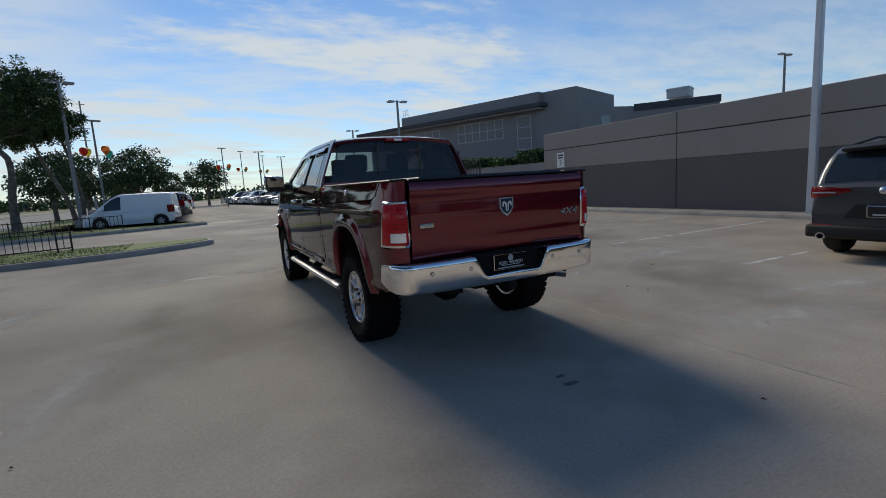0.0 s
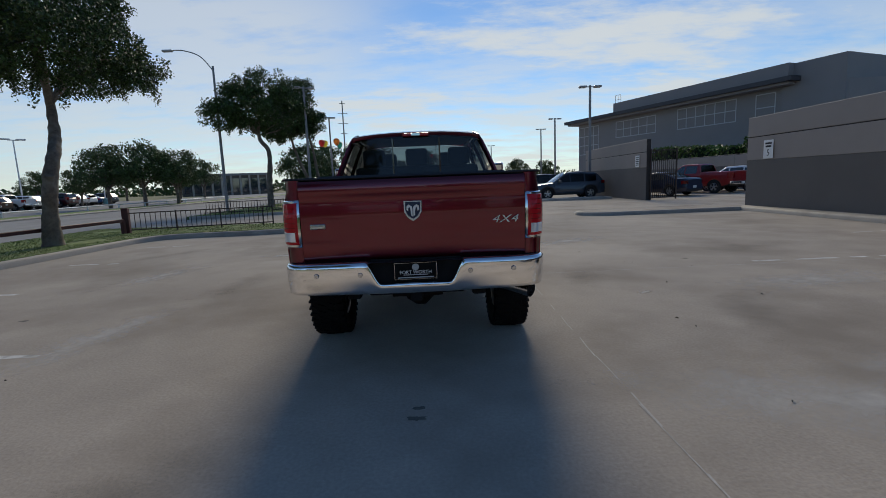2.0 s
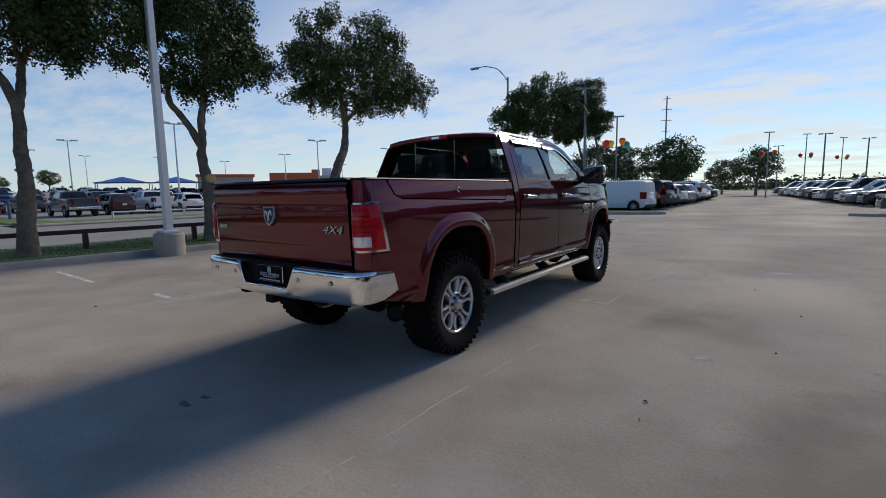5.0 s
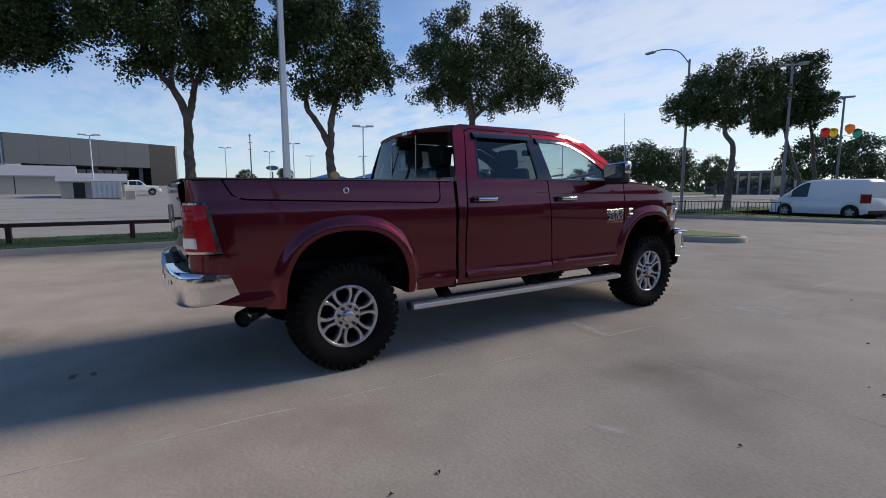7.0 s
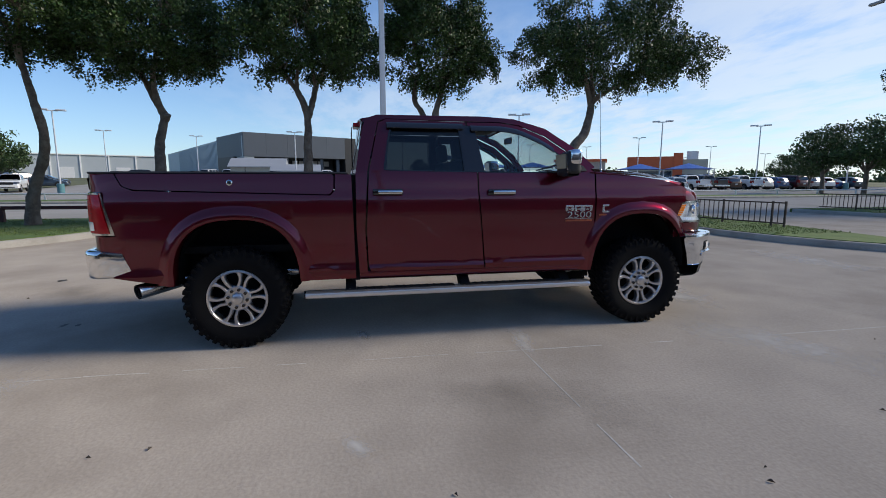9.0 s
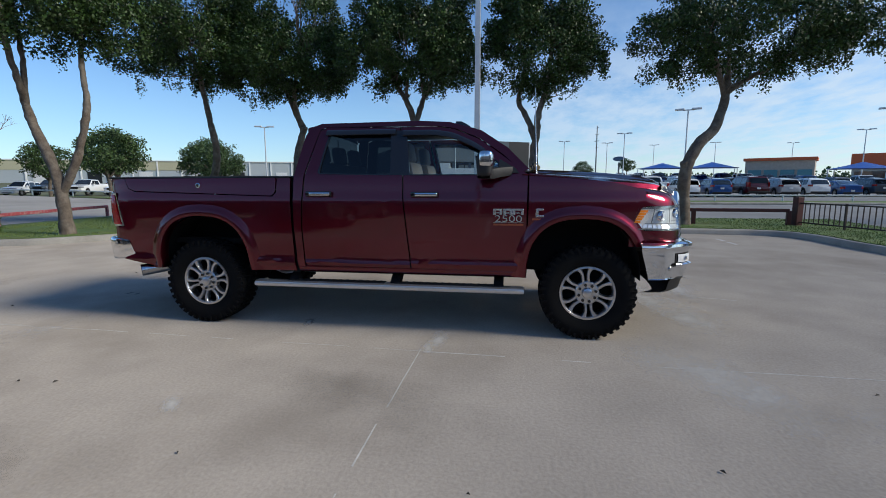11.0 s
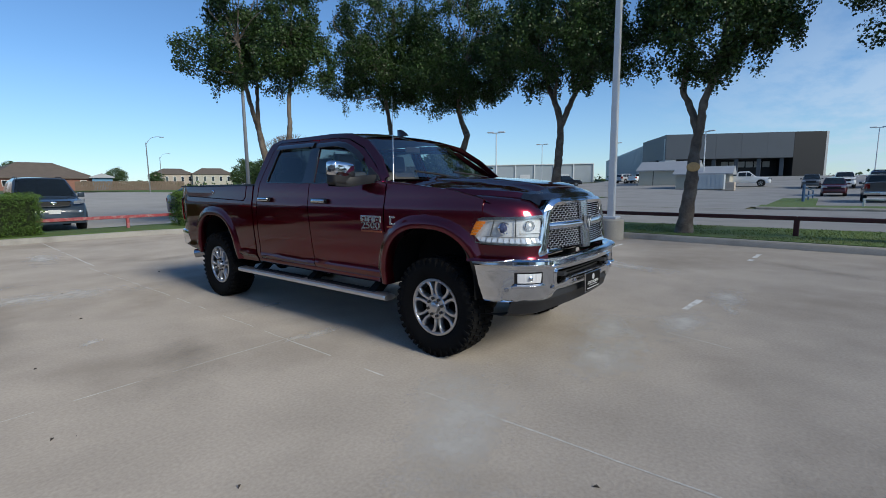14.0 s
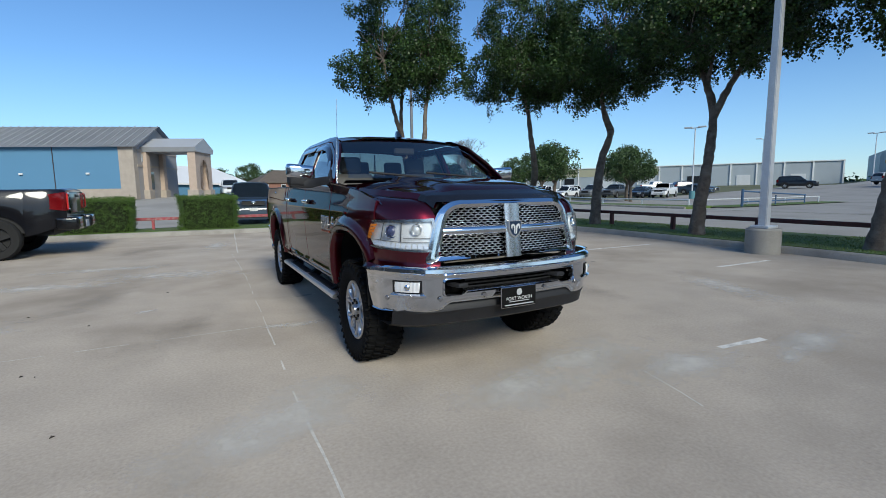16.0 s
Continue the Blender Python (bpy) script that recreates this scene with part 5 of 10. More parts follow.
ws = part("windscreen", curved_pane((0.80, 3.235, 1.545), (0.70, 2.675, 1.945), 0.03, bulge=0.06, tb=0.0), M_SCREEN, TRUCK, "clear raked windscreen", 60)
ws.visible_shadow = False
rw = part("rear_window", curved_pane((0.855, 1.02, 1.50), (0.70, 1.085, 1.956), 0.03, bulge=-0.04, tb=0), M_REARPANE, TRUCK, "tinted sliding rear window", 60)
rw.visible_shadow = False
for x in (-0.27, 0.27):
    bm = bmesh.new()
    box(bm, x - 0.008, x + 0.008, 0.992, 1.0, 1.52, 1.94)
    part("window_divider", bm, M_GLOSSB, rw, "black sliding window divider")
# cab back and header strips
bm = bmesh.new()
rows = [[(u * hx, y + (-0.045) * (1 - u * u), z) for u in (-1, -0.6, -0.2, 0.2, 0.6, 1)] for hx, y, z in ((0.93, 1.03, 0.70), (0.945, 1.02, 1.30), (0.93, 1.018, 1.47), (0.90, 1.022, 1.52))]
sheet(bm, rows)
part("cab_back", bm, M_PAINT, TRUCK, "", 40)
bm = bmesh.new()
sheet(bm, [[(u * 0.735, y - 0.03 * (1 - u * u), z + 0.045 * (1 - abs(u) ** 2.6)) for u in (-1, -0.85, -0.6, -0.2, 0.2, 0.6, 0.85, 1)] for y, z in ((1.092, 1.912), (1.082, 1.94), (1.079, 1.96), (1.088, 1.97))])
part("roof_header", bm, M_PAINT, TRUCK, "", 40)
bm = bmesh.new()
box(bm, -0.15, 0.15, 1.012, 1.06, 1.962, 2.0, 0.01, seg=2)
brake = part("brake_light", bm, M_REDL, TRUCK, "red high brake light bar")
bm = bmesh.new()
box(bm, -0.05, 0.05, 1.008, 1.04, 1.967, 1.995, 0.004)
part("cargo_lens", bm, M_CLEARL, brake, "clear cargo lens")
# bonnet with raised middle and dark front guard
def hood_z(x, y):
    z = lerp_table(((3.2, 1.515), (3.6, 1.50), (4.0, 1.475), (4.3, 1.445), (4.5, 1.415), (4.62, 1.375), (4.68, 1.33)), y)
    ax = abs(x)
    z += 0.045 * sstep(0.48, 0.36, ax) * sstep(3.15, 3.35, y) * sstep(4.66, 4.4, y)
    z -= 0.05 * sstep(0.55, 0.86, ax)
    return z


def hood_edge(y):
    return lerp_table(((3.2, 0.83), (3.6, 0.845), (4.0, 0.80), (4.3, 0.73), (4.5, 0.66), (4.68, 0.57)), y)


def hood(y0, y1, n, lift=0.0, grow=0.0):
    bm = bmesh.new()
    rows = []
    for i in range(n + 1):
        y = y0 + (y1 - y0) * i / n
        e = hood_edge(y) + grow
        rows.append([(u * e, y - 0.09 * abs(u) ** 2.2 * sstep(3.7, 4.6, y), hood_z(u * e, y) + lift - (0.04 if abs(u) > 0.99 else 0)) for u in (-1, -0.97, -0.85, -0.7, -0.6, -0.52, -0.44, -0.3, -0.1, 0.1, 0.3, 0.44, 0.52, 0.6, 0.7, 0.85, 0.97, 1)])
    sheet(bm, rows)
    return bm


part("bonnet", hood(3.215, 4.67, 24), M_PAINT, TRUCK, "", 40)
part("bonnet_guard", hood(4.555, 4.685, 8, 0.012, 0.03), M_GLOSSB, TRUCK, "smoked bonnet guard along the nose", 50)
both("fender_top", lambda s: (lambda bm: (sheet(bm, [[(s * (hood_edge(y) + 0.006), y - 0.09 * sstep(3.7, 4.6, y), hood_z(hood_edge(y), y) - 0.04), (s * (hood_edge(y) + 0.05), y - 0.09 * sstep(3.7, 4.6, y), hood_z(hood_edge(y), y) - 0.05), (s * (side_x(min(y - 0.09 * sstep(3.7, 4.6, y), 4.36), 1.42) - 0.004), y - 0.09 * sstep(3.7, 4.6, y), lerp_table(((3.2, 1.50), (3.6, 1.468), (4.0, 1.42), (4.22, 1.37), (4.36, 1.30), (4.5, 1.28)), y - 0.09 * sstep(3.7, 4.6, y)) + 0.003)] for y in (3.2 + 0.08 * i for i in range(16))]), bm)[1])(bmesh.new()), M_PAINT, smooth=50)
# cowl with wipers
bm = bmesh.new()
sheet(bm, [[(u * 0.82, y + 0.10 * (1 - u * u), z) for u in (-1, -0.5, 0, 0.5, 1)] for y, z in ((3.12, 1.50), (3.215, 1.53), (3.24, 1.525))])
part("cowl", bm, M_BLACK, TRUCK, "black cowl panel", 40)
for x0, x1 in ((-0.62, 0.02), (0.02, 0.62)):
    bm = bmesh.new()
    tube(bm, [(x0, 3.28 + 0.03, 1.545), ((x0 + x1) / 2, 3.27 + 0.06, 1.575), (x1, 3.25 + 0.05, 1.60)], 0.011, 6)
    part("wiper", bm, M_BLACK, TRUCK, "black wiper", 60)

# bed: tailgate, caps, cover, front wall
def tailgate():
    bm = bmesh.new()
    prof = ((0.87, 0.0), (0.90, -0.012), (1.02, -0.02), (1.06, -0.017), (1.10, -0.025), (1.30, -0.03), (1.345, -0.026), (1.36, -0.036), (1.44, -0.040), (1.466, -0.022), (1.474, 0.02), (1.474, 0.06))
    rows = [[(u * 0.826, -1.062 + dy - 0.025 * (1 - u * u), z) for u in (-1, -0.985, -0.8, -0.5, -0.2, 0.2, 0.5, 0.8, 0.985, 1)] for z, dy in prof]
    sheet(bm, rows)
    return bm


tg = part("tailgate", tailgate(), M_PAINT, TRUCK, "", 40)
bm = bmesh.new()
box(bm, -0.82, 0.82, -1.088, -1.0, 1.474, 1.491, 0.008)
part("tailgate_cap", bm, M_BLACK, tg, "black top cap")


def corner(s, z0, z1):
    """The rear corner of the bed above or below the lamp."""
    bm = bmesh.new()
    rows = []
    for j in range(5):
        z = z0 + (z1 - z0) * j / 4
        rows.append([(s * x, y, z) for x, y in ((0.829, -1.06), (0.852, -1.07), (0.892, -1.058), (0.93, -1.03), (side_x(-0.985, z), -0.985), (side_x(-0.955, z), -0.955))])
    sheet(bm, rows)
    return bm


both("lower_bed_corner", lambda s: corner(s, 0.87, 0.985), M_PAINT, smooth=50)
both("upper_bed_corner", lambda s: corner(s, 1.33, 1.478), M_PAINT, smooth=50)


def rail_cap(s):
    bm = bmesh.new()
    box(bm, min(s * 0.70, s * 0.952), max(s * 0.70, s * 0.952), -1.045, 0.955, 1.476, 1.494, 0.008)
    return bm


both("bed_rail_cap", rail_cap, M_BLACK, "black bed rail cap")
bm = bmesh.new()
box(bm, -0.70, 0.70, -1.0, 0.93, 1.47, 1.502, 0.01)
cover = part("bed_cover", bm, M_TONNEAU, TRUCK, "black folding bed cover")
for y in (-0.36, 0.29):
    bm = bmesh.new()
    box(bm, -0.695, 0.695, y - 0.012, y + 0.012, 1.501, 1.507)
    part("hinge_strip", bm, M_BLACK, cover)
bm = bmesh.new()
box(bm, -0.78, 0.78, -1.05, 0.95, 0.80, 0.86)
part("bed_floor", bm, M_UNDER, TRUCK)
bm = bmesh.new()
box(bm, -0.94, 0.94, 0.93, 0.96, 0.62, 1.472)
part("bed_front", bm, M_PAINT, TRUCK)
# added dark box, standing in for the shade in the gap
bm = bmesh.new()
box(bm, -0.935, 0.935, 0.962, 1.03, 0.545, 1.47)
part("gap_seal", bm, M_UNDER, TRUCK, "dark filler painted as the shade between bed and cab")


# lamps
def tail_lamp(s):
    """Wrap-round rear lamp: chrome surround, red lens, clear reversing lens."""
    def pt(u, z, o=0.0):
        # u runs from the tailgate round to the side
        k = u * (1 - 0.17 * (z - 0.985) / 0.36)
        path = ((0.829, -1.072), (0.862, -1.082), (0.905, -1.07), (0.938, -1.038), (0.962, -1.0), (0.980, -0.95), (0.990, -0.87))
        f = k * (len(path) - 1)
        i = min(int(f), len(path) - 2)
        x, y = (path[i][q] + (path[i + 1][q] - path[i][q]) * (f - i) for q in (0, 1))
        return (s * (x + o), y - o * (1 - u), z)
    bm = bmesh.new()
    us = [i / 12 for i in range(13)]
    sheet(bm, [[pt(u, z, o) for u in us] for z, o in ((0.985, -0.010), (0.992, 0.003), (1.1, 0.006), (1.2, 0.006), (1.328, 0.003), (1.336, -0.010))])
    lamp = part("tail_lamp", bm, material("lamp_bezel", (0.70, 0.70, 0.72), 0.12, metal=1.0, var=0.05), TRUCK, "wrap-round tail lamp with chrome surround", 50)
    bm = bmesh.new()
    ui = [0.05 + 0.885 * i / 12 for i in range(13)]
    sheet(bm, [[pt(u, z, o) for u in ui] for z, o in ((1.006, 0.001), (1.011, 0.009), (1.1, 0.013), (1.2, 0.014), (1.310, 0.010), (1.317, 0.001))])
    part("red_lens", bm, M_REDL, lamp, "red lens", 50)
    bm = bmesh.new()
    uc = [0.14 + 0.48 * i / 6 for i in range(7)]
    sheet(bm, [[pt(u, z, o) for u in uc] for z, o in ((1.028, 0.009), (1.032, 0.0160), (1.098, 0.0175), (1.103, 0.009))])
    part("reversing_lens", bm, M_CLEARL, lamp, "clear reversing lens", 50)
    bm = bmesh.new()
    for k in range(5):
        z = 1.13 + 0.036 * k
        sheet(bm, [[pt(u, zz, 0.0160) for u in [0.14 + 0.5 * i / 6 for i in range(7)]] for zz in (z, z + 0.004)])
    part("lens_rib", bm, material("red_lens_dark", (0.16, 0.004, 0.006), 0.2, coat=0.8), lamp)


tail_lamp(1), tail_lamp(-1)


LAMP_PLAN = smooth_path([(0.585, 4.668, 0), (0.69, 4.635, 0), (0.785, 4.57, 0), (0.858, 4.47, 0), (0.908, 4.355, 0), (0.940, 4.235, 0), (0.954, 4.14, 0)], 5)


def lamp_plan(u):
    """A place along the plan of the front corner, from the grille round the wing."""
    f = min(0.9999, max(0.0, u)) * (len(LAMP_PLAN) - 1)
    i = int(f)
    return LAMP_PLAN[i].lerp(LAMP_PLAN[i + 1], f - i)


def head_lamp(s):
    def surf(u, v, o=0.0):
        """u from the grille outwards round the wing, v up."""
        ue = u * (1 - 0.17 * v) + 0.06 * v * (1 - u)
        p, q = lamp_plan(ue), lamp_plan(ue + 0.01) if ue < 0.98 else lamp_plan(ue) + (lamp_plan(0.98) - lamp_plan(0.97))
        t = (q - p).normalized()
        n = Vector((-t.y, t.x, 0))
        n = n if n.y > 0 else -n
        zb, zt = 0.990 + 0.030 * u * u, 1.228 - 0.020 * u
        return (s * (p.x + o * n.x), p.y + o * n.y - 0.03 * v, zb + (zt - zb) * v)
    bm = bmesh.new()
    us, vs = [i / 14 for i in range(15)], [i / 8 for i in range(9)]
    sheet(bm, [[surf(u, v, -0.02) for u in us] for v in vs])
    lamp = part("head_lamp", bm, M_LAMPBRIGHT, TRUCK, "clear wrap-round headlamp", 60)
    bm = bmesh.new()
    for (u0, u1, v0, v1) in ((0, 1, 0, 0.06), (0, 1, 0.91, 1), (0, 0.035, 0, 1), (0.965, 1, 0, 1)):
        sheet(bm, [[surf(u0 + (u1 - u0) * i / 10, v0 + (v1 - v0) * j / 3, 0.004) for i in range(11)] for j in range(4)])
    part("bezel", bm, M_SATIN, lamp, "", 50)
    # dark steps and ribs of the bowl, their shadow put into the grey
    bm = bmesh.new()
    for u0, u1, v0, v1 in ((0.05, 0.40, 0.40, 0.42), (0.425, 0.44, 0.30, 0.90), (0.705, 0.72, 0.28, 0.90), (0.05, 0.80, 0.275, 0.295)):
        sheet(bm, [[surf(u0 + (u1 - u0) * i / 6, v0 + (v1 - v0) * j / 2, -0.006) for i in range(7)] for j in range(3)])
    part("housing_rib", bm, material("lamp_shadow", (0.16, 0.165, 0.175), 0.3, metal=0.5), lamp, "grey inner ribs coloured as shadow lines")
    # row of facets along the foot
    bm = bmesh.new()
    for k in range(14):
        u = 0.06 + 0.063 * k
        q = [surf(u, 0.09, -0.002), surf(u + 0.054, 0.09, -0.002), surf(u + 0.05, 0.24, -0.014), surf(u + 0.008, 0.24, -0.014)]
        bm.faces.new([bm.verts.new(p) for p in q])
    part("light_bar", bm, M_CLEARL, lamp, "row of clear facets")
    # bulb bowl beside the projector: nested rings
    for u, v, r, mt in ((0.57, 0.60, 0.037, M_LENSBLUE), (0.24, 0.66, 0.032, M_CLEARL)):
        c = Vector(surf(u, v, -0.012))
        turn = Matrix.Translation(c) @ Matrix.Rotation(radians(90 - s * 32), 4, "Z")
        bm = bmesh.new()
        lathe(bm, ((r * 1.32, -0.02), (r * 1.34, 0.004), (r * 1.22, 0.010), (r * 1.1, 0.006), (r * 1.02, 0.0)), 28, "x")
        bmesh.ops.transform(bm, matrix=turn, verts=bm.verts[:])
        ring = part("ring", bm, M_CHROME, lamp, "", 40)
        bm = bmesh.new()
        lathe(bm, ((0.001, 0.012), (r * 0.4, 0.010), (r * 0.75, 0.003), (r * 1.03, -0.01)), 28, "x")
        bmesh.ops.transform(bm, matrix=turn, verts=bm.verts[:])
        part("projector", bm, mt, ring, "round projector lens", 60)
    bm = bmesh.new()
    for j in range(5):
        v0 = 0.30 + 0.115 * j
        sheet(bm, [[surf(u, v, 0.002 + 0.004 * (u > 0.85)) for u in (0.875 - 0.014 * j, 0.91 - 0.008 * j, 0.955)] for v in (v0, v0 + 0.10)])
    part("turn_signal", bm, M_AMBER, lamp, "amber turn signal", 40)
    bm = bmesh.new()
    sheet(bm, [[surf(u, v, 0.012) for u in us] for v in vs])
    lens = part("lens", bm, M_PANE_CLEAR, lamp, "clear cover", 60)
    lens.visible_shadow = False


M_PANE_CLEAR = glass_mat("lamp_cover", (0.95, 0.97, 0.97), 0.02)
head_lamp(1), head_lamp(-1)
# wing corner under and over the lamp
both("lamp_surround", lambda s: (lambda bm: (sheet(bm, [[(s * lamp_plan(u).x, lamp_plan(u).y, z) for u in (i / 16 for i in range(17))] for z in (0.86, 0.93, 0.999)]), bm)[1])(bmesh.new()), M_PAINT, smooth=50)


def lamp_brow(s):
    """The wing between the lamp's upper edge and the bonnet's side."""
    rows = [[] for j in range(7)]
    for k in range(15):
        p = lamp_plan(0.02 + 0.82 * k / 14)
        y = min(p.y - 0.03, 4.60)
        e = min(hood_edge(y), p.x)
        a = Vector((p.x, p.y - 0.03, 1.218))
        b = Vector((e, y - 0.09 * sstep(3.7, 4.6, y), hood_z(e, y) - 0.035))
        bulge = 0.012 + 0.05 * k / 14
        for j, r in enumerate(rows):
            t = j / 6
            c = a.lerp(b, t) + Vector((1.0, 0.3, 0.9)) * (4 * t * (1 - t) * bulge)
            r.append((s * c.x, c.y, c.z))
    bm = bmesh.new()
    sheet(bm, rows)
    return bm


both("lamp_brow", lamp_brow, M_PAINT, smooth=50)


# grille
def ring_prism(loop_o, loop_i, y_of, d0, d1, name, mat, parent, label=""):
    """A frame between two loops in (x, z), with depth in y."""
    bm = bmesh.new()
    n = len(loop_o)
    def v(p, d):
        return bm.verts.new((p[0], y_of(*p) + d, p[1]))
    oo, oi, io, ii = ([v(p, d) for p in lp] for lp, d in ((loop_o, d0), (loop_i, d0 + 0.0), (loop_o, d1), (loop_i, d1)))
    mid = [v(((a[0] + b[0]) / 2, (a[1] + b[1]) / 2), d1 + 0.018) for a, b in zip(loop_o, loop_i)]
    for i in range(n):
        j = (i + 1) % n
        bm.faces.new((oo[i], oo[j], io[j], io[i]))
        bm.faces.new((io[i], io[j], mid[j], mid[i]))
        bm.faces.new((mid[i], mid[j], ii[j], ii[i]))
        bm.faces.new((ii[i], ii[j], oi[j], oi[i]))
    return part(name, bm, mat, parent, label, 50)


def nose_y(x, z):
    return 4.752 - 0.24 * x * x - 0.10 * (z - 0.93)


GR_O = rounded([(-0.695, 0.903), (0.695, 0.903), (0.575, 1.352), (-0.575, 1.352)], [0.04, 0.04, 0.17, 0.17], 8)
GR_I = rounded([(-0.595, 0.952), (0.595, 0.952), (0.505, 1.298), (-0.505, 1.298)], [0.03, 0.03, 0.10, 0.10], 8)
gr = ring_prism(GR_O, GR_I, nose_y, -0.10, 0.0, "grille", M_CHROME, TRUCK, "bright chrome cross-hair grille")
for x0, x1, z0, z1 in ((-0.56, -0.07, 1.098, 1.170), (0.07, 0.56, 1.098, 1.170)):
    bm = bmesh.new()
    n = 8
    rows = []
    for i in range(n + 1):
        x = x0 + (x1 - x0) * i / n
        rows.append([(x, nose_y(x, z) + d, z) for z, d in ((z0, -0.06), (z0 + 0.004, -0.012), (z0 + 0.016, 0.006), ((z0 + z1) / 2, 0.012), (z1 - 0.016, 0.006), (z1 - 0.004, -0.012), (z1, -0.06))])
    sheet(bm, rows)
    part("grille_bar", bm, M_CHROME, gr, "", 50)
bm = bmesh.new()
sheet(bm, [[(x, nose_y(x, z) + d, z) for x, d in ((-0.072, -0.06), (-0.068, -0.004), (-0.05, 0.006), (0.0, 0.009), (0.05, 0.006), (0.068, -0.004), (0.072, -0.06))] for z in (0.925, 1.03, 1.13, 1.23, 1.322)])
part("grille_bar", bm, M_SATIN, gr, "", 50)
bm = bmesh.new()
sheet(bm, [[(x, nose_y(x, z) - 0.075, z) for x in (-0.61, -0.3, 0, 0.3, 0.61)] for z in (0.92, 1.13, 1.33)])
part("grille_backing", bm, material("grille_black", (0.006, 0.006, 0.006), 0.95, spec=0.1), gr, "black backing", 60)


def mesh_insert(x0, x1, z0, z1, skew):
    """Honeycomb mesh: rows of flattened hexagon rings."""
    bm = bmesh.new()
    hw, hh = 0.0255, 0.0120
    r = 0
    z = z0 + hh
    while z < z1 - hh * 0.4:
        x = x0 + hw + (hw if r % 2 else 0)
        while x < x1 - hw * 0.3:
            t = (z - z0) / (z1 - z0)
            lim0, lim1 = x0 + skew[0] * t, x1 + skew[1] * t
            if lim0 + hw * 0.6 < x < lim1 - hw * 0.6:
                hexo = [(-1, 0.5), (0, 1), (1, 0.5), (1, -0.5), (0, -1), (-1, -0.5)]
                vo = [bm.verts.new((x + a * hw, nose_y(x, z) - 0.025, z + b * hh)) for a, b in hexo]
                vi = [bm.verts.new((x + a * hw * 0.80, nose_y(x, z) - 0.022, z + b * hh * 0.70)) for a, b in hexo]
                vd = [bm.verts.new((x + a * hw * 0.78, nose_y(x, z) - 0.06, z + b * hh * 0.68)) for a, b in hexo]
                for i in range(6):
                    j = (i + 1) % 6
                    bm.faces.new((vo[i], vo[j], vi[j], vi[i]))
                    bm.faces.new((vi[i], vi[j], vd[j], vd[i])).material_index = 1
            x += hw * 2
        z += hh * 1.5
        r += 1
    return bm


for s in (1, -1):
    for z0, z1, w in ((0.950, 1.100, 0.59), (1.168, 1.298, 0.545)):
        a, b = (0.075, w) if s > 0 else (-w, -0.075)
        part("grille_mesh", mesh_insert(a, b, z0, z1, (0, -0.025) if s > 0 else (0.025, 0)), [material("mesh_chrome", (0.82, 0.83, 0.85), 0.36, metal=1.0), MATS["grille_black"]], gr, "chrome honeycomb mesh")


def shield(y, z, w, parent, face, name="emblem"):
    """A plain chrome shield with a pale emblem shape."""
    bm = bmesh.new()
    pts = [(-0.5, 0.5), (0.5, 0.5), (0.48, -0.1), (0.3, -0.42), (0, -0.62), (-0.3, -0.42), (-0.48, -0.1)]
    for k, d0, d1 in ((1.0, 0.0, 0.016),):
        lo = [bm.verts.new((a * w * k, y, z + b * w * k)) for a, b in pts]
        hi = [bm.verts.new((a * w * k * 0.94, y + face * d1, z + b * w * k * 0.94)) for a, b in pts]
        bm.faces.new(hi)
        for i in range(7):
            bm.faces.new((lo[i], lo[(i + 1) % 7], hi[(i + 1) % 7], hi[i]))
    e = part(name, bm, material("emblem_silver", (0.62, 0.63, 0.65), 0.25, metal=0.7), parent, "chrome shield emblem")
    bm = bmesh.new()
    bm.faces.new([bm.verts.new((a * w * 0.8, y + face * 0.0185, z + b * w * 0.8 + 0.004)) for a, b in pts])
    f = part("field", bm, material("emblem_field", (0.02, 0.035, 0.07), 0.2), e, "dark blue field")
    bm = bmesh.new()
    for sg in (1, -1):
        q = [(0.05, 0.20), (0.2, 0.30), (0.32, 0.22), (0.33, 0.04), (0.25, -0.06), (0.24, 0.10), (0.17, 0.16), (0.12, 0.02), (0.10, -0.26), (0.02, -0.34), (0.02, 0.10)]
        bm.faces.new([bm.verts.new((sg * a * w, y + face * 0.022, z + b * w)) for a, b in q])
    part("crest", bm, material("crest_silver", (0.66, 0.67, 0.68), 0.3, metal=0.3), f, "pale chrome crest shape")
    return e


shield(nose_y(0, 1.13) + 0.010, 1.135, 0.125, gr, 1)
shield(-1.119, 1.235, 0.138, tg, -1)


def lettering(body, size, m, mat, parent, name="lettering", label="", shear=0.0, depth=0.004):
    cu = bpy.data.curves.new(name, "FONT")
    cu.body, cu.size, cu.align_x, cu.align_y, cu.extrude, cu.shear = body, size, "CENTER", "CENTER", depth, shear
    cu.materials.append(mat)
    ob = new(name, cu)
    ob.parent, ob.matrix_basis = parent, m
    if label:
        ob["label"] = label
    return ob


lettering("4X4", 0.088, pose(0.672, -1.1, 1.14, 88, 0, 0) @ Matrix.Diagonal((1.3, 0.9, 1, 1)), M_SILVERTXT, tg, "badge_lettering", "silver 4X4 lettering", 0.25)
bm = bmesh.new()
box(bm, -0.76, -0.645, -1.108, -1.09, 1.118, 1.155, 0.005)
bdg = part("badge", bm, M_SATIN, tg, "small silver badge")
bm = bmesh.new()
box(bm, -0.75, -0.655, -1.112, -1.107, 1.14, 1.151)
part("band", bm, M_CREAM, bdg, "pale band")
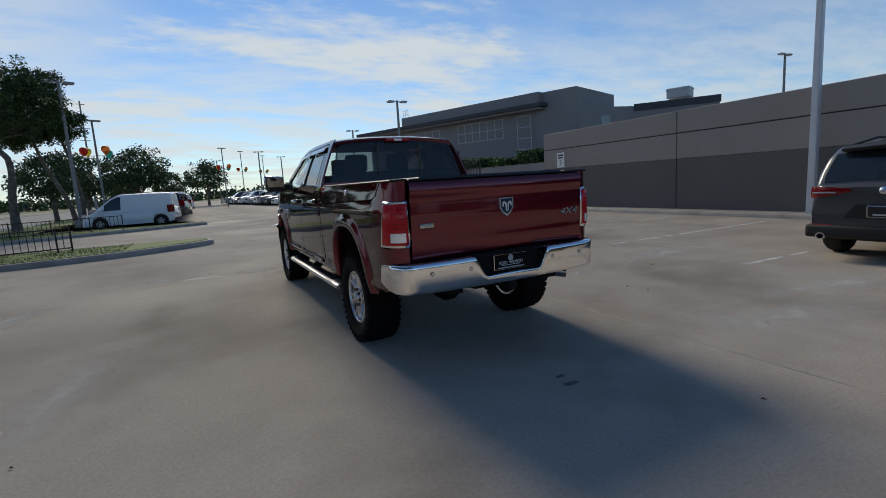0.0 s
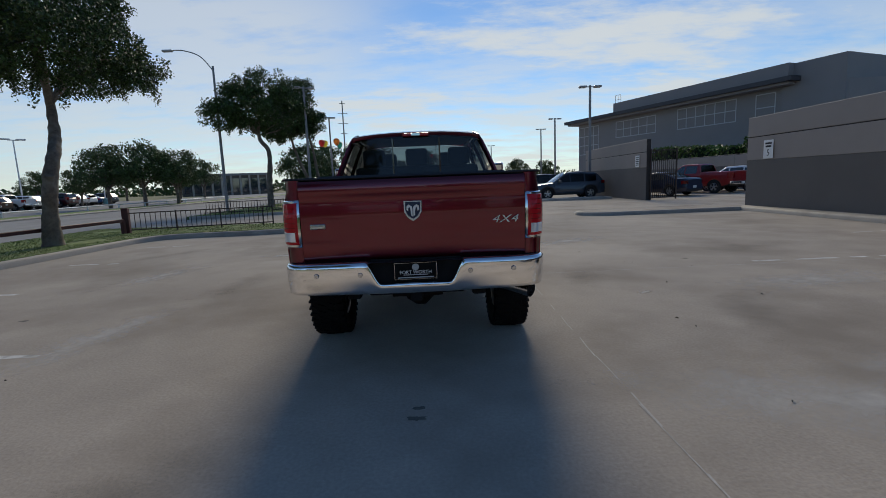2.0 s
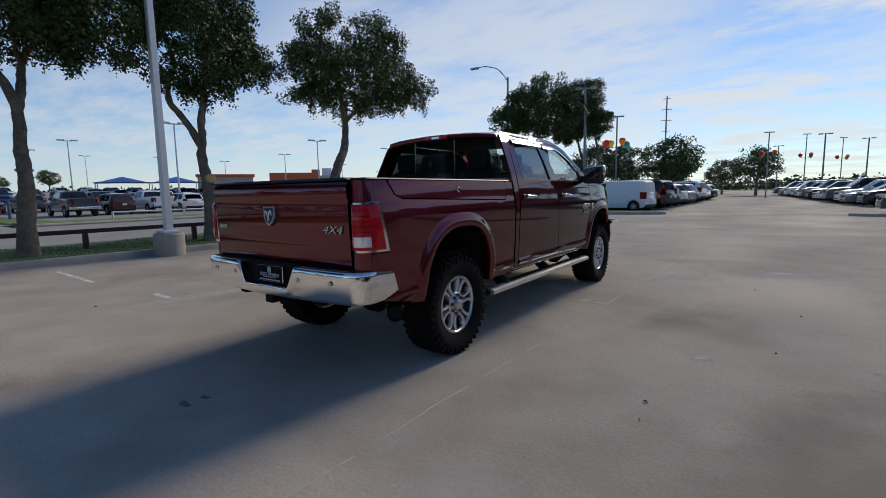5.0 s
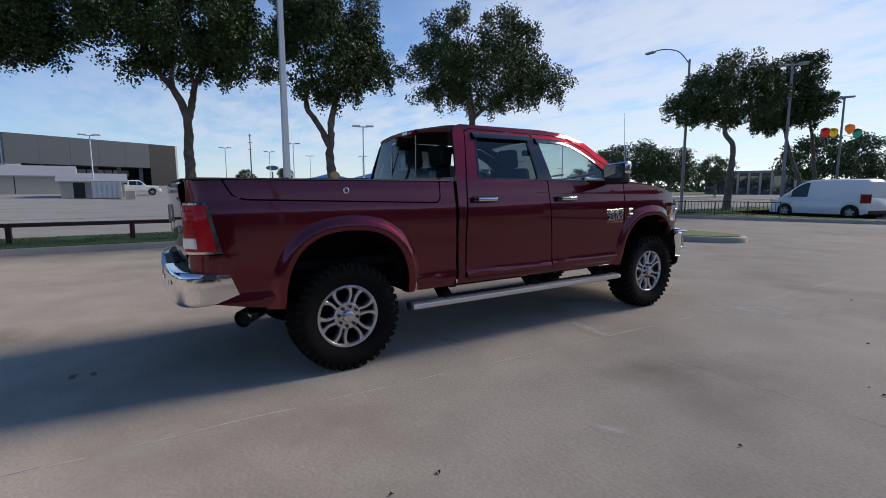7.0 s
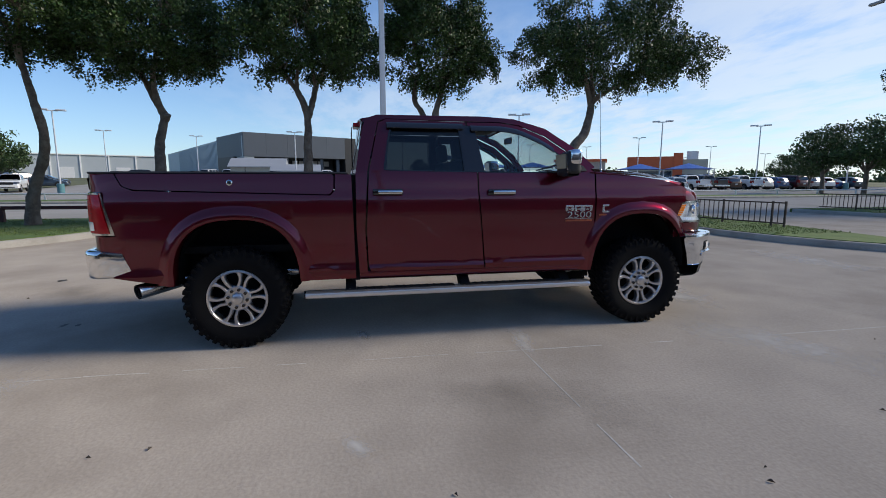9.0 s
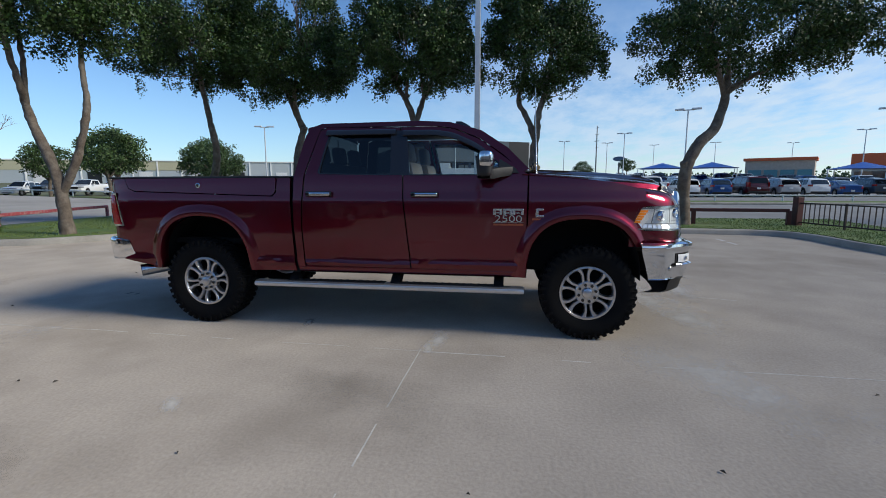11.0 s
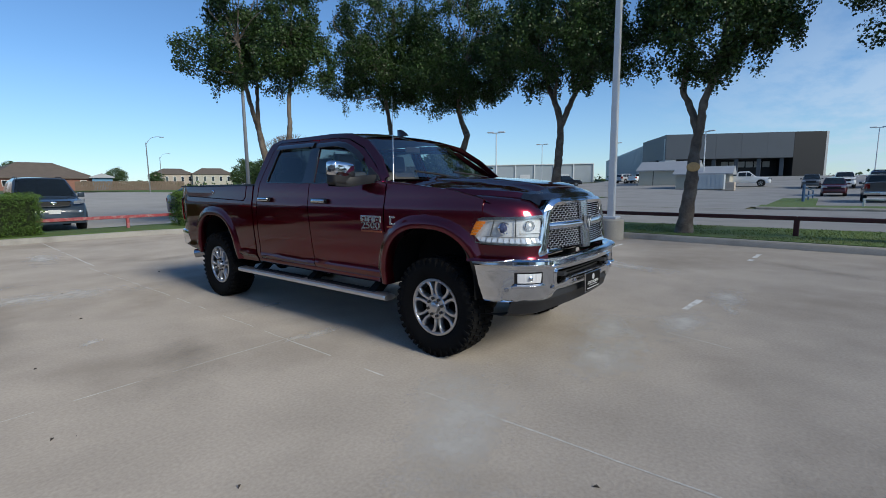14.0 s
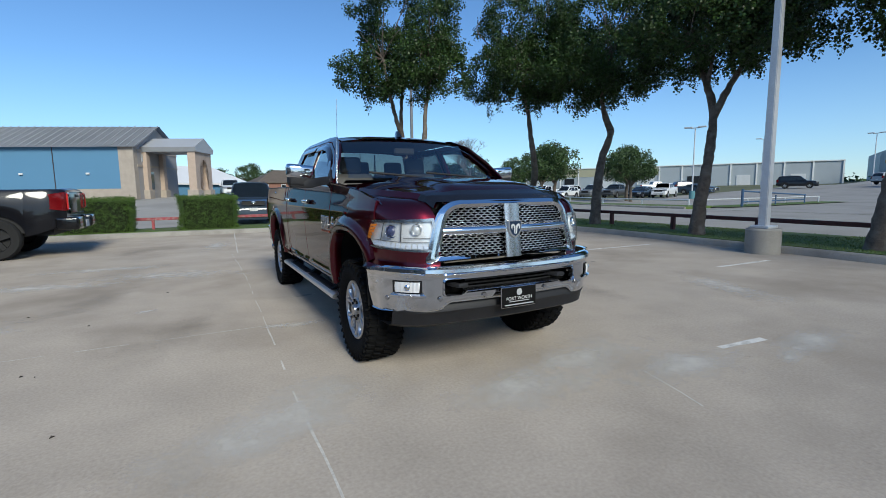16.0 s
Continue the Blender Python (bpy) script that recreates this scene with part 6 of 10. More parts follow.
# plain bars stand for the maker's name, with the model number under them
for s in (1, -1):
    bm = bmesh.new()
    box(bm, s * 1.001 - 0.003, s * 1.001 + 0.003, 2.945, 3.225, 1.066, 1.070)
    bdg = part("door_badge", bm, M_SILVERTXT, fd[0 if s > 0 else 1], "silver door badge with model number")
    for k, w in enumerate((0.042, 0.042, 0.05)):
        y = 3.082 + s * (-0.094 + 0.091 * k)
        bm = bmesh.new()
        box(bm, s * 1.004 - 0.006, s * 1.004 + 0.006, y - w, y + w, 1.175, 1.194, 0.003)
        box(bm, s * 1.004 - 0.006, s * 1.004 + 0.006, y - w, y - w + 0.026, 1.138, 1.174, 0.003)
        box(bm, s * 1.004 - 0.006, s * 1.004 + 0.006, y + w - 0.026, y + w, 1.138, 1.174, 0.003)
        box(bm, s * 1.004 - 0.005, s * 1.004 + 0.005, y - 0.014, y + 0.014, 1.151, 1.162)
        part("bar", bm, M_SILVERTXT, bdg)
    lettering("2500", 0.098, pose(s * 1.009, 3.085, 1.102, 90, 0, 90 * s) @ Matrix.Diagonal((1.28, 0.86, 1, 1)), M_SILVERTXT, bdg, "model_number", "silver 2500 lettering", 0.0, 0.006)
    bm = bmesh.new()
    box(bm, s * 1.003 - 0.004, s * 1.003 + 0.004, 2.95, 3.22, 1.042, 1.058)
    part("underline", bm, M_ORANGETXT, bdg, "dull red strip")
    xx = side_x(3.37, 1.15)
    bm = bmesh.new()
    for ya, yb, za, zb in ((3.325, 3.395, 1.178, 1.196), (3.325, 3.350, 1.135, 1.178), (3.325, 3.40, 1.118, 1.137)):
        box(bm, s * xx - 0.006, s * xx + 0.006, ya, yb, za, zb, 0.004)
    fb = part("fender_badge", bm, M_SILVERTXT, TRUCK, "small silver engine badge")
    bm = bmesh.new()
    box(bm, s * xx - 0.004, s * xx + 0.004, 3.295, 3.43, 1.092, 1.108)
    part("strip", bm, M_ORANGETXT, fb, "dull red strip")


# bumpers
def bump_y(x):
    """The bumper's face in plan: a shallow bow that turns back at the corners."""
    a = min(abs(x), 0.9899)
    y = 4.775 - 0.10 * (min(a, 0.66) / 0.99) ** 2
    if a > 0.66:
        y -= 0.50 * (1 - math.sqrt(1 - ((a - 0.66) / 0.33) ** 2)) + 0.06 * (a - 0.66)
    return y


BUMP_ROWS = ((0.880, -0.10), (0.892, -0.04), (0.889, 0.0), (0.874, 0.026), (0.850, 0.030), (0.832, 0.006), (0.812, 0.0), (0.796, 0.0), (0.692, -0.004), (0.675, -0.004), (0.63, -0.012), (0.595, -0.018), (0.578, -0.024), (0.572, -0.034))
SLOT_X = 0.592


def front_bumper():
    """Chrome bumper with an open slot, deep at the ends and cut up over the middle."""
    bm = bmesh.new()
    xs = [0.5 * i / 8 for i in range(9)] + [0.54, SLOT_X - 0.012, SLOT_X, 0.605, 0.64] + [0.66 + 0.33 * math.sin(math.pi / 2 * i / 14) for i in range(1, 15)]
    xs = [-x for x in xs[:0:-1]] + xs
    rows = []
    for z, d in BUMP_ROWS:
        r = []
        for x in xs:
            a = abs(x)
            w = sstep(0.79, 0.99, a)
            zz = z + 0.012 * sstep(0.5, 0.9, a) if z > 0.8 else z
            if z < 0.65:
                zz += (0.655 - z) * 0.62 * sstep(0.62, 0.54, a)
            y = bump_y(x) + d * (1 - w) + 0.28 * (0.91 - z) * sstep(0.92, 0.99, a)
            r.append(((x + math.copysign(d * w, x)) * (1 - 0.045 * sstep(0.72, 0.53, z) * sstep(0.6, 0.95, a)), y, zz))
        rows.append(r)
    vs = sheet(bm, rows)
    hole = [f for f in bm.faces if all(abs(v.co.x) < SLOT_X + 1e-4 and 0.69 < v.co.z < 0.80 for v in f.verts)]
    bmesh.ops.delete(bm, geom=hole, context="FACES")
    return bm


fb = part("front_bumper", front_bumper(), M_CHROME, TRUCK, "polished chrome front bumper", 40)


def slot_loop(g):
    """The slot's outline: the lower edge steps down towards the ends."""
    return rounded([(-0.592 - g, 0.692 - g), (-0.46, 0.692 - g), (-0.42, 0.712 - g), (0.42, 0.712 - g), (0.46, 0.692 - g), (0.592 + g, 0.692 - g), (0.592 + g, 0.796 + g), (-0.592 - g, 0.796 + g)], [0.03, 0.01, 0.01, 0.01, 0.01, 0.03, 0.03, 0.03])


bm = bmesh.new()
xs = [-0.66 + 1.32 * i / 16 for i in range(17)]
sheet(bm, [[(x, bump_y(x) - d, z) for x in xs] for z, d in ((0.66, 0.02), (0.672, 0.11), (0.74, 0.13), (0.82, 0.11), (0.83, 0.02))])
slot = part("air_slot", bm, material("grille_black", (0.006, 0.006, 0.006), 0.95, spec=0.1), fb, "dark air slot", 50)
ring_prism(slot_loop(0.016), slot_loop(-0.004), lambda x, z: bump_y(x) - 0.006, -0.05, 0.004, "slot_frame", M_CHROME, fb, "chrome slot frame")
for j in range(3):
    bm = bmesh.new()
    sheet(bm, [[(x, bump_y(x) - 0.07 + d, 0.722 + 0.026 * j + dz) for x in (-0.40 + 0.80 * i / 12 for i in range(13))] for d, dz in ((0, -0.006), (0.008, 0), (0, 0.006))])
    part("slot_bar", bm, M_BLACK, slot)
for x in (-0.45, 0.45):
    bm = bmesh.new()
    tube(bm, [(x - 0.05, bump_y(x) - 0.11, 0.735), (x - 0.03, bump_y(x) - 0.01, 0.745), (x + 0.03, bump_y(x) - 0.005, 0.75), (x + 0.07, bump_y(x) - 0.10, 0.755)], 0.018, 8)
    part("tow_hook", bm, M_BLACK, fb, "black tow hook", 50)
for x in (-0.932, -0.625, -0.28, 0.28, 0.625, 0.932):
    bm = bmesh.new()
    z = 0.667
    lathe(bm, ((0.001, 0.008), (0.014, 0.008), (0.018, 0.0)), 14, "x")
    bmesh.ops.transform(bm, matrix=Matrix.Translation((x, bump_y(x) + 0.004, z)) @ Matrix.Rotation(radians(90 - (50 if x > 0.7 else -50 if x < -0.7 else 0)), 4, "Z"), verts=bm.verts[:])
    part("parking_sensor", bm, M_SATIN, fb, "round parking sensor", 40)


def fog_lamp(s):
    """A bright reflector behind a clear lens, in a recess with a chrome lip that widens downwards."""
    def at(x, z, o):
        e = 0.004
        t = Vector((2 * e, bump_y(x + e) - bump_y(x - e), 0)).normalized()
        return (s * (x - t.y * o), bump_y(x) + t.x * o, z)
    def span(x0, x1, n=8):
        return [x0 + (x1 - x0) * i / n for i in range(n + 1)]
    bm = bmesh.new()
    sheet(bm, [[at(x, z, 0.004) for x in span(0.75, 0.905)] for z in (0.708, 0.75, 0.802)])
    fog = part("fog_lamp", bm, M_GLOSSB, fb, "recessed fog lamp with a chrome lip", 40)
    bm = bmesh.new()
    sheet(bm, [[at(x, z, o + (0.003 if i % 2 else 0)) for i, x in enumerate(span(0.768 - k, 0.893, 12))] for z, o, k in ((0.722, 0.008, 0.0), (0.745, 0.012, 0.002), (0.77, 0.012, 0.004), (0.794, 0.008, 0.006))])
    part("fog_lens", bm, M_LAMPBRIGHT, fog, "ribbed clear lens", 20)
    bm = bmesh.new()
    c = Vector(at(0.83, 0.758, 0.016))
    lathe(bm, ((0.001, 0.008), (0.014, 0.006), (0.022, 0.0)), 16, "x")
    bmesh.ops.transform(bm, matrix=Matrix.Translation(c) @ Matrix.Rotation(radians(90 - s * 25), 4, "Z"), verts=bm.verts[:])
    part("bulb_cap", bm, M_CHROME, fog, "", 50)
    bm = bmesh.new()
    sheet(bm, [[at(x, z, o) for x in span(0.728 + k, 0.915 - k * 0.6)] for z, o, k in ((0.680, 0.002, 0.0), (0.690, 0.026, 0.002), (0.702, 0.028, 0.01), (0.716, 0.006, 0.02))])
    part("rim", bm, M_CHROME, fog, "bright chrome lip", 40)


fog_lamp(1), fog_lamp(-1)
bm = bmesh.new()
sheet(bm, [[(x, bump_y(x) - 0.05 + dy, z) for x in (-0.90 + 1.80 * i / 30 for i in range(31))] for z, dy in ((0.66, -0.03), (0.59, 0.012), (0.565, 0.016), (0.545, 0.0), (0.47, -0.02), (0.445, -0.07), (0.44, -0.25))])
part("air_dam", bm, M_BLACK, TRUCK, "black lower air dam", 40)


def plate(y, face, z, name, parent, hh=0.08):
    bm = bmesh.new()
    box(bm, -0.16, 0.16, -0.007, 0.007, -hh, hh, 0.005)
    bmesh.ops.transform(bm, matrix=Matrix.Translation((0, y, z)), verts=bm.verts[:])
    p = part(name, bm, M_SATIN, parent, "black dealer plate in a silver frame")
    bm = bmesh.new()
    box(bm, -0.153, 0.153, -0.003, 0.003, 0.007 - hh, hh - 0.007)
    bmesh.ops.transform(bm, matrix=Matrix.Translation((0, y + face * 0.007, z)), verts=bm.verts[:])
    q = part("insert", bm, material("plate_black", (0.008, 0.008, 0.008), 0.7, spec=0.1), p, "black insert")
    rz = 180 if face > 0 else 0
    lettering("FORT WORTH", 0.036, pose(0, y + face * 0.0105, z - 0.012 * hh / 0.08, 90, 0, rz), M_WHITE, q, "plate_lettering", "white lettering", 0, 0.0005)
    for zz, w, h in ((-0.42 * hh, 0.09, 0.006), (-0.72 * hh, 0.13, 0.008)):
        bm = bmesh.new()
        box(bm, -w, w, y + face * 0.0102 - 0.001, y + face * 0.0102 + 0.001, z + zz - h / 2, z + zz + h / 2)
        part("small_lettering", bm, M_FRAME, q)
    bm = bmesh.new()
    lathe(bm, ((0.001, 0.0), (0.024, 0.0), (0.026, -0.002)), 20, "x")
    bmesh.ops.transform(bm, matrix=Matrix.Translation((0, y + face * 0.0115, z + 0.44 * hh)) @ Matrix.Rotation(radians(90 * face), 4, "Z"), verts=bm.verts[:])
    part("roundel", bm, M_FRAME, q, "pale round mark")


plate(4.805, 1, 0.63, "front_plate", fb)


RB_PLAN = smooth_path([(0.985, -0.84, 0), (0.984, -0.94, 0), (0.968, -1.04, 0), (0.925, -1.115, 0), (0.85, -1.155, 0), (0.70, -1.18, 0), (0.5, -1.197, 0), (0.38, -1.202, 0), (0.30, -1.202, 0), (0.22, -1.204, 0), (0.1, -1.206, 0), (0, -1.207, 0)], 4)


def rear_bumper():
    half = RB_PLAN
    path = half + [Vector((-p.x, p.y, 0)) for p in half[-2::-1]]
    rows = []
    n = len(path)
    for t, d in ((0.0, -0.06), (0.0, -0.012), (0.04, 0.0), (0.16, 0.004), (0.5, 0.0), (0.88, -0.006), (0.97, -0.010), (1.0, -0.02)):
        r = []
        for i, p in enumerate(path):
            q = path[min(i + 1, n - 1)] - path[max(i - 1, 0)]
            nn = Vector((q.y, -q.x, 0)).normalized()
            nn = nn if nn.y < 0 or abs(p.x) > 0.9 else -nn
            nn = Vector((abs(nn.x) * (1 if p.x > 0 else -1), -abs(nn.y), 0))
            a = abs(p.x)
            end = sstep(-1.05, -0.84, p.y)
            top = 0.878 - 0.012 * a - 0.168 * sstep(0.365, 0.25, a) - 0.012 * end
            bot = 0.634 + 0.006 * a + 0.016 * end
            r.append((p.x + nn.x * d, p.y + nn.y * d + 0.075 * t * end, top + (bot - top) * t))
        rows.append(r)
    bm = bmesh.new()
    sheet(bm, rows)
    return bm


rb = part("rear_bumper", rear_bumper(), M_CHROME, TRUCK, "polished chrome step bumper", 45)
bm = bmesh.new()
lo = [p for p in RB_PLAN if p.x > 0.3]
sheet(bm, [[(p.x - 0.012, p.y + 0.02, 0.868 - 0.016 * p.x) for p in lo] + [(-p.x + 0.012, p.y + 0.02, 0.868 - 0.016 * p.x) for p in lo[::-1]],
           [(min(p.x - 0.012, 0.93), -1.03 if p.y < -1.03 else p.y + 0.02, 0.87) for p in lo] + [(-min(p.x - 0.012, 0.93), -1.03 if p.y < -1.03 else p.y + 0.02, 0.87) for p in lo[::-1]]])
part("step_pad", bm, M_BLACK, rb, "black step pad")
bm = bmesh.new()
box(bm, -0.34, 0.34, -1.13, -1.09, 0.68, 0.88, 0.01)
part("plate_recess", bm, M_UNDER, rb, "black plate recess")
plate(-1.15, -1, 0.79, "rear_plate", rb, 0.066)
for x in (-0.72, -0.40, 0.40, 0.72):
    bm = bmesh.new()
    lathe(bm, ((0.001, 0.006), (0.014, 0.006), (0.018, 0.0)), 14, "x")
    bmesh.ops.transform(bm, matrix=Matrix.Translation((x, -1.212 + 0.045 * (x / 0.955) ** 2, 0.785)) @ Matrix.Rotation(radians(-90), 4, "Z"), verts=bm.verts[:])
    part("parking_sensor", bm, M_SATIN, rb, "round parking sensor", 40)

# underbody
for s in (1, -1):
    bm = bmesh.new()
    box(bm, min(s * 0.42, s * 0.52), max(s * 0.42, s * 0.52), -1.1, 4.5, 0.58, 0.76, 0.01)
    part("frame_rail", bm, M_UNDER, TRUCK, "dark frame rail")
bm = bmesh.new()
box(bm, -0.93, 0.93, 1.06, 3.2, 0.60, 0.66, 0.02)
part("cab_floor", bm, M_UNDER, TRUCK)
for y, r in ((0.0, 0.055), (3.805, 0.05)):
    bm = bmesh.new()
    tube(bm, [(-0.82, y, 0.42), (0.82, y, 0.42)], r, 12)
    ax = part("axle", bm, M_UNDER, TRUCK, "", 50)
    bm = bmesh.new()
    lathe(bm, ((0.02, -0.17), (0.12, -0.13), (0.18, -0.04), (0.18, 0.05), (0.10, 0.13), (0.05, 0.2)), 18, "x")
    bmesh.ops.transform(bm, matrix=Matrix.Translation((0.0 if y == 0 else 0.25, y, 0.42)), verts=bm.verts[:])
    part("differential", bm, M_UNDER, ax, "", 50)
bm = bmesh.new()
tube(bm, [(0, 0.1, 0.44), (0, 2.4, 0.60)], 0.05, 10)
part("drive_shaft", bm, M_UNDER, TRUCK, "", 50)
bm = bmesh.new()
box(bm, -0.045, 0.045, -1.18, -0.95, 0.565, 0.65, 0.008)
box(bm, -0.36, 0.36, -1.08, -0.98, 0.60, 0.66, 0.01)
part("tow_hitch", bm, M_UNDER, TRUCK, "black tow hitch receiver")
bm = bmesh.new()
sheet(bm, [[(x, y, z) for x in (-0.2, 0.2)] for y, z in ((-0.95, 0.62), (-0.9, 0.54), (-0.5, 0.54), (-0.45, 0.62))])
part("spare_wheel_shield", bm, M_UNDER, TRUCK)
bm = bmesh.new()
rings = tube(bm, [(0.50, 0.6, 0.56), (0.56, 0.1, 0.60), (0.58, -0.25, 0.575), (0.68, -0.52, 0.555), (0.935, -0.77, 0.515)], [0.04, 0.042, 0.052, 0.059, 0.062], 18, cap=False)
part("exhaust_tip", bm, M_SATIN, TRUCK, "polished exhaust tip", 60)
bm = bmesh.new()
lathe(bm, ((0.001, 0.0), (0.056, 0.0)), 18, "x")
bmesh.ops.transform(bm, matrix=Matrix.Translation((0.912, -0.747, 0.5186)) @ Matrix.Rotation(radians(-44), 4, "Z"), verts=bm.verts[:])
part("exhaust_bore", bm, M_UNDER, TRUCK, "dark disc closing the exhaust bore")


# running boards
def board(s):
    bm = bmesh.new()
    prof = ((0.86, 0.445), (0.90, 0.462), (0.965, 0.462), (0.995, 0.45), (1.002, 0.43), (0.995, 0.41), (0.965, 0.398), (0.90, 0.398), (0.86, 0.41))
    rows = []
    for y in (0.56, 0.58, 1.0, 1.6, 2.2, 2.8, 3.2, 3.235):
        k = 0.9 if y in (0.56, 3.235) else 1.0
        rows.append([(s * x, y + 0.012 * (x - 0.9), 0.43 + (z - 0.43) * k) for x, z in prof + prof[:1]])
    vs = sheet(bm, rows)
    bm.faces.new(vs[0][:-1])
    bm.faces.new(vs[-1][:-1][::-1])
    return bm


for s in (1, -1):
    b = part("running_board", board(s), M_BOARD, TRUCK, "brushed silver running board", 40)
    for y0, y1 in ((0.9, 1.9), (2.0, 3.05)):
        bm = bmesh.new()
        box(bm, min(s * 0.87, s * 0.965), max(s * 0.87, s * 0.965), y0, y1, 0.458, 0.468, 0.004)
        for i in range(int((y1 - y0) / 0.07)):
            box(bm, min(s * 0.88, s * 0.955), max(s * 0.88, s * 0.955), y0 + 0.03 + i * 0.07, y0 + 0.05 + i * 0.07, 0.467, 0.473)
        part("tread_pad", bm, M_BLACK, b, "ribbed black tread pad")
    for y in (0.95, 2.0, 3.0):
        bm = bmesh.new()
        sheet(bm, [[(s * x, y + dy, z) for x, z in ((0.95, 0.458), (0.90, 0.50), (0.84, 0.535), (0.66, 0.62), (0.66, 0.585), (0.84, 0.44), (0.90, 0.415))] for dy in (-0.045, -0.04, 0.04, 0.045)])
        for dy in (-0.045, 0.045):
            bm.faces.new([bm.verts.new((s * x, y + dy, z)) for x, z in ((0.95, 0.458), (0.90, 0.50), (0.84, 0.535), (0.66, 0.62), (0.66, 0.585), (0.84, 0.44), (0.90, 0.415))])
        part("bracket", bm, M_UNDER, b, "black bracket", 50)
    bm = bmesh.new()
    tube(bm, [(s * 0.93, 0.545, 0.43), (s * 0.93, 0.562, 0.43)], 0.034, 12)
    part("end_cap", bm, M_BLACK, b, "black end cap")


# wheels
def tyre_mesh():
    bm = bmesh.new()
    R, W = 0.434, 0.155
    prof = [(0.247, -0.115), (0.262, -0.128), (0.33, -W), (0.385, -W + 0.004), (0.412, -W + 0.022), (0.420, -W + 0.05), (0.423, 0.0), (0.420, W - 0.05), (0.412, W - 0.022), (0.385, W - 0.004), (0.33, W), (0.262, 0.128), (0.247, 0.115)]
    lathe(bm, prof, 56, "x")
    body = mesh_of(bm, "tyre", M_RUBBER, 35)
    bm = bmesh.new()

    def lug(a0, a1, x0, x1, r0, r1, sh):
        c = []
        for r in (r0, r1):
            for x, da in ((x0, 0), (x1, sh)):
                for a in (a0, a1):
                    k = 0.006 if r == r1 else 0
                    aa = a + da + (k if a == a0 else -k) * 2
                    c.append(bm.verts.new((x, r * math.cos(aa), r * math.sin(aa))))
        for f in ((0, 1, 3, 2), (4, 6, 7, 5), (0, 4, 5, 1), (2, 3, 7, 6), (0, 2, 6, 4), (1, 5, 7, 3)):
            bm.faces.new([c[i] for i in f])
    N = 40
    for i in range(N):
        a = 2 * math.pi * i / N
        st = 2 * math.pi / N
        for s in (1, -1):
            o = 0 if s > 0 else st / 2
            long = i % 2
            lug(a + o, a + o + st * 0.62, s * 0.085, s * (W - 0.012), 0.40, R - 0.006, s * 0.03)
            lug(a + o + st * 0.1, a + o + st * 0.5, s * (W - 0.02), s * (W + 0.004), 0.36 if long else 0.385, 0.418, 0)
            lug(a + o + st * 0.2, a + o + st * 0.78, s * 0.008, s * 0.075, 0.40, R, s * 0.05)
    return body, mesh_of(bm, "tread_block", M_RUBBER, 35)


def rim_mesh():
    bm = bmesh.new()
    lathe(bm, ((0.24, -0.11), (0.262, -0.115), (0.268, 0.105), (0.262, 0.125), (0.245, 0.128), (0.236, 0.118), (0.233, 0.10), (0.236, 0.09), (0.24, -0.1)), 48, "x", close=True)
    n = 6
    for i in range(n):
        for s in (1, -1):
            a0 = 2 * math.pi * i / n
            rows = []
            for r, a, w, x in ((0.085, 0.30, 0.019, 0.100), (0.112, 0.235, 0.0165, 0.104), (0.14, 0.175, 0.015, 0.108), (0.17, 0.150, 0.0145, 0.111), (0.198, 0.165, 0.0155, 0.113), (0.222, 0.205, 0.019, 0.116), (0.244, 0.255, 0.028, 0.119)):
                a = a0 + s * a
                t = Vector((0, -math.sin(a), math.cos(a)))
                c = Vector((0, r * math.cos(a), r * math.sin(a)))
                rows.append([tuple(c + t * w * k + Vector((x + d, 0, 0))) for k, d in ((-1.1, -0.05), (-1, -0.004), (-0.6, 0.004), (0.6, 0.004), (1, -0.004), (1.1, -0.05))])
            sheet(bm, rows)
    lathe(bm, ((0.118, 0.06), (0.115, 0.104), (0.106, 0.112), (0.055, 0.112), (0.05, 0.124), (0.046, 0.138), (0.034, 0.144), (0.001, 0.146)), 32, "x")
    bmesh.ops.scale(bm, vec=(1, 0.945, 0.945), verts=bm.verts[:])
    return mesh_of(bm, "rim", M_RIM, 35)


def nut_mesh():
    bm = bmesh.new()
    tube(bm, [(0.108, 0, 0), (0.128, 0, 0)], 0.0145, 6)
    return mesh_of(bm, "wheel_nut", M_GLOSSB, 35)


def barrel_mesh():
    bm = bmesh.new()
    # closed barrel, dark in colour to give the shade between the spokes
    lathe(bm, ((0.238, 0.095), (0.228, 0.04), (0.215, -0.03), (0.19, -0.02), (0.12, 0.0), (0.001, 0.0)), 32, "x")
    return mesh_of(bm, "brake_disc", M_UNDER, 35)


(W_TYRE, W_TREAD), W_RIM, W_NUT, W_BACKING = tyre_mesh(), rim_mesh(), nut_mesh(), barrel_mesh()
for s in (1, -1):
    for y in (0.0, 3.805):
        wm = pose(s * 0.838, y, 0.429, 37 if y else 12, 0, 0 if s > 0 else 180)
        wh = link_mesh("tyre", W_TYRE, TRUCK, wm, "chunky black off-road tyre")
        tagged(link_mesh("tread_block", W_TREAD, wh), kind="stuff")
        link_mesh("rim", W_RIM, wh, None, "bright chrome split-spoke rim")
        for k in range(8):
            link_mesh("wheel_nut", W_NUT, wh, Matrix.Translation((0, 0.077 * math.cos((k + 0.5) * math.pi / 4), 0.077 * math.sin((k + 0.5) * math.pi / 4))))
        link_mesh("brake_disc", W_BACKING, wh, None, "dark barrel painted as the shade behind the spokes")


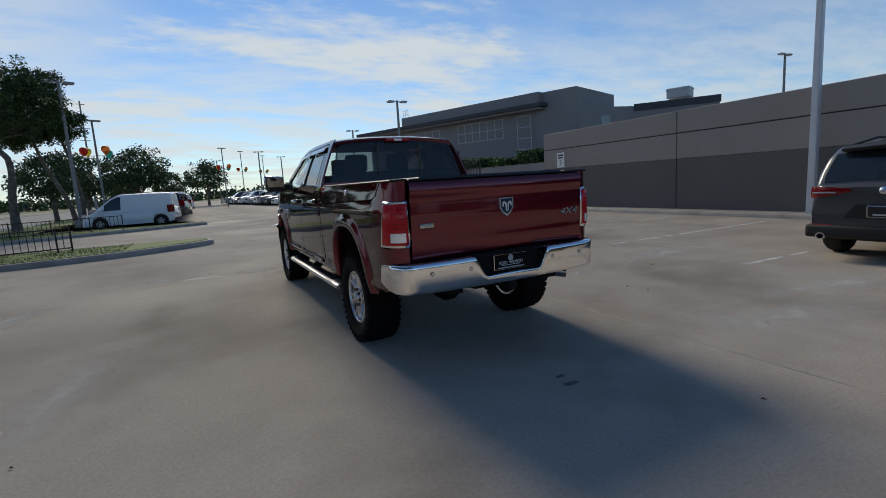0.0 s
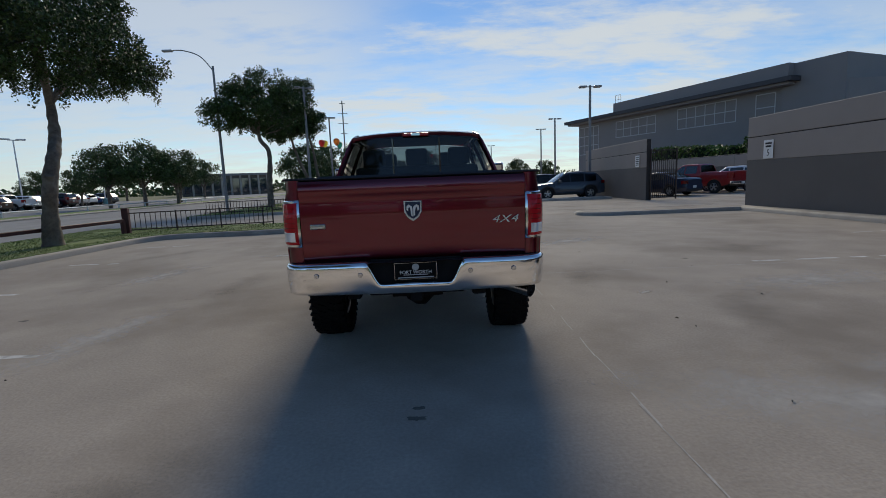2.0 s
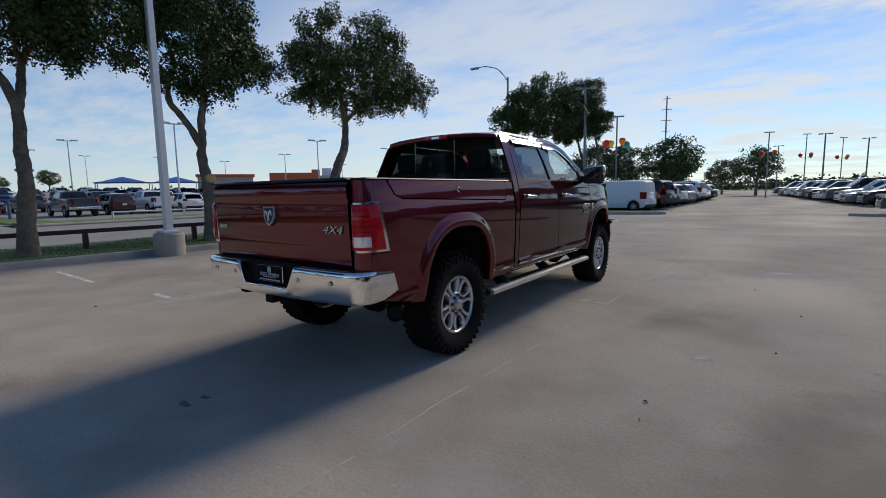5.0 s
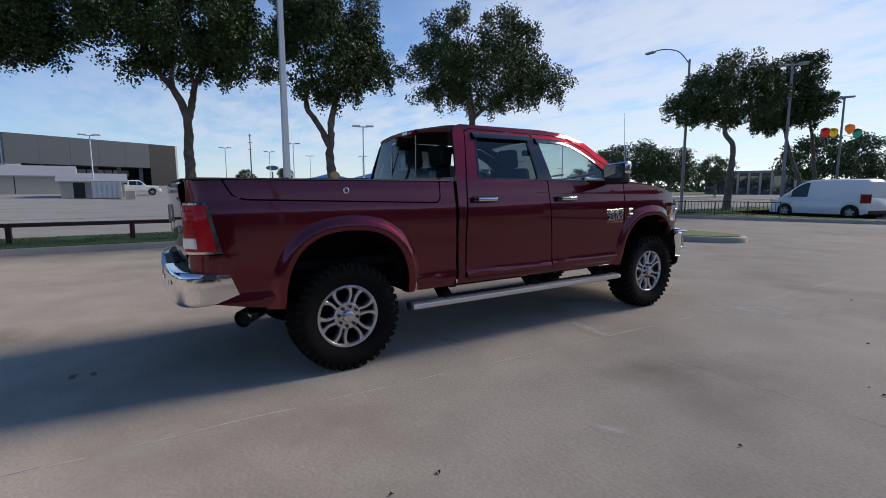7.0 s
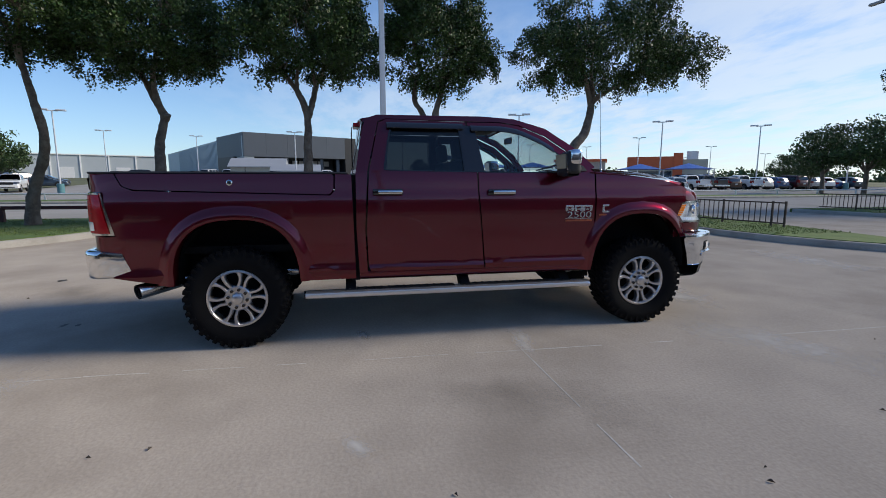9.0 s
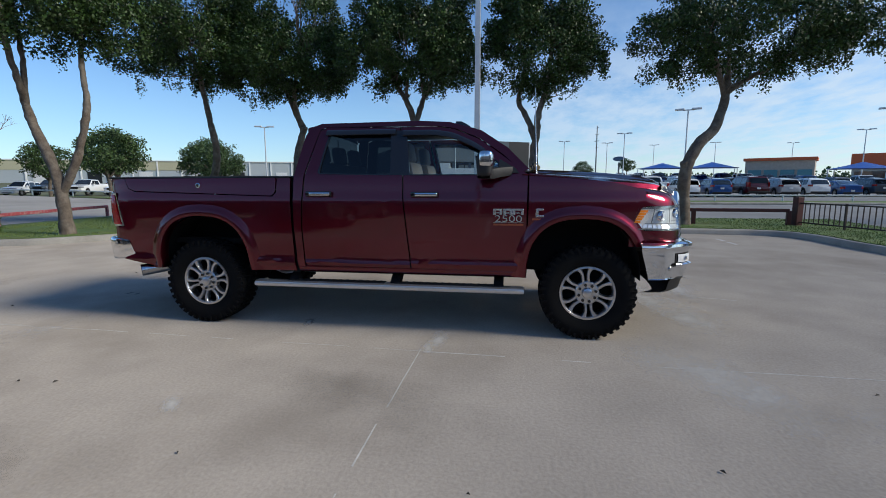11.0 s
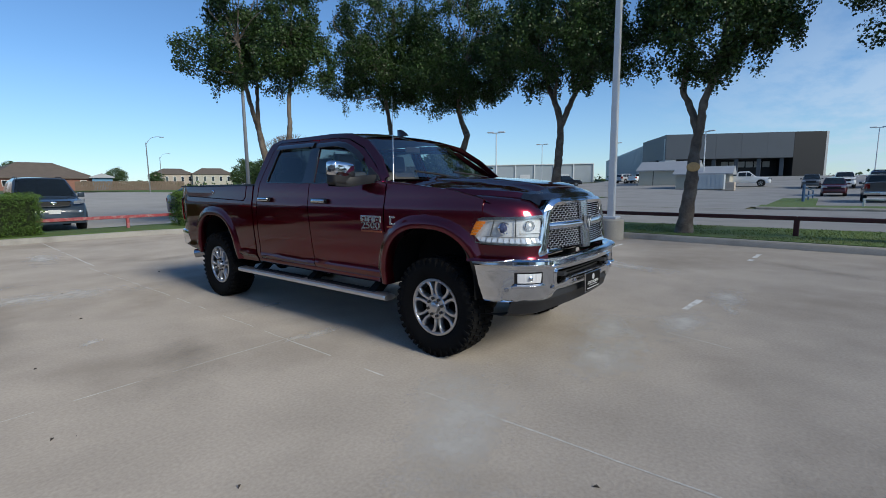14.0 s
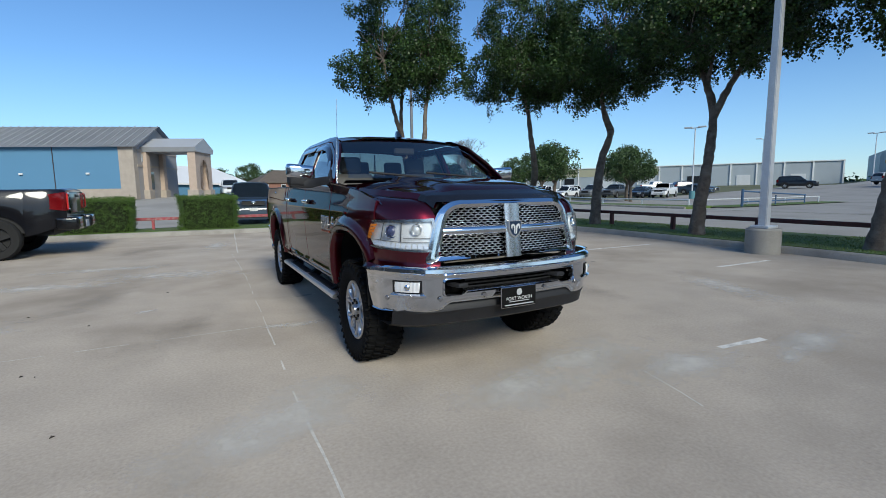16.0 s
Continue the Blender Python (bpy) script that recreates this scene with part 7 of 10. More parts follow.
# towing mirrors
def mirror(s):
    m = Matrix.Translation((s * 1.165, 2.87, 1.565)) @ Matrix.Diagonal((s * 0.86, 1, 1, 1))

    def shell(x0, x1, y0, y1, z0, z1, bev):
        bm = bmesh.new()
        box(bm, x0, x1, y0, y1, z0, z1, bev, seg=3)
        for v in bm.verts:
            v.co.y += 0.025 * (1 - (v.co.x / 0.16) ** 2) if v.co.y > 0 else 0.0
            v.co.z += 0.012 * v.co.x / 0.16
        bmesh.ops.transform(bm, matrix=m, verts=bm.verts[:])
        return bm
    h = part("mirror", shell(-0.14, 0.152, -0.05, 0.06, -0.095, 0.105, 0.035), M_BLACK, TRUCK, "black towing mirror with a chrome cap", 40)
    part("cap", shell(-0.145, 0.165, -0.035, 0.075, -0.018, 0.118, 0.04), M_CHROME, h, "chrome cap", 40)
    bm = bmesh.new()
    box(bm, -0.128, 0.128, -0.003, 0.003, -0.085, 0.085, 0.002)
    bmesh.ops.transform(bm, matrix=m @ Matrix.Translation((0, -0.052, 0.005)) @ Matrix.Rotation(radians(7), 4, "X"), verts=bm.verts[:])
    part("glass", bm, material("mirror_glass", (0.5, 0.52, 0.54), 0.02, metal=1.0), h, "mirror glass")
    bm = bmesh.new()
    sheet(bm, [[(s * x, yc + dy * k, zc + dz * k2) for dy, dz in ((-0.035, -0.05), (0.045, -0.05), (0.055, 0.0), (0.045, 0.045), (-0.035, 0.045), (-0.035, -0.05))] for x, yc, zc, k, k2 in ((0.90, 3.09, 1.535, 1.3, 0.8), (0.97, 3.04, 1.53, 1.2, 0.8), (1.03, 2.97, 1.52, 1.15, 0.85), (1.09, 2.90, 1.505, 1.1, 0.9), (1.17, 2.87, 1.51, 1.3, 0.95), (1.27, 2.87, 1.512, 1.3, 0.9))])
    part("arm", bm, M_BLACK, h, "", 50)
    bm = fill_panel([[(2.99, 1.50), (3.17, 1.515), (3.14, 1.555), (2.995, 1.64)]], lambda y, z: side_x(y, z) + 0.012, 0.2, 0.2, 0.02, s)
    part("sail_panel", bm, M_BLACK, h, "", 40)


mirror(1), mirror(-1)
# aerials
bm = bmesh.new()
ay = 3.33
tube(bm, [(side_x(ay, 1.4) - 0.03, ay, 1.40), (side_x(ay, 1.4) - 0.035, ay, 1.43), (side_x(ay, 1.4) - 0.06, ay - 0.02, 1.95), (side_x(ay, 1.4) - 0.07, ay - 0.03, 2.25)], [0.02, 0.006, 0.003, 0.002], 8)
part("whip_aerial", bm, M_SATIN, TRUCK, "thin whip aerial", 50)
bm = bmesh.new()
rows = []
for t in (0, 0.2, 0.5, 0.8, 1.0):
    w, h = 0.022 * (1 - t) + 0.004, 0.075 * (t ** 0.7)
    rows.append([(x, 2.55 + yy * (1 - 0.65 * t) - 0.05 * t, 2.02 + h) for x, yy in ((0, 0.10), (w, 0.03), (w, -0.05), (0, -0.075), (-w, -0.05), (-w, 0.03), (0, 0.10))])
sheet(bm, rows)
part("roof_aerial", bm, M_GLOSSB, TRUCK, "black fin aerial", 60)


# cabin
def seat(x, y, w, bench=False):
    bm = bmesh.new()
    box(bm, x - w / 2, x + w / 2, y - 0.24, y + 0.28, 0.95, 1.12, 0.05, seg=2)
    st = part("seat", bm, M_SEAT, TRUCK, "grey leather seat", 40)
    bm = bmesh.new()
    box(bm, -w / 2, w / 2, -0.07, 0.07, 0, 0.58, 0.05, seg=2)
    bmesh.ops.transform(bm, matrix=pose(x, y - 0.25, 1.06, 12, 0, 0), verts=bm.verts[:])
    part("backrest", bm, M_SEAT, st, "", 40)
    for hx in ([x] if not bench else [x - 0.5, x, x + 0.5]):
        bm = bmesh.new()
        box(bm, -0.13, 0.13, -0.05, 0.05, 0, 0.2, 0.045, seg=3)
        bmesh.ops.transform(bm, matrix=pose(hx, y - 0.37, 1.63, 8, 0, 0), verts=bm.verts[:])
        part("headrest", bm, M_SEAT, st, "", 40)


seat(0.42, 2.42, 0.52), seat(-0.42, 2.42, 0.52), seat(0.0, 1.50, 1.45, True)
bm = bmesh.new()
sheet(bm, [[(u * 0.80, y + 0.08 * (1 - u * u), z) for u in (-1, -0.5, 0, 0.5, 1)] for y, z in ((2.86, 1.05), (2.83, 1.35), (2.90, 1.44), (3.05, 1.47), (3.2, 1.49))])
part("dashboard", bm, M_DASH, TRUCK, "dark dashboard", 40)
bm = bmesh.new()
ring = [(0.185 * math.cos(a), 0, 0.185 * math.sin(a)) for a in (2 * math.pi * k / 24 for k in range(25))]
tube(bm, ring, 0.016, 8, cap=False)
for a in (0.2, math.pi - 0.2, -math.pi / 2):
    tube(bm, [(0, 0.02, 0), (0.18 * math.cos(a), 0, 0.18 * math.sin(a))], 0.015, 6)
bmesh.ops.transform(bm, matrix=pose(-0.42, 2.72, 1.38, -24, 0, 0), verts=bm.verts[:])
part("steering_wheel", bm, M_DASH, TRUCK, "dark steering wheel", 50)
bm = bmesh.new()
box(bm, -0.12, 0.12, 2.70, 2.72, 1.82, 1.89, 0.012)
part("inside_mirror", bm, M_DASH, TRUCK, "dark inside mirror")
both("door_lining", lambda s: fill_panel([[(1.12, 0.66), (3.17, 0.66), (3.17, 1.49), (1.14, 1.49)]], lambda y, z: 0.90, 1.0, 0.4, 0.0, s), M_SEAT, "grey door lining")
bm = bmesh.new()
sheet(bm, [[(x, y, 1.965) for x in (-0.68, 0, 0.68)] for y in (1.1, 1.8, 2.6)])
part("headliner", bm, M_SEAT, TRUCK)


# ---- parked vehicles ----
M_CARPAINT = material("car_paint", (0.3, 0.3, 0.3), 0.3, metal=0.0, var=0.04, scale=2, fine=40, coat=0.8, spec=0.2, tint=True)
M_CARGLASS = material("car_glass", (0.03, 0.04, 0.045), 0.05, var=0.05, spec=0.8, coat=1.0)
M_CLAD = material("black_cladding", (0.016, 0.016, 0.017), 0.65, var=0.12, fine=120, bump=0.08)
M_TAIL = material("tail_lamp_red", (0.30, 0.008, 0.012), 0.12, coat=1.0)
M_HEADL = material("head_lamp_clear", (0.55, 0.57, 0.6), 0.12, metal=0.3, coat=1.0)
M_TYRE_FAR = material("tyre_rubber_plain", (0.018, 0.018, 0.018), 0.85, var=0.2)
M_RIM_FAR = material("alloy_grey", (0.42, 0.43, 0.44), 0.35, metal=0.7)
M_PLATE = material("plate_white", (0.62, 0.63, 0.62), 0.5)
M_CHROME_FAR = material("bright_trim", (0.72, 0.73, 0.75), 0.18, metal=1.0)


def interp(tab, v):
    if v <= tab[0][0]:
        return tab[0][1]
    for (a, p), (b, q) in zip(tab, tab[1:]):
        if v <= b:
            return p + (q - p) * (v - a) / (b - a)
    return tab[-1][1]


# heading +y, middle of the wheelbase at y = 0; top: line of bonnet, belt and deck; roof: cabin line from tail to windscreen foot
KINDS = {
    "sedan": dict(y=(-2.42, 2.42), hw=0.92, wb=1.40, r=0.33, sill=0.24, ends=(0.30, 0.24), top=((-2.42, 0.95), (-2.3, 1.06), (-1.7, 1.08), (-0.9, 0.97), (0.9, 0.95), (1.6, 0.88), (2.15, 0.76), (2.36, 0.62), (2.42, 0.5)),
                  roof=((-1.85, 1.04), (-0.95, 1.39), (-0.5, 1.45), (0.05, 1.44), (0.95, 0.94)), panes=((-1.0, -0.2), (-0.14, 0.62)), tail=(0.72, 0.92), head=(0.58, 0.72)),
    "suv": dict(y=(-2.32, 2.36), hw=0.94, wb=1.37, r=0.37, sill=0.30, ends=(0.38, 0.28), top=((-2.32, 1.02), (-2.25, 1.1), (-1.0, 1.06), (0.95, 1.05), (1.6, 1.0), (2.1, 0.9), (2.3, 0.74), (2.36, 0.6)),
                roof=((-2.27, 1.08), (-1.95, 1.5), (-1.8, 1.62), (-0.8, 1.7), (0.15, 1.67), (1.05, 1.04)), panes=((-1.75, -1.05), (-0.97, -0.12), (-0.06, 0.72)), tail=(0.95, 1.12), head=(0.76, 0.9), clad=True),
    "bigsuv": dict(y=(-2.6, 2.55), hw=1.0, wb=1.5, r=0.40, sill=0.36, ends=(0.45, 0.34), top=((-2.6, 1.1), (-2.53, 1.2), (1.1, 1.17), (1.9, 1.13), (2.35, 1.06), (2.5, 0.85), (2.55, 0.7)),
                   roof=((-2.54, 1.18), (-2.38, 1.7), (-2.25, 1.83), (-0.8, 1.9), (0.3, 1.87), (1.15, 1.16)), panes=((-2.1, -1.2), (-1.12, -0.15), (-0.08, 0.84)), tail=(0.95, 1.35), head=(0.86, 1.04), clad=True),
    "pickup": dict(y=(-2.95, 2.85), hw=1.0, wb=1.83, r=0.41, sill=0.46, ends=(0.62, 0.42), top=((-2.95, 1.33), (-2.9, 1.36), (-0.9, 1.36), (-0.86, 1.26), (1.15, 1.24), (1.9, 1.2), (2.6, 1.13), (2.78, 0.98), (2.85, 0.8)),
                   roof=((-0.86, 1.25), (-0.72, 1.78), (-0.6, 1.88), (0.35, 1.9), (0.52, 1.88), (1.3, 1.23)), panes=((-0.6, 0.2), (0.27, 1.0)), bed=(-2.84, -0.92), tail=(0.95, 1.28), head=(0.88, 1.07)),
    "van": dict(y=(-2.1, 2.3), hw=0.865, wb=1.45, r=0.31, sill=0.22, ends=(0.3, 0.22), top=((-2.1, 0.92), (-2.05, 1.0), (1.3, 0.98), (1.9, 0.9), (2.18, 0.74), (2.3, 0.55)),
                roof=((-2.07, 0.98), (-2.02, 1.7), (-1.92, 1.8), (-1.0, 1.84), (0.55, 1.82), (0.9, 1.66), (1.75, 0.96)), panes=((0.42, 1.2),), tail=(0.75, 1.15), head=(0.66, 0.84)),
}
CAR_MESHES = {}


def car_meshes(kind):
    """The shared part meshes of one kind of vehicle: (name, mesh, matrix, painted, parent name)."""
    if kind in CAR_MESHES:
        return CAR_MESHES[kind]
    K = KINDS[kind]
    y0, y1 = K["y"]
    hw, wb, r, sill = K["hw"], K["wb"], K["r"], K["sill"]
    R = r + 0.065

    def width(y):
        d = min(y - y0, y1 - y)
        return hw * (0.86 + 0.14 * (1 - (1 - min(1.0, max(0.0, d) / 0.5)) ** 2.6))

    def low(y):
        z = sill + (K["ends"][0] - sill) * sstep(-wb - R, y0, y) + (K["ends"][1] - sill) * sstep(wb + R, y1, y)
        for c in (-wb, wb):
            if abs(y - c) < R:
                z = max(z, r + math.sqrt(R * R - (y - c) ** 2))
        return z

    def top(y):
        return interp(K["top"], y)

    def side(y, f, z):
        """Half width on the flank; f runs from sill to shoulder."""
        return width(y) * (0.962 + 0.04 * math.sin(math.pi * min(1, f * 1.15)) - 0.02 * f * f)
    ys = set()
    n = 28
    for i in range(n + 1):
        ys.add(round(y0 + (y1 - y0) * i / n, 3))
    for c in (-wb, wb):
        for a in range(-10, 11):
            ys.add(round(c + R * math.sin(a * math.pi / 20) * 0.9999, 4))
    for e, s in ((y0, 1), (y1, -1)):
        for d in (0.03, 0.08, 0.16, 0.28):
            ys.add(round(e + s * d, 3))
    if "bed" in K:
        ys |= {K["bed"][0] - 0.01, K["bed"][0], K["bed"][1], K["bed"][1] + 0.02}
    ys = sorted(ys)
    rows = []
    for y in ys:
        zl, zt = low(y), top(y)
        zl = min(zl, zt - 0.1)
        h = zt - 0.07 - zl
        half = [(side(y, f, 0), y, zl + h * f) for f in (0, 0.25, 0.5, 0.75, 1.0)]
        w = half[-1][0]
        inner = zt - 0.45 if "bed" in K and K["bed"][0] <= y <= K["bed"][1] else None
        half += [(w - 0.025, y, zt - 0.02), (w - 0.075, y, zt)]
        half += [(w - 0.08, y, inner), (0, y, inner)] if inner else [(w * 0.55, y, zt + 0.022), (0, y, zt + 0.03)]
        rows.append(half + [(-p[0], p[1], p[2]) for p in half[-2::-1]])
    bm = bmesh.new()
    vs = sheet(bm, rows)
    bm.faces.new(vs[0]), bm.faces.new(vs[-1][::-1])
    out = [["body", mesh_of(bm, "body", M_CARPAINT, 38), None, True, ""]]
    # underside
    bm = bmesh.new()
    box(bm, -hw * 0.8, hw * 0.8, y0 + 0.25, y1 - 0.25, sill - 0.02, sill + 0.3)
    for c in (-wb, wb):
        box(bm, -hw * 0.9, hw * 0.9, c - R, c + R, r + 0.1, r + R + 0.02)
    out.append(["underbody", mesh_of(bm, "underbody", M_CLAD), None, False, ""])
    # cabin
    roof = K["roof"]
    cy0, cy1 = roof[0][0], roof[-1][0]

    def ctop(y):
        return interp(roof, y)

    def cside(y, z):
        base = top(y) - 0.02
        return width(y) - 0.05 - 0.27 * (0.75 if kind == "van" else 1.0) * max(0.0, z - base) - 0.05 * max(0, z - base) ** 2
    cys = sorted({round(cy0 + (cy1 - cy0) * i / 22, 3) for i in range(23)} | {a for a, _ in roof})
    rows = []
    for y in cys:
        zt, b = ctop(y), top(y) - 0.05
        zt = max(zt, b + 0.03)
        half = [(cside(y, b + (zt - 0.05 - b) * f), y, b + max(0, zt - 0.05 - b) * f) for f in (0, 0.5, 1)]
        w = half[-1][0]
        half += [(w - 0.05, y, zt - 0.012), (w - 0.13, y, zt), (w * 0.5, y, zt + 0.02), (0, y, zt + 0.028)]
        rows.append(half + [(-p[0], p[1], p[2]) for p in half[-2::-1]])
    bm = bmesh.new()
    vs = sheet(bm, rows)
    bm.faces.new(vs[0]), bm.faces.new(vs[-1][::-1])
    out.append(["cabin", mesh_of(bm, "cabin", M_CARPAINT, 38), None, True, ""])

    def screen(a, b, name, inset, lift=0.008):
        rows = []
        for i in range(7):
            y = a + (b - a) * i / 6
            zt = ctop(y)
            w = cside(y, zt - 0.05) - inset
            rows.append([(w * u, y + (lift if name == "windscreen" else -lift), zt + lift + 0.028 - 0.03 * abs(u) ** 2.5) for u in (-1, -0.7, -0.35, 0, 0.35, 0.7, 1)])
        bm = bmesh.new()
        sheet(bm, rows)
        bmesh.ops.solidify(bm, geom=bm.faces[:], thickness=-0.006)
        out.append([name, mesh_of(bm, name, M_CARGLASS, 40), None, False, ""])
    ws = roof[-2][0] if kind != "van" else roof[-2][0]
    screen(ws + 0.06, cy1 - 0.05, "windscreen", 0.07)
    rs = roof[1][0] if kind in ("suv", "bigsuv", "pickup", "van") else roof[1][0]
    if kind != "van":
        screen(cy0 + (0.06 if kind == "sedan" else 0.02), rs, "rear_window", 0.10 if kind != "pickup" else 0.16)
    for a, b in K["panes"]:
        for s in (-1, 1):
            rows = []
            for i in range(6):
                y = a + (b - a) * i / 5
                b0 = top(y) + 0.03
                t0 = max(b0 + 0.03, ctop(y) - 0.115)
                rows.append([(s * (cside(y, z) + 0.007), y, z) for z in (b0, (b0 + t0) / 2, t0)])
            bm = bmesh.new()
            sheet(bm, rows)
            bmesh.ops.solidify(bm, geom=bm.faces[:], thickness=0.006)
            out.append(["side_window", mesh_of(bm, "side_window", M_CARGLASS, 40), None, False, ""])
    # lamps, grille, bumpers, plates
    for s in (-1, 1):
        for nm, mat, (z0, z1), e, d in (("tail_lamp", M_TAIL, K["tail"], y0, 1), ("headlamp", M_HEADL, K["head"], y1, -1)):
            bm = bmesh.new()
            rows = []
            tall = z1 - z0
            for u in ((0.70, 0.8, 0.88, 0.95, 1.0) if nm == "tail_lamp" else (0.52, 0.65, 0.8, 0.92, 1.0)):
                w = 0.86 * hw * 1.0
                if u < 0.86:
                    x, y = u * hw, e - d * 0.014
                else:
                    y = e + d * (0.02 + 0.26 * ((u - 0.86) / 0.14))
                    x = side(y, 0.6, 0) + 0.012
                k = 0.0 if nm == "tail_lamp" else 0.06 * (u - 0.52)
                rows.append([(s * x, y, z0 + k), (s * x, y - d * 0.006, (z0 + z1) / 2), (s * x, y, z1 + k)])
            sheet(bm, rows)
            bmesh.ops.solidify(bm, geom=bm.faces[:], thickness=0.02)
            out.append([nm, mesh_of(bm, nm, mat, 50), None, False, ""])
        bm = bmesh.new()
        my = cy1 - 0.45
        box(bm, s * (hw + 0.0), s * (hw + 0.19), my - 0.09, my + 0.09, top(my) + 0.0, top(my) + 0.16, 0.035, seg=2)
        box(bm, s * (hw - 0.1), s * (hw + 0.04), my - 0.03, my + 0.03, top(my) + 0.0, top(my) + 0.05)
        out.append(["door_mirror", mesh_of(bm, "door_mirror", M_CARPAINT, 40), None, True, ""])
        for dy in ((0.0, 0.9) if kind not in ("van",) else (0.5,)):
            y = K["panes"][-1][0] + 0.1 - (dy if kind != "van" else 0)
            bm = bmesh.new()
            z = top(y) - 0.14
            x = side(y, 0.9, 0)
            box(bm, s * (x - 0.01), s * (x + 0.03), y - 0.1, y + 0.1, z - 0.012, z + 0.018, 0.008)
            out.append(["door_handle", mesh_of(bm, "door_handle", M_CARPAINT), None, True, ""])
    zh = K["head"]
    bm = bmesh.new()
    box(bm, -hw * 0.5, hw * 0.5, y1 - 0.1, y1 + 0.012, zh[0] - 0.1, zh[1] - 0.02, 0.02)
    for k in range(4):
        z = zh[0] - 0.07 + k * (zh[1] - zh[0] + 0.02) / 4
        box(bm, -hw * 0.47, hw * 0.47, y1 + 0.008, y1 + 0.024, z, z + 0.012)
    out.append(["grille", mesh_of(bm, "grille", M_CLAD), None, False, ""])
    bm = bmesh.new()
    box(bm, -hw * 0.6, hw * 0.6, y1 - 0.1, y1 + 0.01, K["ends"][1] + 0.04, K["ends"][1] + 0.14, 0.02)
    out.append(["lower_intake", mesh_of(bm, "lower_intake", M_CLAD), None, False, ""])
    bm = bmesh.new()
    e0 = K["ends"][0]
    if kind == "pickup":
        box(bm, -hw * 0.96, hw * 0.96, y0 - 0.13, y0 + 0.12, e0 - 0.06, e0 + 0.14, 0.03, seg=2)
        out.append(["rear_bumper", mesh_of(bm, "rear_bumper", M_CHROME_FAR, 40), None, False, ""])
        pz, py = e0 + 0.02, y0 - 0.14
    else:
        box(bm, -hw * 0.84, hw * 0.84, y0 - 0.012, y0 + 0.2, e0 - 0.03, e0 + 0.13, 0.03, seg=2)
        out.append(["rear_valance", mesh_of(bm, "rear_valance", M_CLAD, 40), None, False, ""])
        pz, py = (K["tail"][0] - 0.14 if kind != "sedan" else 0.55), y0 - 0.012
    bm = bmesh.new()
    box(bm, -0.155, 0.155, py - 0.012, py + 0.004, pz - 0.075, pz + 0.075, 0.004)
    out.append(["licence_plate", mesh_of(bm, "licence_plate", M_PLATE), None, False, ""])
    if K.get("clad"):
        for s in (-1, 1):
            for c in (-wb, wb):
                bm = bmesh.new()
                rows = []
                for a in range(-9, 10):
                    q = a * math.pi / 18 * 0.98
                    rows.append([(s * (side(min(y1, max(y0, c + R * math.sin(q))), 0.3, 0) + 0.016), c + rr * math.sin(q), r + rr * math.cos(q)) for rr in (R - 0.015, R + 0.06)])
                sheet(bm, rows)
                bmesh.ops.solidify(bm, geom=bm.faces[:], thickness=0.03)
                out.append(["arch_trim", mesh_of(bm, "arch_trim", M_CLAD, 40), None, False, ""])
            bm = bmesh.new()
            box(bm, s * (hw * 0.93), s * (hw * 0.99), -wb + R, wb - R, sill - 0.02, sill + 0.13, 0.02)
            out.append(["sill_trim", mesh_of(bm, "sill_trim", M_CLAD), None, False, ""])
            bm = bmesh.new()
            x = cside(-0.6, ctop(-0.6) - 0.05) - 0.1
            tube(bm, [(s * x, roof[2][0] + 0.1, ctop(roof[2][0] + 0.1) + 0.0), (s * x, -0.9, ctop(-0.9) + 0.045), (s * x, 0.0, ctop(0) + 0.03), (s * x, 0.15, ctop(0.1) - 0.01)], 0.016, 8)
            out.append(["roof_rail", mesh_of(bm, "roof_rail", M_CLAD, 40), None, False, ""])
    # wheels
    for s in (-1, 1):
        for c in (-wb, wb):
            m = Matrix.Translation((s * (hw - 0.11), c, r)) @ Matrix.Diagonal((s, 1, 1, 1))
            key = ("wheel", round(r, 2))
            if key not in CAR_MESHES:
                bm = bmesh.new()
                lathe(bm, ((r * 0.62, -0.11), (r * 0.92, -0.115), (r * 0.985, -0.085), (r, -0.04), (r, 0.04), (r * 0.985, 0.085), (r * 0.92, 0.115), (r * 0.62, 0.1)), 18, axis="x", close=True)
                ty = mesh_of(bm, "tyre", M_TYRE_FAR, 40)
                bm = bmesh.new()
                lathe(bm, ((r * 0.6, 0.03), (r * 0.635, 0.09), (r * 0.6, 0.1), (r * 0.57, 0.06), (r * 0.55, -0.04)), 18, axis="x")
                for k in range(5):
                    rot = Matrix.Rotation(k * 2 * math.pi / 5, 4, "X")
                    box(bm, 0.05, 0.085, -0.042, 0.042, r * 0.1, r * 0.6, m=rot)
                lathe(bm, ((0.001, 0.1), (r * 0.12, 0.098), (r * 0.16, 0.08), (r * 0.16, 0.04)), 14, axis="x")
                CAR_MESHES[key] = (ty, mesh_of(bm, "rim", M_RIM_FAR, 40))
                bm = bmesh.new()
                lathe(bm, ((0.001, 0.01), (r * 0.56, 0.01), (r * 0.56, 0.0), (0.001, 0.0)), 20, axis="x")
                CAR_MESHES[key] += (mesh_of(bm, "brake_disc", M_CLAD),)
            ty, rim, disc = CAR_MESHES[key]
            out += [["tyre", ty, m, False, ""], ["rim", rim, None, False, "tyre"], ["brake_disc", disc, None, False, "tyre"]]
    CAR_MESHES[kind] = out
    return out


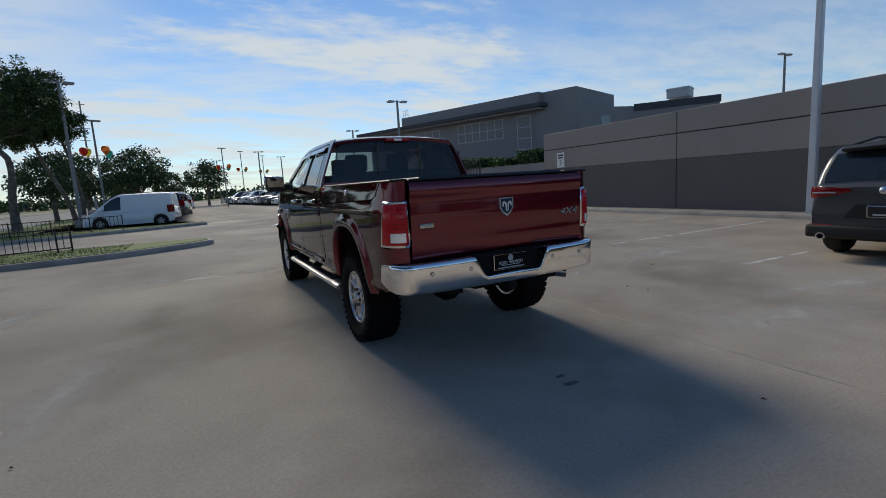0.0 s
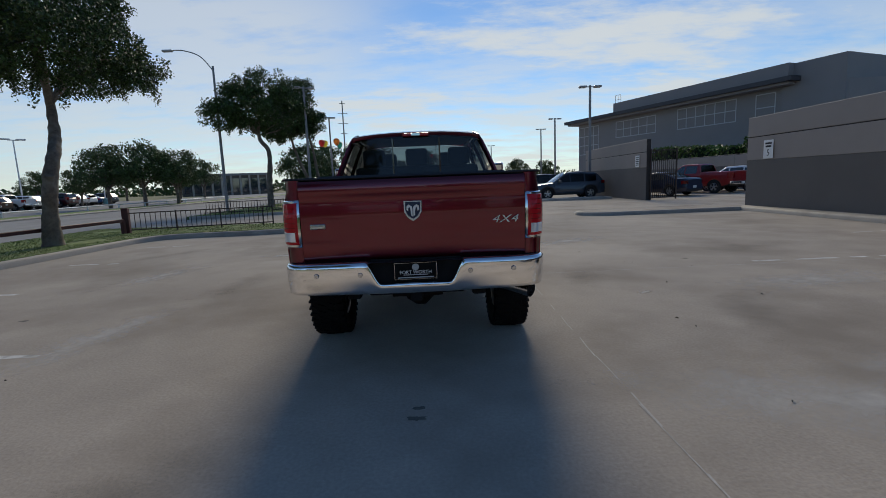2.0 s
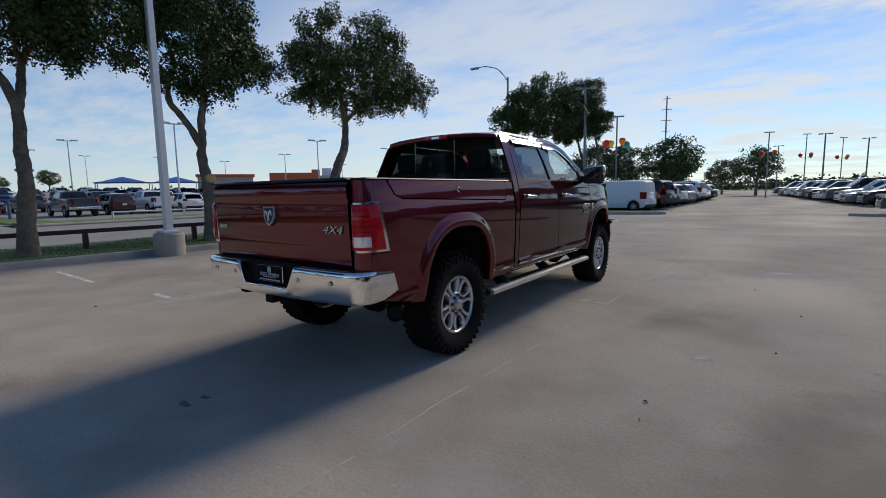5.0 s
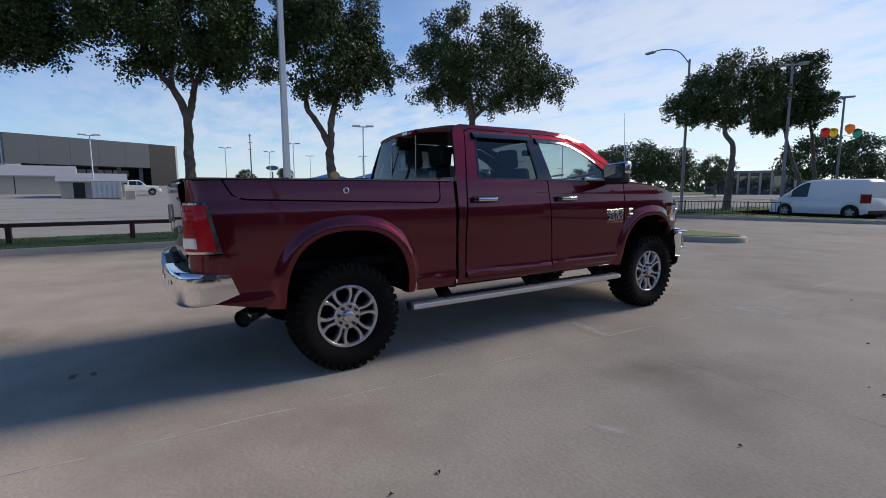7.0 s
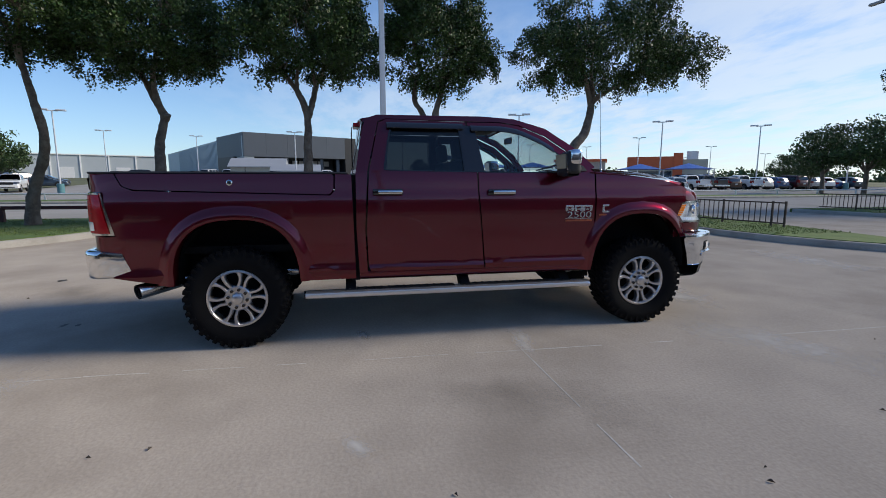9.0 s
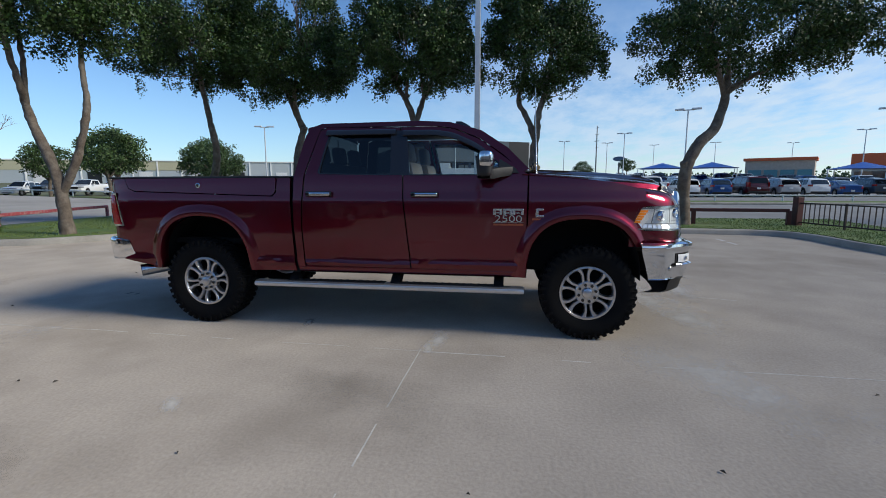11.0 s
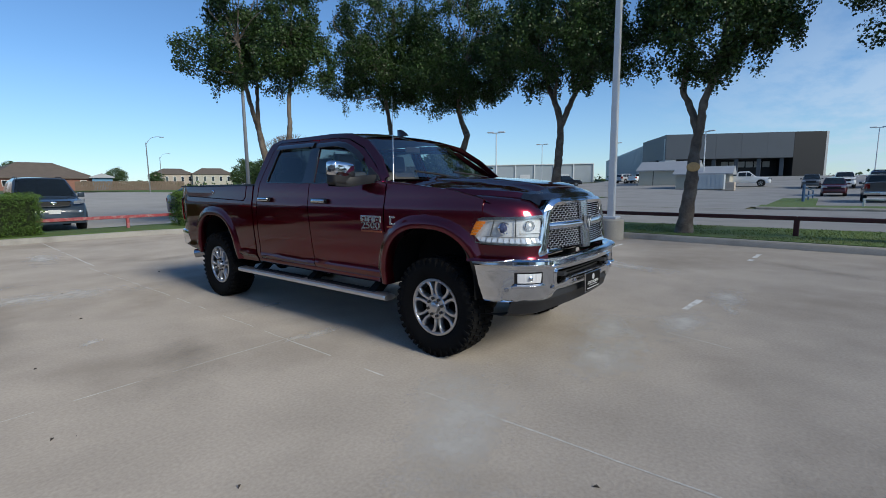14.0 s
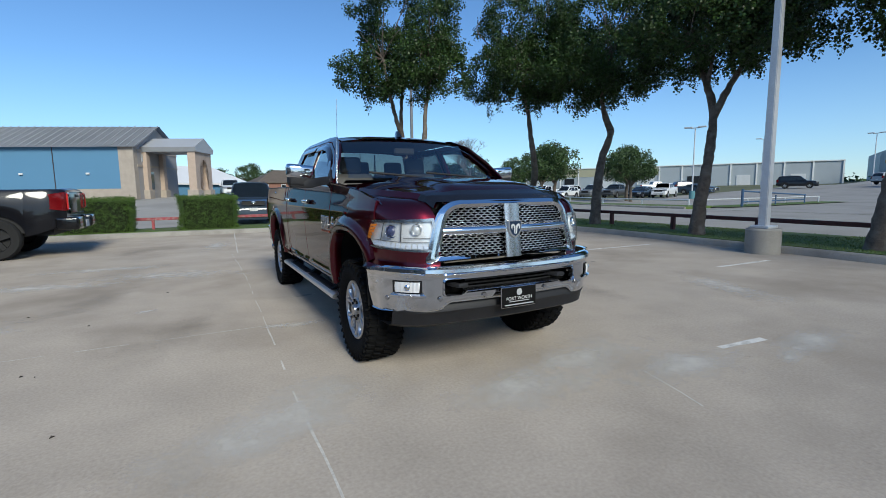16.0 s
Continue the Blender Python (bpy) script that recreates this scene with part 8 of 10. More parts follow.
SIZE_WORD = {"sedan": "sedan", "suv": "SUV", "bigsuv": "large SUV", "pickup": "crew-cab pickup", "van": "small cargo van"}
BODY_WORD = {"sedan": "sedan", "suv": "suv", "bigsuv": "suv", "pickup": "pickup_truck", "van": "cargo_van"}
PAINTS = {"black": (0.008, 0.008, 0.010), "dark grey": (0.068, 0.07, 0.073), "grey": (0.14, 0.145, 0.15), "silver": (0.38, 0.39, 0.40), "white": (0.72, 0.73, 0.73),
          "dark blue": (0.012, 0.022, 0.05), "blue": (0.02, 0.065, 0.20), "red": (0.26, 0.012, 0.015), "maroon": (0.06, 0.008, 0.010), "brown": (0.07, 0.035, 0.022),
          "beige": (0.50, 0.46, 0.40), "slate blue": (0.032, 0.046, 0.066)}


def car(kind, paint, x, y, rz, where, group="parked cars", s=1.0):
    """A parked vehicle of one kind, its parts on shared meshes."""
    ob = thing(BODY_WORD[kind], paint + " " + SIZE_WORD[kind] + " parked " + where, {"van": "van", "pickup": "pickup truck"}.get(kind, "car"), group,
               m=pose(x, y, land(x, y), 0, 0, rz) @ Matrix.Diagonal((s, s, s, 1)))
    last = {}
    for name, me, m, painted, under in car_meshes(kind):
        o = link_mesh(name, me, last.get(under, ob) if under else ob, m)
        if painted:
            o.color = (*PAINTS[paint], 1)
        last[name] = o
    return ob


# the dark SUV by the wall, its tail to the lane
suv = car("suv", "dark grey", 8.1, -1.45, -90, "by the tall wall", "cars by the wall")
for o in list(suv.children):
    if o.name.split(".")[0] in ("tail_lamp", "licence_plate"):
        bpy.data.objects.remove(o)
for s in (-1, 1):
    bm = bmesh.new()
    rows = []
    for x, y, z0, z1 in ((0.34, -2.345, 0.985, 1.03), (0.55, -2.34, 0.935, 1.05), (0.74, -2.325, 0.90, 1.06), (0.84, -2.28, 0.895, 1.06), (0.895, -2.17, 0.91, 1.045), (0.915, -2.05, 0.95, 1.015)):
        rows.append([(s * x, y, z0), (s * x, y - 0.012, (z0 + z1) / 2), (s * x, y, z1)])
    sheet(bm, rows)
    bmesh.ops.solidify(bm, geom=bm.faces[:], thickness=0.02)
    tl = part("tail_lamp", bm, M_TAIL, suv, "slim red wrap-round tail lamp", 50)
    bm = bmesh.new()
    box(bm, s * 0.52, s * 0.8, -2.352, -2.335, 0.965, 0.985, 0.004)
    part("light_strip", bm, M_HEADL, tl)
    bm = bmesh.new()
    lathe(bm, ((0.036, -0.1), (0.047, -0.1), (0.05, -0.09), (0.05, 0.1), (0.036, 0.1), (0.034, -0.05)), 20, axis="z", close=True)
    bmesh.ops.transform(bm, matrix=pose(s * 0.66, -2.3, 0.36, 90) @ Matrix.Diagonal((1.2, 1, 1, 1)), verts=bm.verts[:])
    part("exhaust_tip", bm, M_CHROME_FAR, suv, smooth=40)
    bm = bmesh.new()
    box(bm, s * 0.55, s * 0.82, -2.345, -2.325, 0.50, 0.525, 0.006)
    part("reflector", bm, M_TAIL, suv)
bm = bmesh.new()
box(bm, -0.88, 0.88, -2.365, -2.1, 0.33, 0.52, 0.05, seg=3)
part("lower_bumper", bm, M_CLAD, suv, "matt black lower bumper", 40)
bm = bmesh.new()
poly_prism(bm, [(-0.42, 0.0), (0.42, 0.0), (0.30, 0.19), (-0.30, 0.19)], 0, 0.012)
bmesh.ops.transform(bm, matrix=pose(0, -2.322, 0.62, 90), verts=bm.verts[:])
part("plate_recess", bm, M_CLAD, suv)
bm = bmesh.new()
box(bm, -0.165, 0.165, -2.355, -2.338, 0.63, 0.80, 0.01)
pf = part("plate_frame", bm, M_CHROME_FAR, suv, "chrome plate frame")
bm = bmesh.new()
box(bm, -0.145, 0.145, -2.361, -2.354, 0.65, 0.785, 0.004)
part("dealer_plate", bm, M_CLAD, pf)
bm = bmesh.new()
box(bm, -0.09, 0.09, -2.3635, -2.3605, 0.67, 0.685)
part("printed_bar", bm, M_PLATE, pf)
bm = bmesh.new()
lathe(bm, ((0.0, 0.016), (0.036, 0.014), (0.05, 0.005), (0.052, -0.01)), 24)
bmesh.ops.transform(bm, matrix=pose(0, -2.328, 1.0, 82), verts=bm.verts[:])
part("badge", bm, M_CHROME_FAR, suv, "round chrome badge", 40)
bm = bmesh.new()
sheet(bm, [[(-0.62, -1.86, 1.625), (0, -1.84, 1.66), (0.62, -1.86, 1.625)], [(-0.6, -2.06, 1.575), (0, -2.1, 1.60), (0.6, -2.06, 1.575)], [(-0.59, -2.05, 1.545), (0, -2.09, 1.57), (0.59, -2.05, 1.545)], [(-0.6, -1.92, 1.53), (0, -1.93, 1.55), (0.6, -1.92, 1.53)]])
part("roof_spoiler", bm, M_CLAD, suv, "black roof spoiler", 40)
bm = bmesh.new()
tube(bm, [(0.0, -2.3, 1.12), (0.12, -2.28, 1.2), (0.42, -2.26, 1.17)], [0.018, 0.012, 0.008], 8)
part("rear_wiper", bm, M_CLAD, suv, smooth=40)

# the black pickup beside the hedge
gmc = car("pickup", "black", 8.05, -7.0, -90, "beside a clipped hedge", "cars by the wall", s=1.14)
for o in list(gmc.children):
    if o.name.split(".")[0] in ("tail_lamp", "licence_plate", "rear_bumper"):
        bpy.data.objects.remove(o)
for s in (-1, 1):
    bm = bmesh.new()
    rows = []
    for x, y, w in ((0.70, -2.965, 0.0), (0.8, -2.97, 0.01), (0.885, -2.95, 0.01), (0.94, -2.88, 0.02), (0.975, -2.7, 0.05)):
        rows.append([(s * x, y, 0.92 + w), (s * x, y - 0.015, 1.0), (s * x, y - 0.02, 1.2), (s * x, y, 1.31 - w)])
    sheet(bm, rows)
    bmesh.ops.solidify(bm, geom=bm.faces[:], thickness=0.025)
    tl = part("tail_lamp", bm, M_TAIL, gmc, "tall red tail lamp", 50)
    for z0, z1, x0, x1 in ((0.95, 0.975, 0.72, 0.88), (1.25, 1.275, 0.72, 0.88), (0.975, 1.25, 0.86, 0.885)):
        bm = bmesh.new()
        box(bm, s * x0, s * x1, -3.0, -2.972, z0, z1, 0.006)
        part("light_bar", bm, material("tail_lamp_bright", (0.55, 0.03, 0.03), 0.15, coat=1.0), tl)
    bm = bmesh.new()
    box(bm, s * 0.42, s * 1.0, -3.16, -2.78, 0.55, 0.80, 0.05, seg=3)
    part("bumper_end", bm, material("gloss_black_trim", (0.008, 0.008, 0.009), 0.15, coat=0.5), gmc, "gloss black bumper end", 40)
    bm = bmesh.new()
    box(bm, s * 0.5, s * 0.8, -3.11, -2.95, 0.60, 0.64, 0.01)
    part("exhaust_tip", bm, M_CHROME_FAR, gmc)
bm = bmesh.new()
box(bm, -0.44, 0.44, -3.13, -2.78, 0.53, 0.74, 0.04, seg=3)
part("bumper_step", bm, M_CLAD, gmc, "black bumper step", 40)
bm = bmesh.new()
box(bm, -0.155, 0.155, -3.142, -3.128, 0.56, 0.71, 0.004)
part("licence_plate", bm, M_PLATE, gmc)
bm = bmesh.new()
box(bm, -0.68, 0.68, -2.985, -2.955, 0.86, 1.3, 0.03, seg=2)
tg = part("tailgate_panel", bm, M_CARPAINT, gmc, smooth=40)
tg.color = (*PAINTS["black"], 1)
bm = bmesh.new()
box(bm, -0.13, 0.13, -2.997, -2.984, 1.2, 1.25, 0.006)
part("handle", bm, M_CLAD, tg)

dark_rim = None
for o in gmc.children:
    for r in o.children:
        if r.name.split(".")[0] == "rim":
            if dark_rim is None:
                dark_rim = r.data.copy()
                dark_rim.materials[0] = M_CLAD
            r.data = dark_rim
# beyond the south rail
crossover = car("suv", "slate blue", -0.3, -16.0, -4, "nose-in behind the red rail", "cars by the hall", s=1.03)
crossover.matrix_basis = crossover.matrix_basis @ Matrix.Diagonal((1, 1, 1.08, 1))
for o in list(crossover.children):
    if o.name.split(".")[0] in ("grille", "headlamp"):
        bpy.data.objects.remove(o)
Y1 = KINDS["suv"]["y"][1]
bm = bmesh.new()
outer = rounded([(-0.40, 0.80), (0.40, 0.80), (0.48, 0.97), (-0.48, 0.97)], 0.04)
inner = rounded([(-0.37, 0.82), (0.37, 0.82), (0.445, 0.95), (-0.445, 0.95)], 0.035)
gf = ring_prism(outer, inner, lambda x, z: Y1 - 0.10 * x * x, -0.06, 0.012, "grille", M_CHROME_FAR, crossover, "black grille in a chrome surround")
bm = bmesh.new()
sheet(bm, [[(x, Y1 - 0.006 - 0.10 * x * x, z) for x in (-0.45, -0.22, 0, 0.22, 0.45)] for z in (0.81, 0.88, 0.96)])
part("grille_backing", bm, M_CLAD, gf)
bm = bmesh.new()
lathe(bm, ((0.001, 0.01), (0.05, 0.008), (0.06, 0.0)), 20, "x")
bmesh.ops.transform(bm, matrix=pose(0, Y1 + 0.012, 0.905, 0, 0, 90) @ Matrix.Diagonal((1, 1.5, 0.75, 1)), verts=bm.verts[:])
part("badge", bm, M_CHROME_FAR, gf, "oval chrome badge", 40)
for s in (-1, 1):
    bm = bmesh.new()
    sheet(bm, [[(s * x, y, z0 + (z1 - z0) * f) for f in (0, 0.5, 1)] for x, y, z0, z1 in ((0.52, Y1 - 0.01, 0.865, 0.955), (0.66, Y1 - 0.03, 0.865, 0.975), (0.78, Y1 - 0.09, 0.885, 1.0), (0.86, Y1 - 0.22, 0.92, 1.02), (0.90, Y1 - 0.42, 0.97, 1.03))])
    bmesh.ops.solidify(bm, geom=bm.faces[:], thickness=0.03)
    part("headlamp", bm, M_HEADL, crossover, "swept-back clear headlamp", 40)
    bm = bmesh.new()
    box(bm, s * 0.62, s * 0.74, Y1 - 0.10, Y1 - 0.005, 0.52, 0.66, 0.02, seg=2)
    part("fog_lamp", bm, M_CHROME_FAR, crossover, "fog lamp in a bright surround", 40)
bm = bmesh.new()
box(bm, -0.155, 0.155, Y1, Y1 + 0.02, 0.58, 0.70, 0.004)
part("licence_plate", bm, M_PLATE, crossover)
car("sedan", "dark blue", -6.7, -17.0, 0, "nose-in behind a long clipped hedge", "cars by the hall", s=1.05)
car("suv", "white", -1.6, -48.5, 0, "in front of a white tent roof", "cars by the hall")
car("sedan", "dark grey", 13.0, -19.0, 90, "on the hall forecourt", "cars by the hall")
# row by the entrance
car("van", "white", -5.2, 26.9, 78, "on the entrance row", "cars on the entrance row")
rng = random.Random(5)
for k in range(10):
    car(("bigsuv", "suv", "suv", "sedan", "suv")[k % 5], ("black", "dark grey", "white", "silver", "grey", "white", "dark blue", "silver", "black", "white")[k], -5.2 + rng.uniform(-0.2, 0.2), 30.2 + 2.95 * k, 76, "on the entrance row", "cars on the entrance row")
car("suv", "slate blue", 9.1, 26.2, 90, "by the gate wall", "cars on the far row")
for k in range(17):
    car(("suv", "sedan", "suv", "bigsuv")[k % 4], ("black", "grey", "white", "dark grey", "silver", "white")[k % 6], 9.3 - 0.31 * k + rng.uniform(-0.15, 0.15), 36.5 + 2.85 * k, 96, "on the far row", "cars on the far row")
# in the yard behind the gate
car("sedan", "dark blue", 14.8, 25.2, 28, "in the yard behind the gate", "cars in the yard")
car("pickup", "red", 18.3, 27.0, 26, "in the yard behind the gate", "cars in the yard")
car("suv", "white", 21.2, 27.5, 30, "in the yard behind the gate", "cars in the yard")
# the dealer lot across the road
west = "in a long row across the road"
mix = (("pickup", "dark grey"), ("suv", "brown"), ("pickup", "white"), ("suv", "white"), ("suv", "blue"), ("bigsuv", "maroon"), ("suv", "silver"), ("suv", "white"), ("sedan", "blue"), ("suv", "slate blue"), ("suv", "silver"), ("pickup", "white"))
for k in range(22):
    kd, pt = mix[k % len(mix)] if k else ("pickup", "dark grey")
    car(kd, pt, -41.0 - 0.17 * 2.95 * k + rng.uniform(-0.3, 0.3), 9.4 + 2.95 * k, 90 + rng.uniform(-2, 2), west, "cars across the road")
for k in range(17):
    kd = rng.choice(("pickup", "suv", "suv", "bigsuv", "sedan"))
    car(kd, rng.choice(("white", "silver", "black", "grey", "dark grey", "blue", "maroon")), -54.5 - 0.3 * k + rng.uniform(-0.4, 0.4), 7 + 3.0 * k, 90 if k % 3 else -90, west, "cars across the road")
for k in range(13):
    car(rng.choice(("pickup", "suv", "bigsuv")), rng.choice(("white", "silver", "dark grey", "blue", "white")), -71 + rng.uniform(-0.4, 0.4), 5 + 3.1 * k, -90, west, "cars across the road")
for k in range(9):
    car(rng.choice(("sedan", "suv")), rng.choice(("silver", "dark blue", "black", "grey", "white")), -92 + 1.0 * k, 12.5 + 3.2 * k, -90, "before the grey showroom", "cars by the showroom")
south_lot = "on the lot across the road"
for kd, pt, x, y, rz in (("pickup", "grey", -48.5, -42.0, -70), ("pickup", "dark grey", -50.0, -39.3, -72), ("sedan", "black", -51.8, -36.8, -70), ("pickup", "white", -53.6, -34.4, -68), ("sedan", "silver", -57.5, -40.5, 100), ("sedan", "slate blue", -64.0, -37.0, 20), ("sedan", "dark grey", -69.0, -39.5, 15),
                         ("bigsuv", "black", -79.5, -31.0, 22), ("suv", "white", -47.0, -46.0, -75), ("pickup", "white", -45.8, -49.5, -75), ("suv", "silver", -58, -46, 100), ("pickup", "white", -57, -50, 100), ("bigsuv", "white", -56, -54, 100), ("pickup", "grey", -44.5, -53, -75), ("suv", "white", -43.5, -56.5, -75),
                         ("pickup", "white", -68, -47, 60), ("suv", "dark grey", -72, -44, 60), ("pickup", "white", -92, -21.5, 70), ("bigsuv", "silver", -94, -25, 70)):
    car(kd, pt, x, y, rz, south_lot, "cars on the south lot")
car("pickup", "white", -75.0, -2.6, 2, "beside a small pale shed", "cars across the road", s=1.1)


# ---- buildings and far things ----
def wall_box(bm, p, q, depth, z0, z1):
    """A thick wall standing on the line p-q; depth goes to the left of the way."""
    d = Vector((q[0] - p[0], q[1] - p[1], 0)).normalized()
    n = Vector((-d.y, d.x, 0)) * depth
    poly_prism(bm, [(p[0], p[1]), (q[0], q[1]), (q[0] + n.x, q[1] + n.y), (p[0] + n.x, p[1] + n.y)], z0, z1)


def window_on(parent, p, d, s0, s1, z0, z1, cols, rows, proud=0.03, mat=M_FRAME, glass=M_WGLASS, bar=0.09):
    """A glazed window on a facade line: frame, mullions and one pane a light."""
    n = Vector((d[1], -d[0], 0))
    ang = math.degrees(math.atan2(d[1], d[0]))
    m = pose(p[0], p[1], 0, 0, 0, ang)
    bm = bmesh.new()
    for s, z in ((s0, 0), (s1, 0)):
        box(bm, s - bar / 2, s + bar / 2, -proud - 0.06, 0.02, z0 - bar / 2, z1 + bar / 2)
    for z in (z0, z1):
        box(bm, s0 + bar / 2, s1 - bar / 2, -proud - 0.06, 0.02, z - bar / 2, z + bar / 2)
    w = part("window", bm, mat, parent, "pale framed window")
    w.matrix_basis = m
    for i in range(1, cols):
        bm = bmesh.new()
        s = s0 + (s1 - s0) * i / cols
        box(bm, s - bar / 2, s + bar / 2, -proud - 0.055, 0.02, z0 + bar / 2, z1 - bar / 2)
        part("mullion", bm, mat, w)
    for j in range(1, rows):
        z = z0 + (z1 - z0) * j / rows
        for i in range(cols):
            bm = bmesh.new()
            box(bm, s0 + (s1 - s0) * i / cols + bar / 2, s0 + (s1 - s0) * (i + 1) / cols - bar / 2, -proud - 0.052, 0.02, z - bar / 2, z + bar / 2)
            part("glazing_bar", bm, mat, w)
    for i in range(cols):
        for j in range(rows):
            a, b = s0 + (s1 - s0) * i / cols + bar / 2, s0 + (s1 - s0) * (i + 1) / cols - bar / 2
            c, e = z0 + (z1 - z0) * j / rows + bar / 2, z0 + (z1 - z0) * (j + 1) / rows - bar / 2
            bm = bmesh.new()
            box(bm, a, b, -proud, -0.004, c, e)
            part("pane", bm, glass, w)
    return w


# slate showroom behind the yard wall
B0, BD = (34.0, 42.0), (-0.35, 0.937)


def on_face(s, back=0.0):
    return (B0[0] + BD[0] * s + BD[1] * back, B0[1] + BD[1] * s - BD[0] * back)


show = thing("showroom", "slate grey flat-roofed showroom with strip windows and a deep canopy", "building")
bm = bmesh.new()
poly_prism(bm, [on_face(0, 0), on_face(29, 0), on_face(29, 26), on_face(0, 26)], 0, 9.3)
part("wall", bm, M_BLDG, show)
bm = bmesh.new()
poly_prism(bm, [on_face(-6.5, -0.3), on_face(-1.3, -0.3), on_face(-1.3, 10), on_face(-6.5, 10)], 0, 10.95)
part("end_wall", bm, M_BLDG, show)
bm = bmesh.new()
poly_prism(bm, [on_face(-1.3, 0), on_face(0, 0), on_face(0, 10), on_face(-1.3, 10)], 0, 9.3)
part("return_wall", bm, M_BLDG, show)
bm = bmesh.new()
poly_prism(bm, [on_face(-2.2, -1.0), on_face(20.5, -1.0), on_face(20.5, 20), on_face(-2.2, 20)], 9.75, 11.0)
part("parapet", bm, M_BLDG, show)
bm = bmesh.new()
poly_prism(bm, [on_face(-2.9, -1.7), on_face(30.4, -1.7), on_face(30.4, 24), on_face(-2.9, 24)], 9.3, 9.72)
part("canopy", bm, M_BLDG_D, show)
bm = bmesh.new()
poly_prism(bm, [on_face(-2.4, -1.3), on_face(30, -1.3), on_face(30, 23), on_face(-2.4, 23)], 9.05, 9.298)
part("soffit", bm, M_BLDG, show)
bm = bmesh.new()
poly_prism(bm, [(36.2, 36.0), (43.5, 34.6), (48.6, 27.7), (60, 36), (50, 50), (38, 44)], 0, 8.75)
part("wing", bm, M_BLDG, show)
bm = bmesh.new()
poly_prism(bm, [(43.42, 34.5), (48.6, 27.55), (48.9, 27.8), (43.8, 34.8)], 8.2, 8.95)
part("wing_coping", bm, M_BLDG_D, show)
for s0, s1, z0, z1, c, r in ((-0.5, 1.4, 4.8, 8.7, 1, 3), (3.5, 10.8, 6.45, 8.75, 6, 2), (14.1, 21.0, 6.5, 8.6, 5, 2), (24.6, 28.8, 4.6, 8.6, 4, 3)):
    window_on(show, B0, BD, s0, s1, z0, z1, c, r)
wv = Vector((43.5 - 36.2, 34.6 - 36.0)).normalized()
window_on(show, (36.2, 36.0), (wv.x, wv.y), 3.2, 4.3, 6.1, 7.7, 1, 1)
bm = bmesh.new()
m = Matrix.Translation((48.0, 32.0, -0.6)) @ Matrix.Rotation(math.atan2(BD[1], BD[0]), 4, "Z")
box(bm, -1.2, 1.2, -0.9, 0.9, 9.9, 11.0, 0.06, m=m)
box(bm, -1.25, 1.25, -0.95, 0.95, 10.75, 10.86, 0.0, m=m)
part("air_handler", bm, M_FRAME, show, "pale rooftop air handler")
bm = bmesh.new()
for a in (19.2, 19.7, 20.2):
    q = on_face(a, -0.9)
    tube(bm, [(q[0], q[1], 10.9), (q[0], q[1], 12.0)], 0.025, 6)
for z in (11.4, 12.0):
    tube(bm, [(*on_face(19.2, -0.9), z), (*on_face(20.2, -0.9), z)], 0.025, 6)
part("roof_ladder", bm, M_POLE_D, show)
# planting above the yard wall
for k in range(7):
    a = k / 6
    x, y = 27.0 - 3.6 * a, 23 + 22 * a
    shrub_block("shrub", x - 1.2, x + 1.2, y - 1.4, y + 1.4, 1.0 + 0.25 * (k % 3), 60 + k, "leafy green shrub above the yard wall", n=900, size=0.2, z=2.35)
bm = bmesh.new()
poly_prism(bm, [(25.8, 20), (29, 20), (25.4, 47.5), (22.2, 47.5)], 0, 2.4)
structure("planter", bm, M_SOIL, "raised planting bed behind the yard wall")

# hall to the south: u runs along the long wall, v away from the lot
hall = thing("hall", "steel blue panelled hall with a grey metal roof and stone corner", "building", m=pose(5.9, -36.2, land(6, -40) - 0.05, 0, 0, 0))
Fv = Vector((-0.388, -0.922, 0)).normalized()
Uv = Vector((-Fv.y, Fv.x, 0))
hall.matrix_basis = Matrix(((Uv.x, Fv.x, 0, 5.9), (Uv.y, Fv.y, 0, -36.2), (0, 0, 1, land(6, -38) - 0.04), (0, 0, 0, 1)))
GW, EH, RH = 7.0, 4.1, 6.0
bm = bmesh.new()
box(bm, 1.1, 34, 0.12, GW - 0.1, 0, EH)
part("wall", bm, M_STUCCO, hall)
for k in range(7):
    bm = bmesh.new()
    box(bm, 1.12 + 4.8 * k, 5.85 + 4.8 * k, 0.0, 0.12, 0.85, EH - 0.02, 0.01)
    part("blue_panel", bm, M_BLUE_WALL, hall)
    bm = bmesh.new()
    box(bm, 5.86 + 4.8 * k, 5.91 + 4.8 * k, -0.03, 0.12, 0.0, EH - 0.02)
    part("dark_post", bm, M_BLDG_D, hall)
    bm = bmesh.new()
    box(bm, 3.3 + 4.8 * k, 3.55 + 4.8 * k, -0.14, 0.0, 1.95, 2.1, 0.02)
    part("wall_lamp", bm, M_WHITE, hall)
bm = bmesh.new()
box(bm, 1.1, 34, -0.02, 0.12, 0, 0.85)
part("plinth", bm, M_STONE, hall)
bm = bmesh.new()
box(bm, 0, 1.1, -0.06, 0.5, 0, EH)
part("corner_pier", bm, M_STONE, hall, "beige stone pier")
bm = bmesh.new()
bm2 = [(0.0, 0.5, 0), (0.0, GW, 0), (0.0, GW, EH), (0.0, GW / 2, RH - 0.1), (0.0, 0.5, EH + 0.2)]
a = [bm.verts.new(p) for p in bm2]
b = [bm.verts.new((p[0] + 1.08, p[1], p[2])) for p in bm2]
bm.faces.new(a), bm.faces.new(b[::-1])
for i in range(5):
    bm.faces.new((a[i], a[(i + 1) % 5], b[(i + 1) % 5], b[i]))
gable = part("gable_wall", bm, M_STUCCO, hall, "pale stucco gable wall")
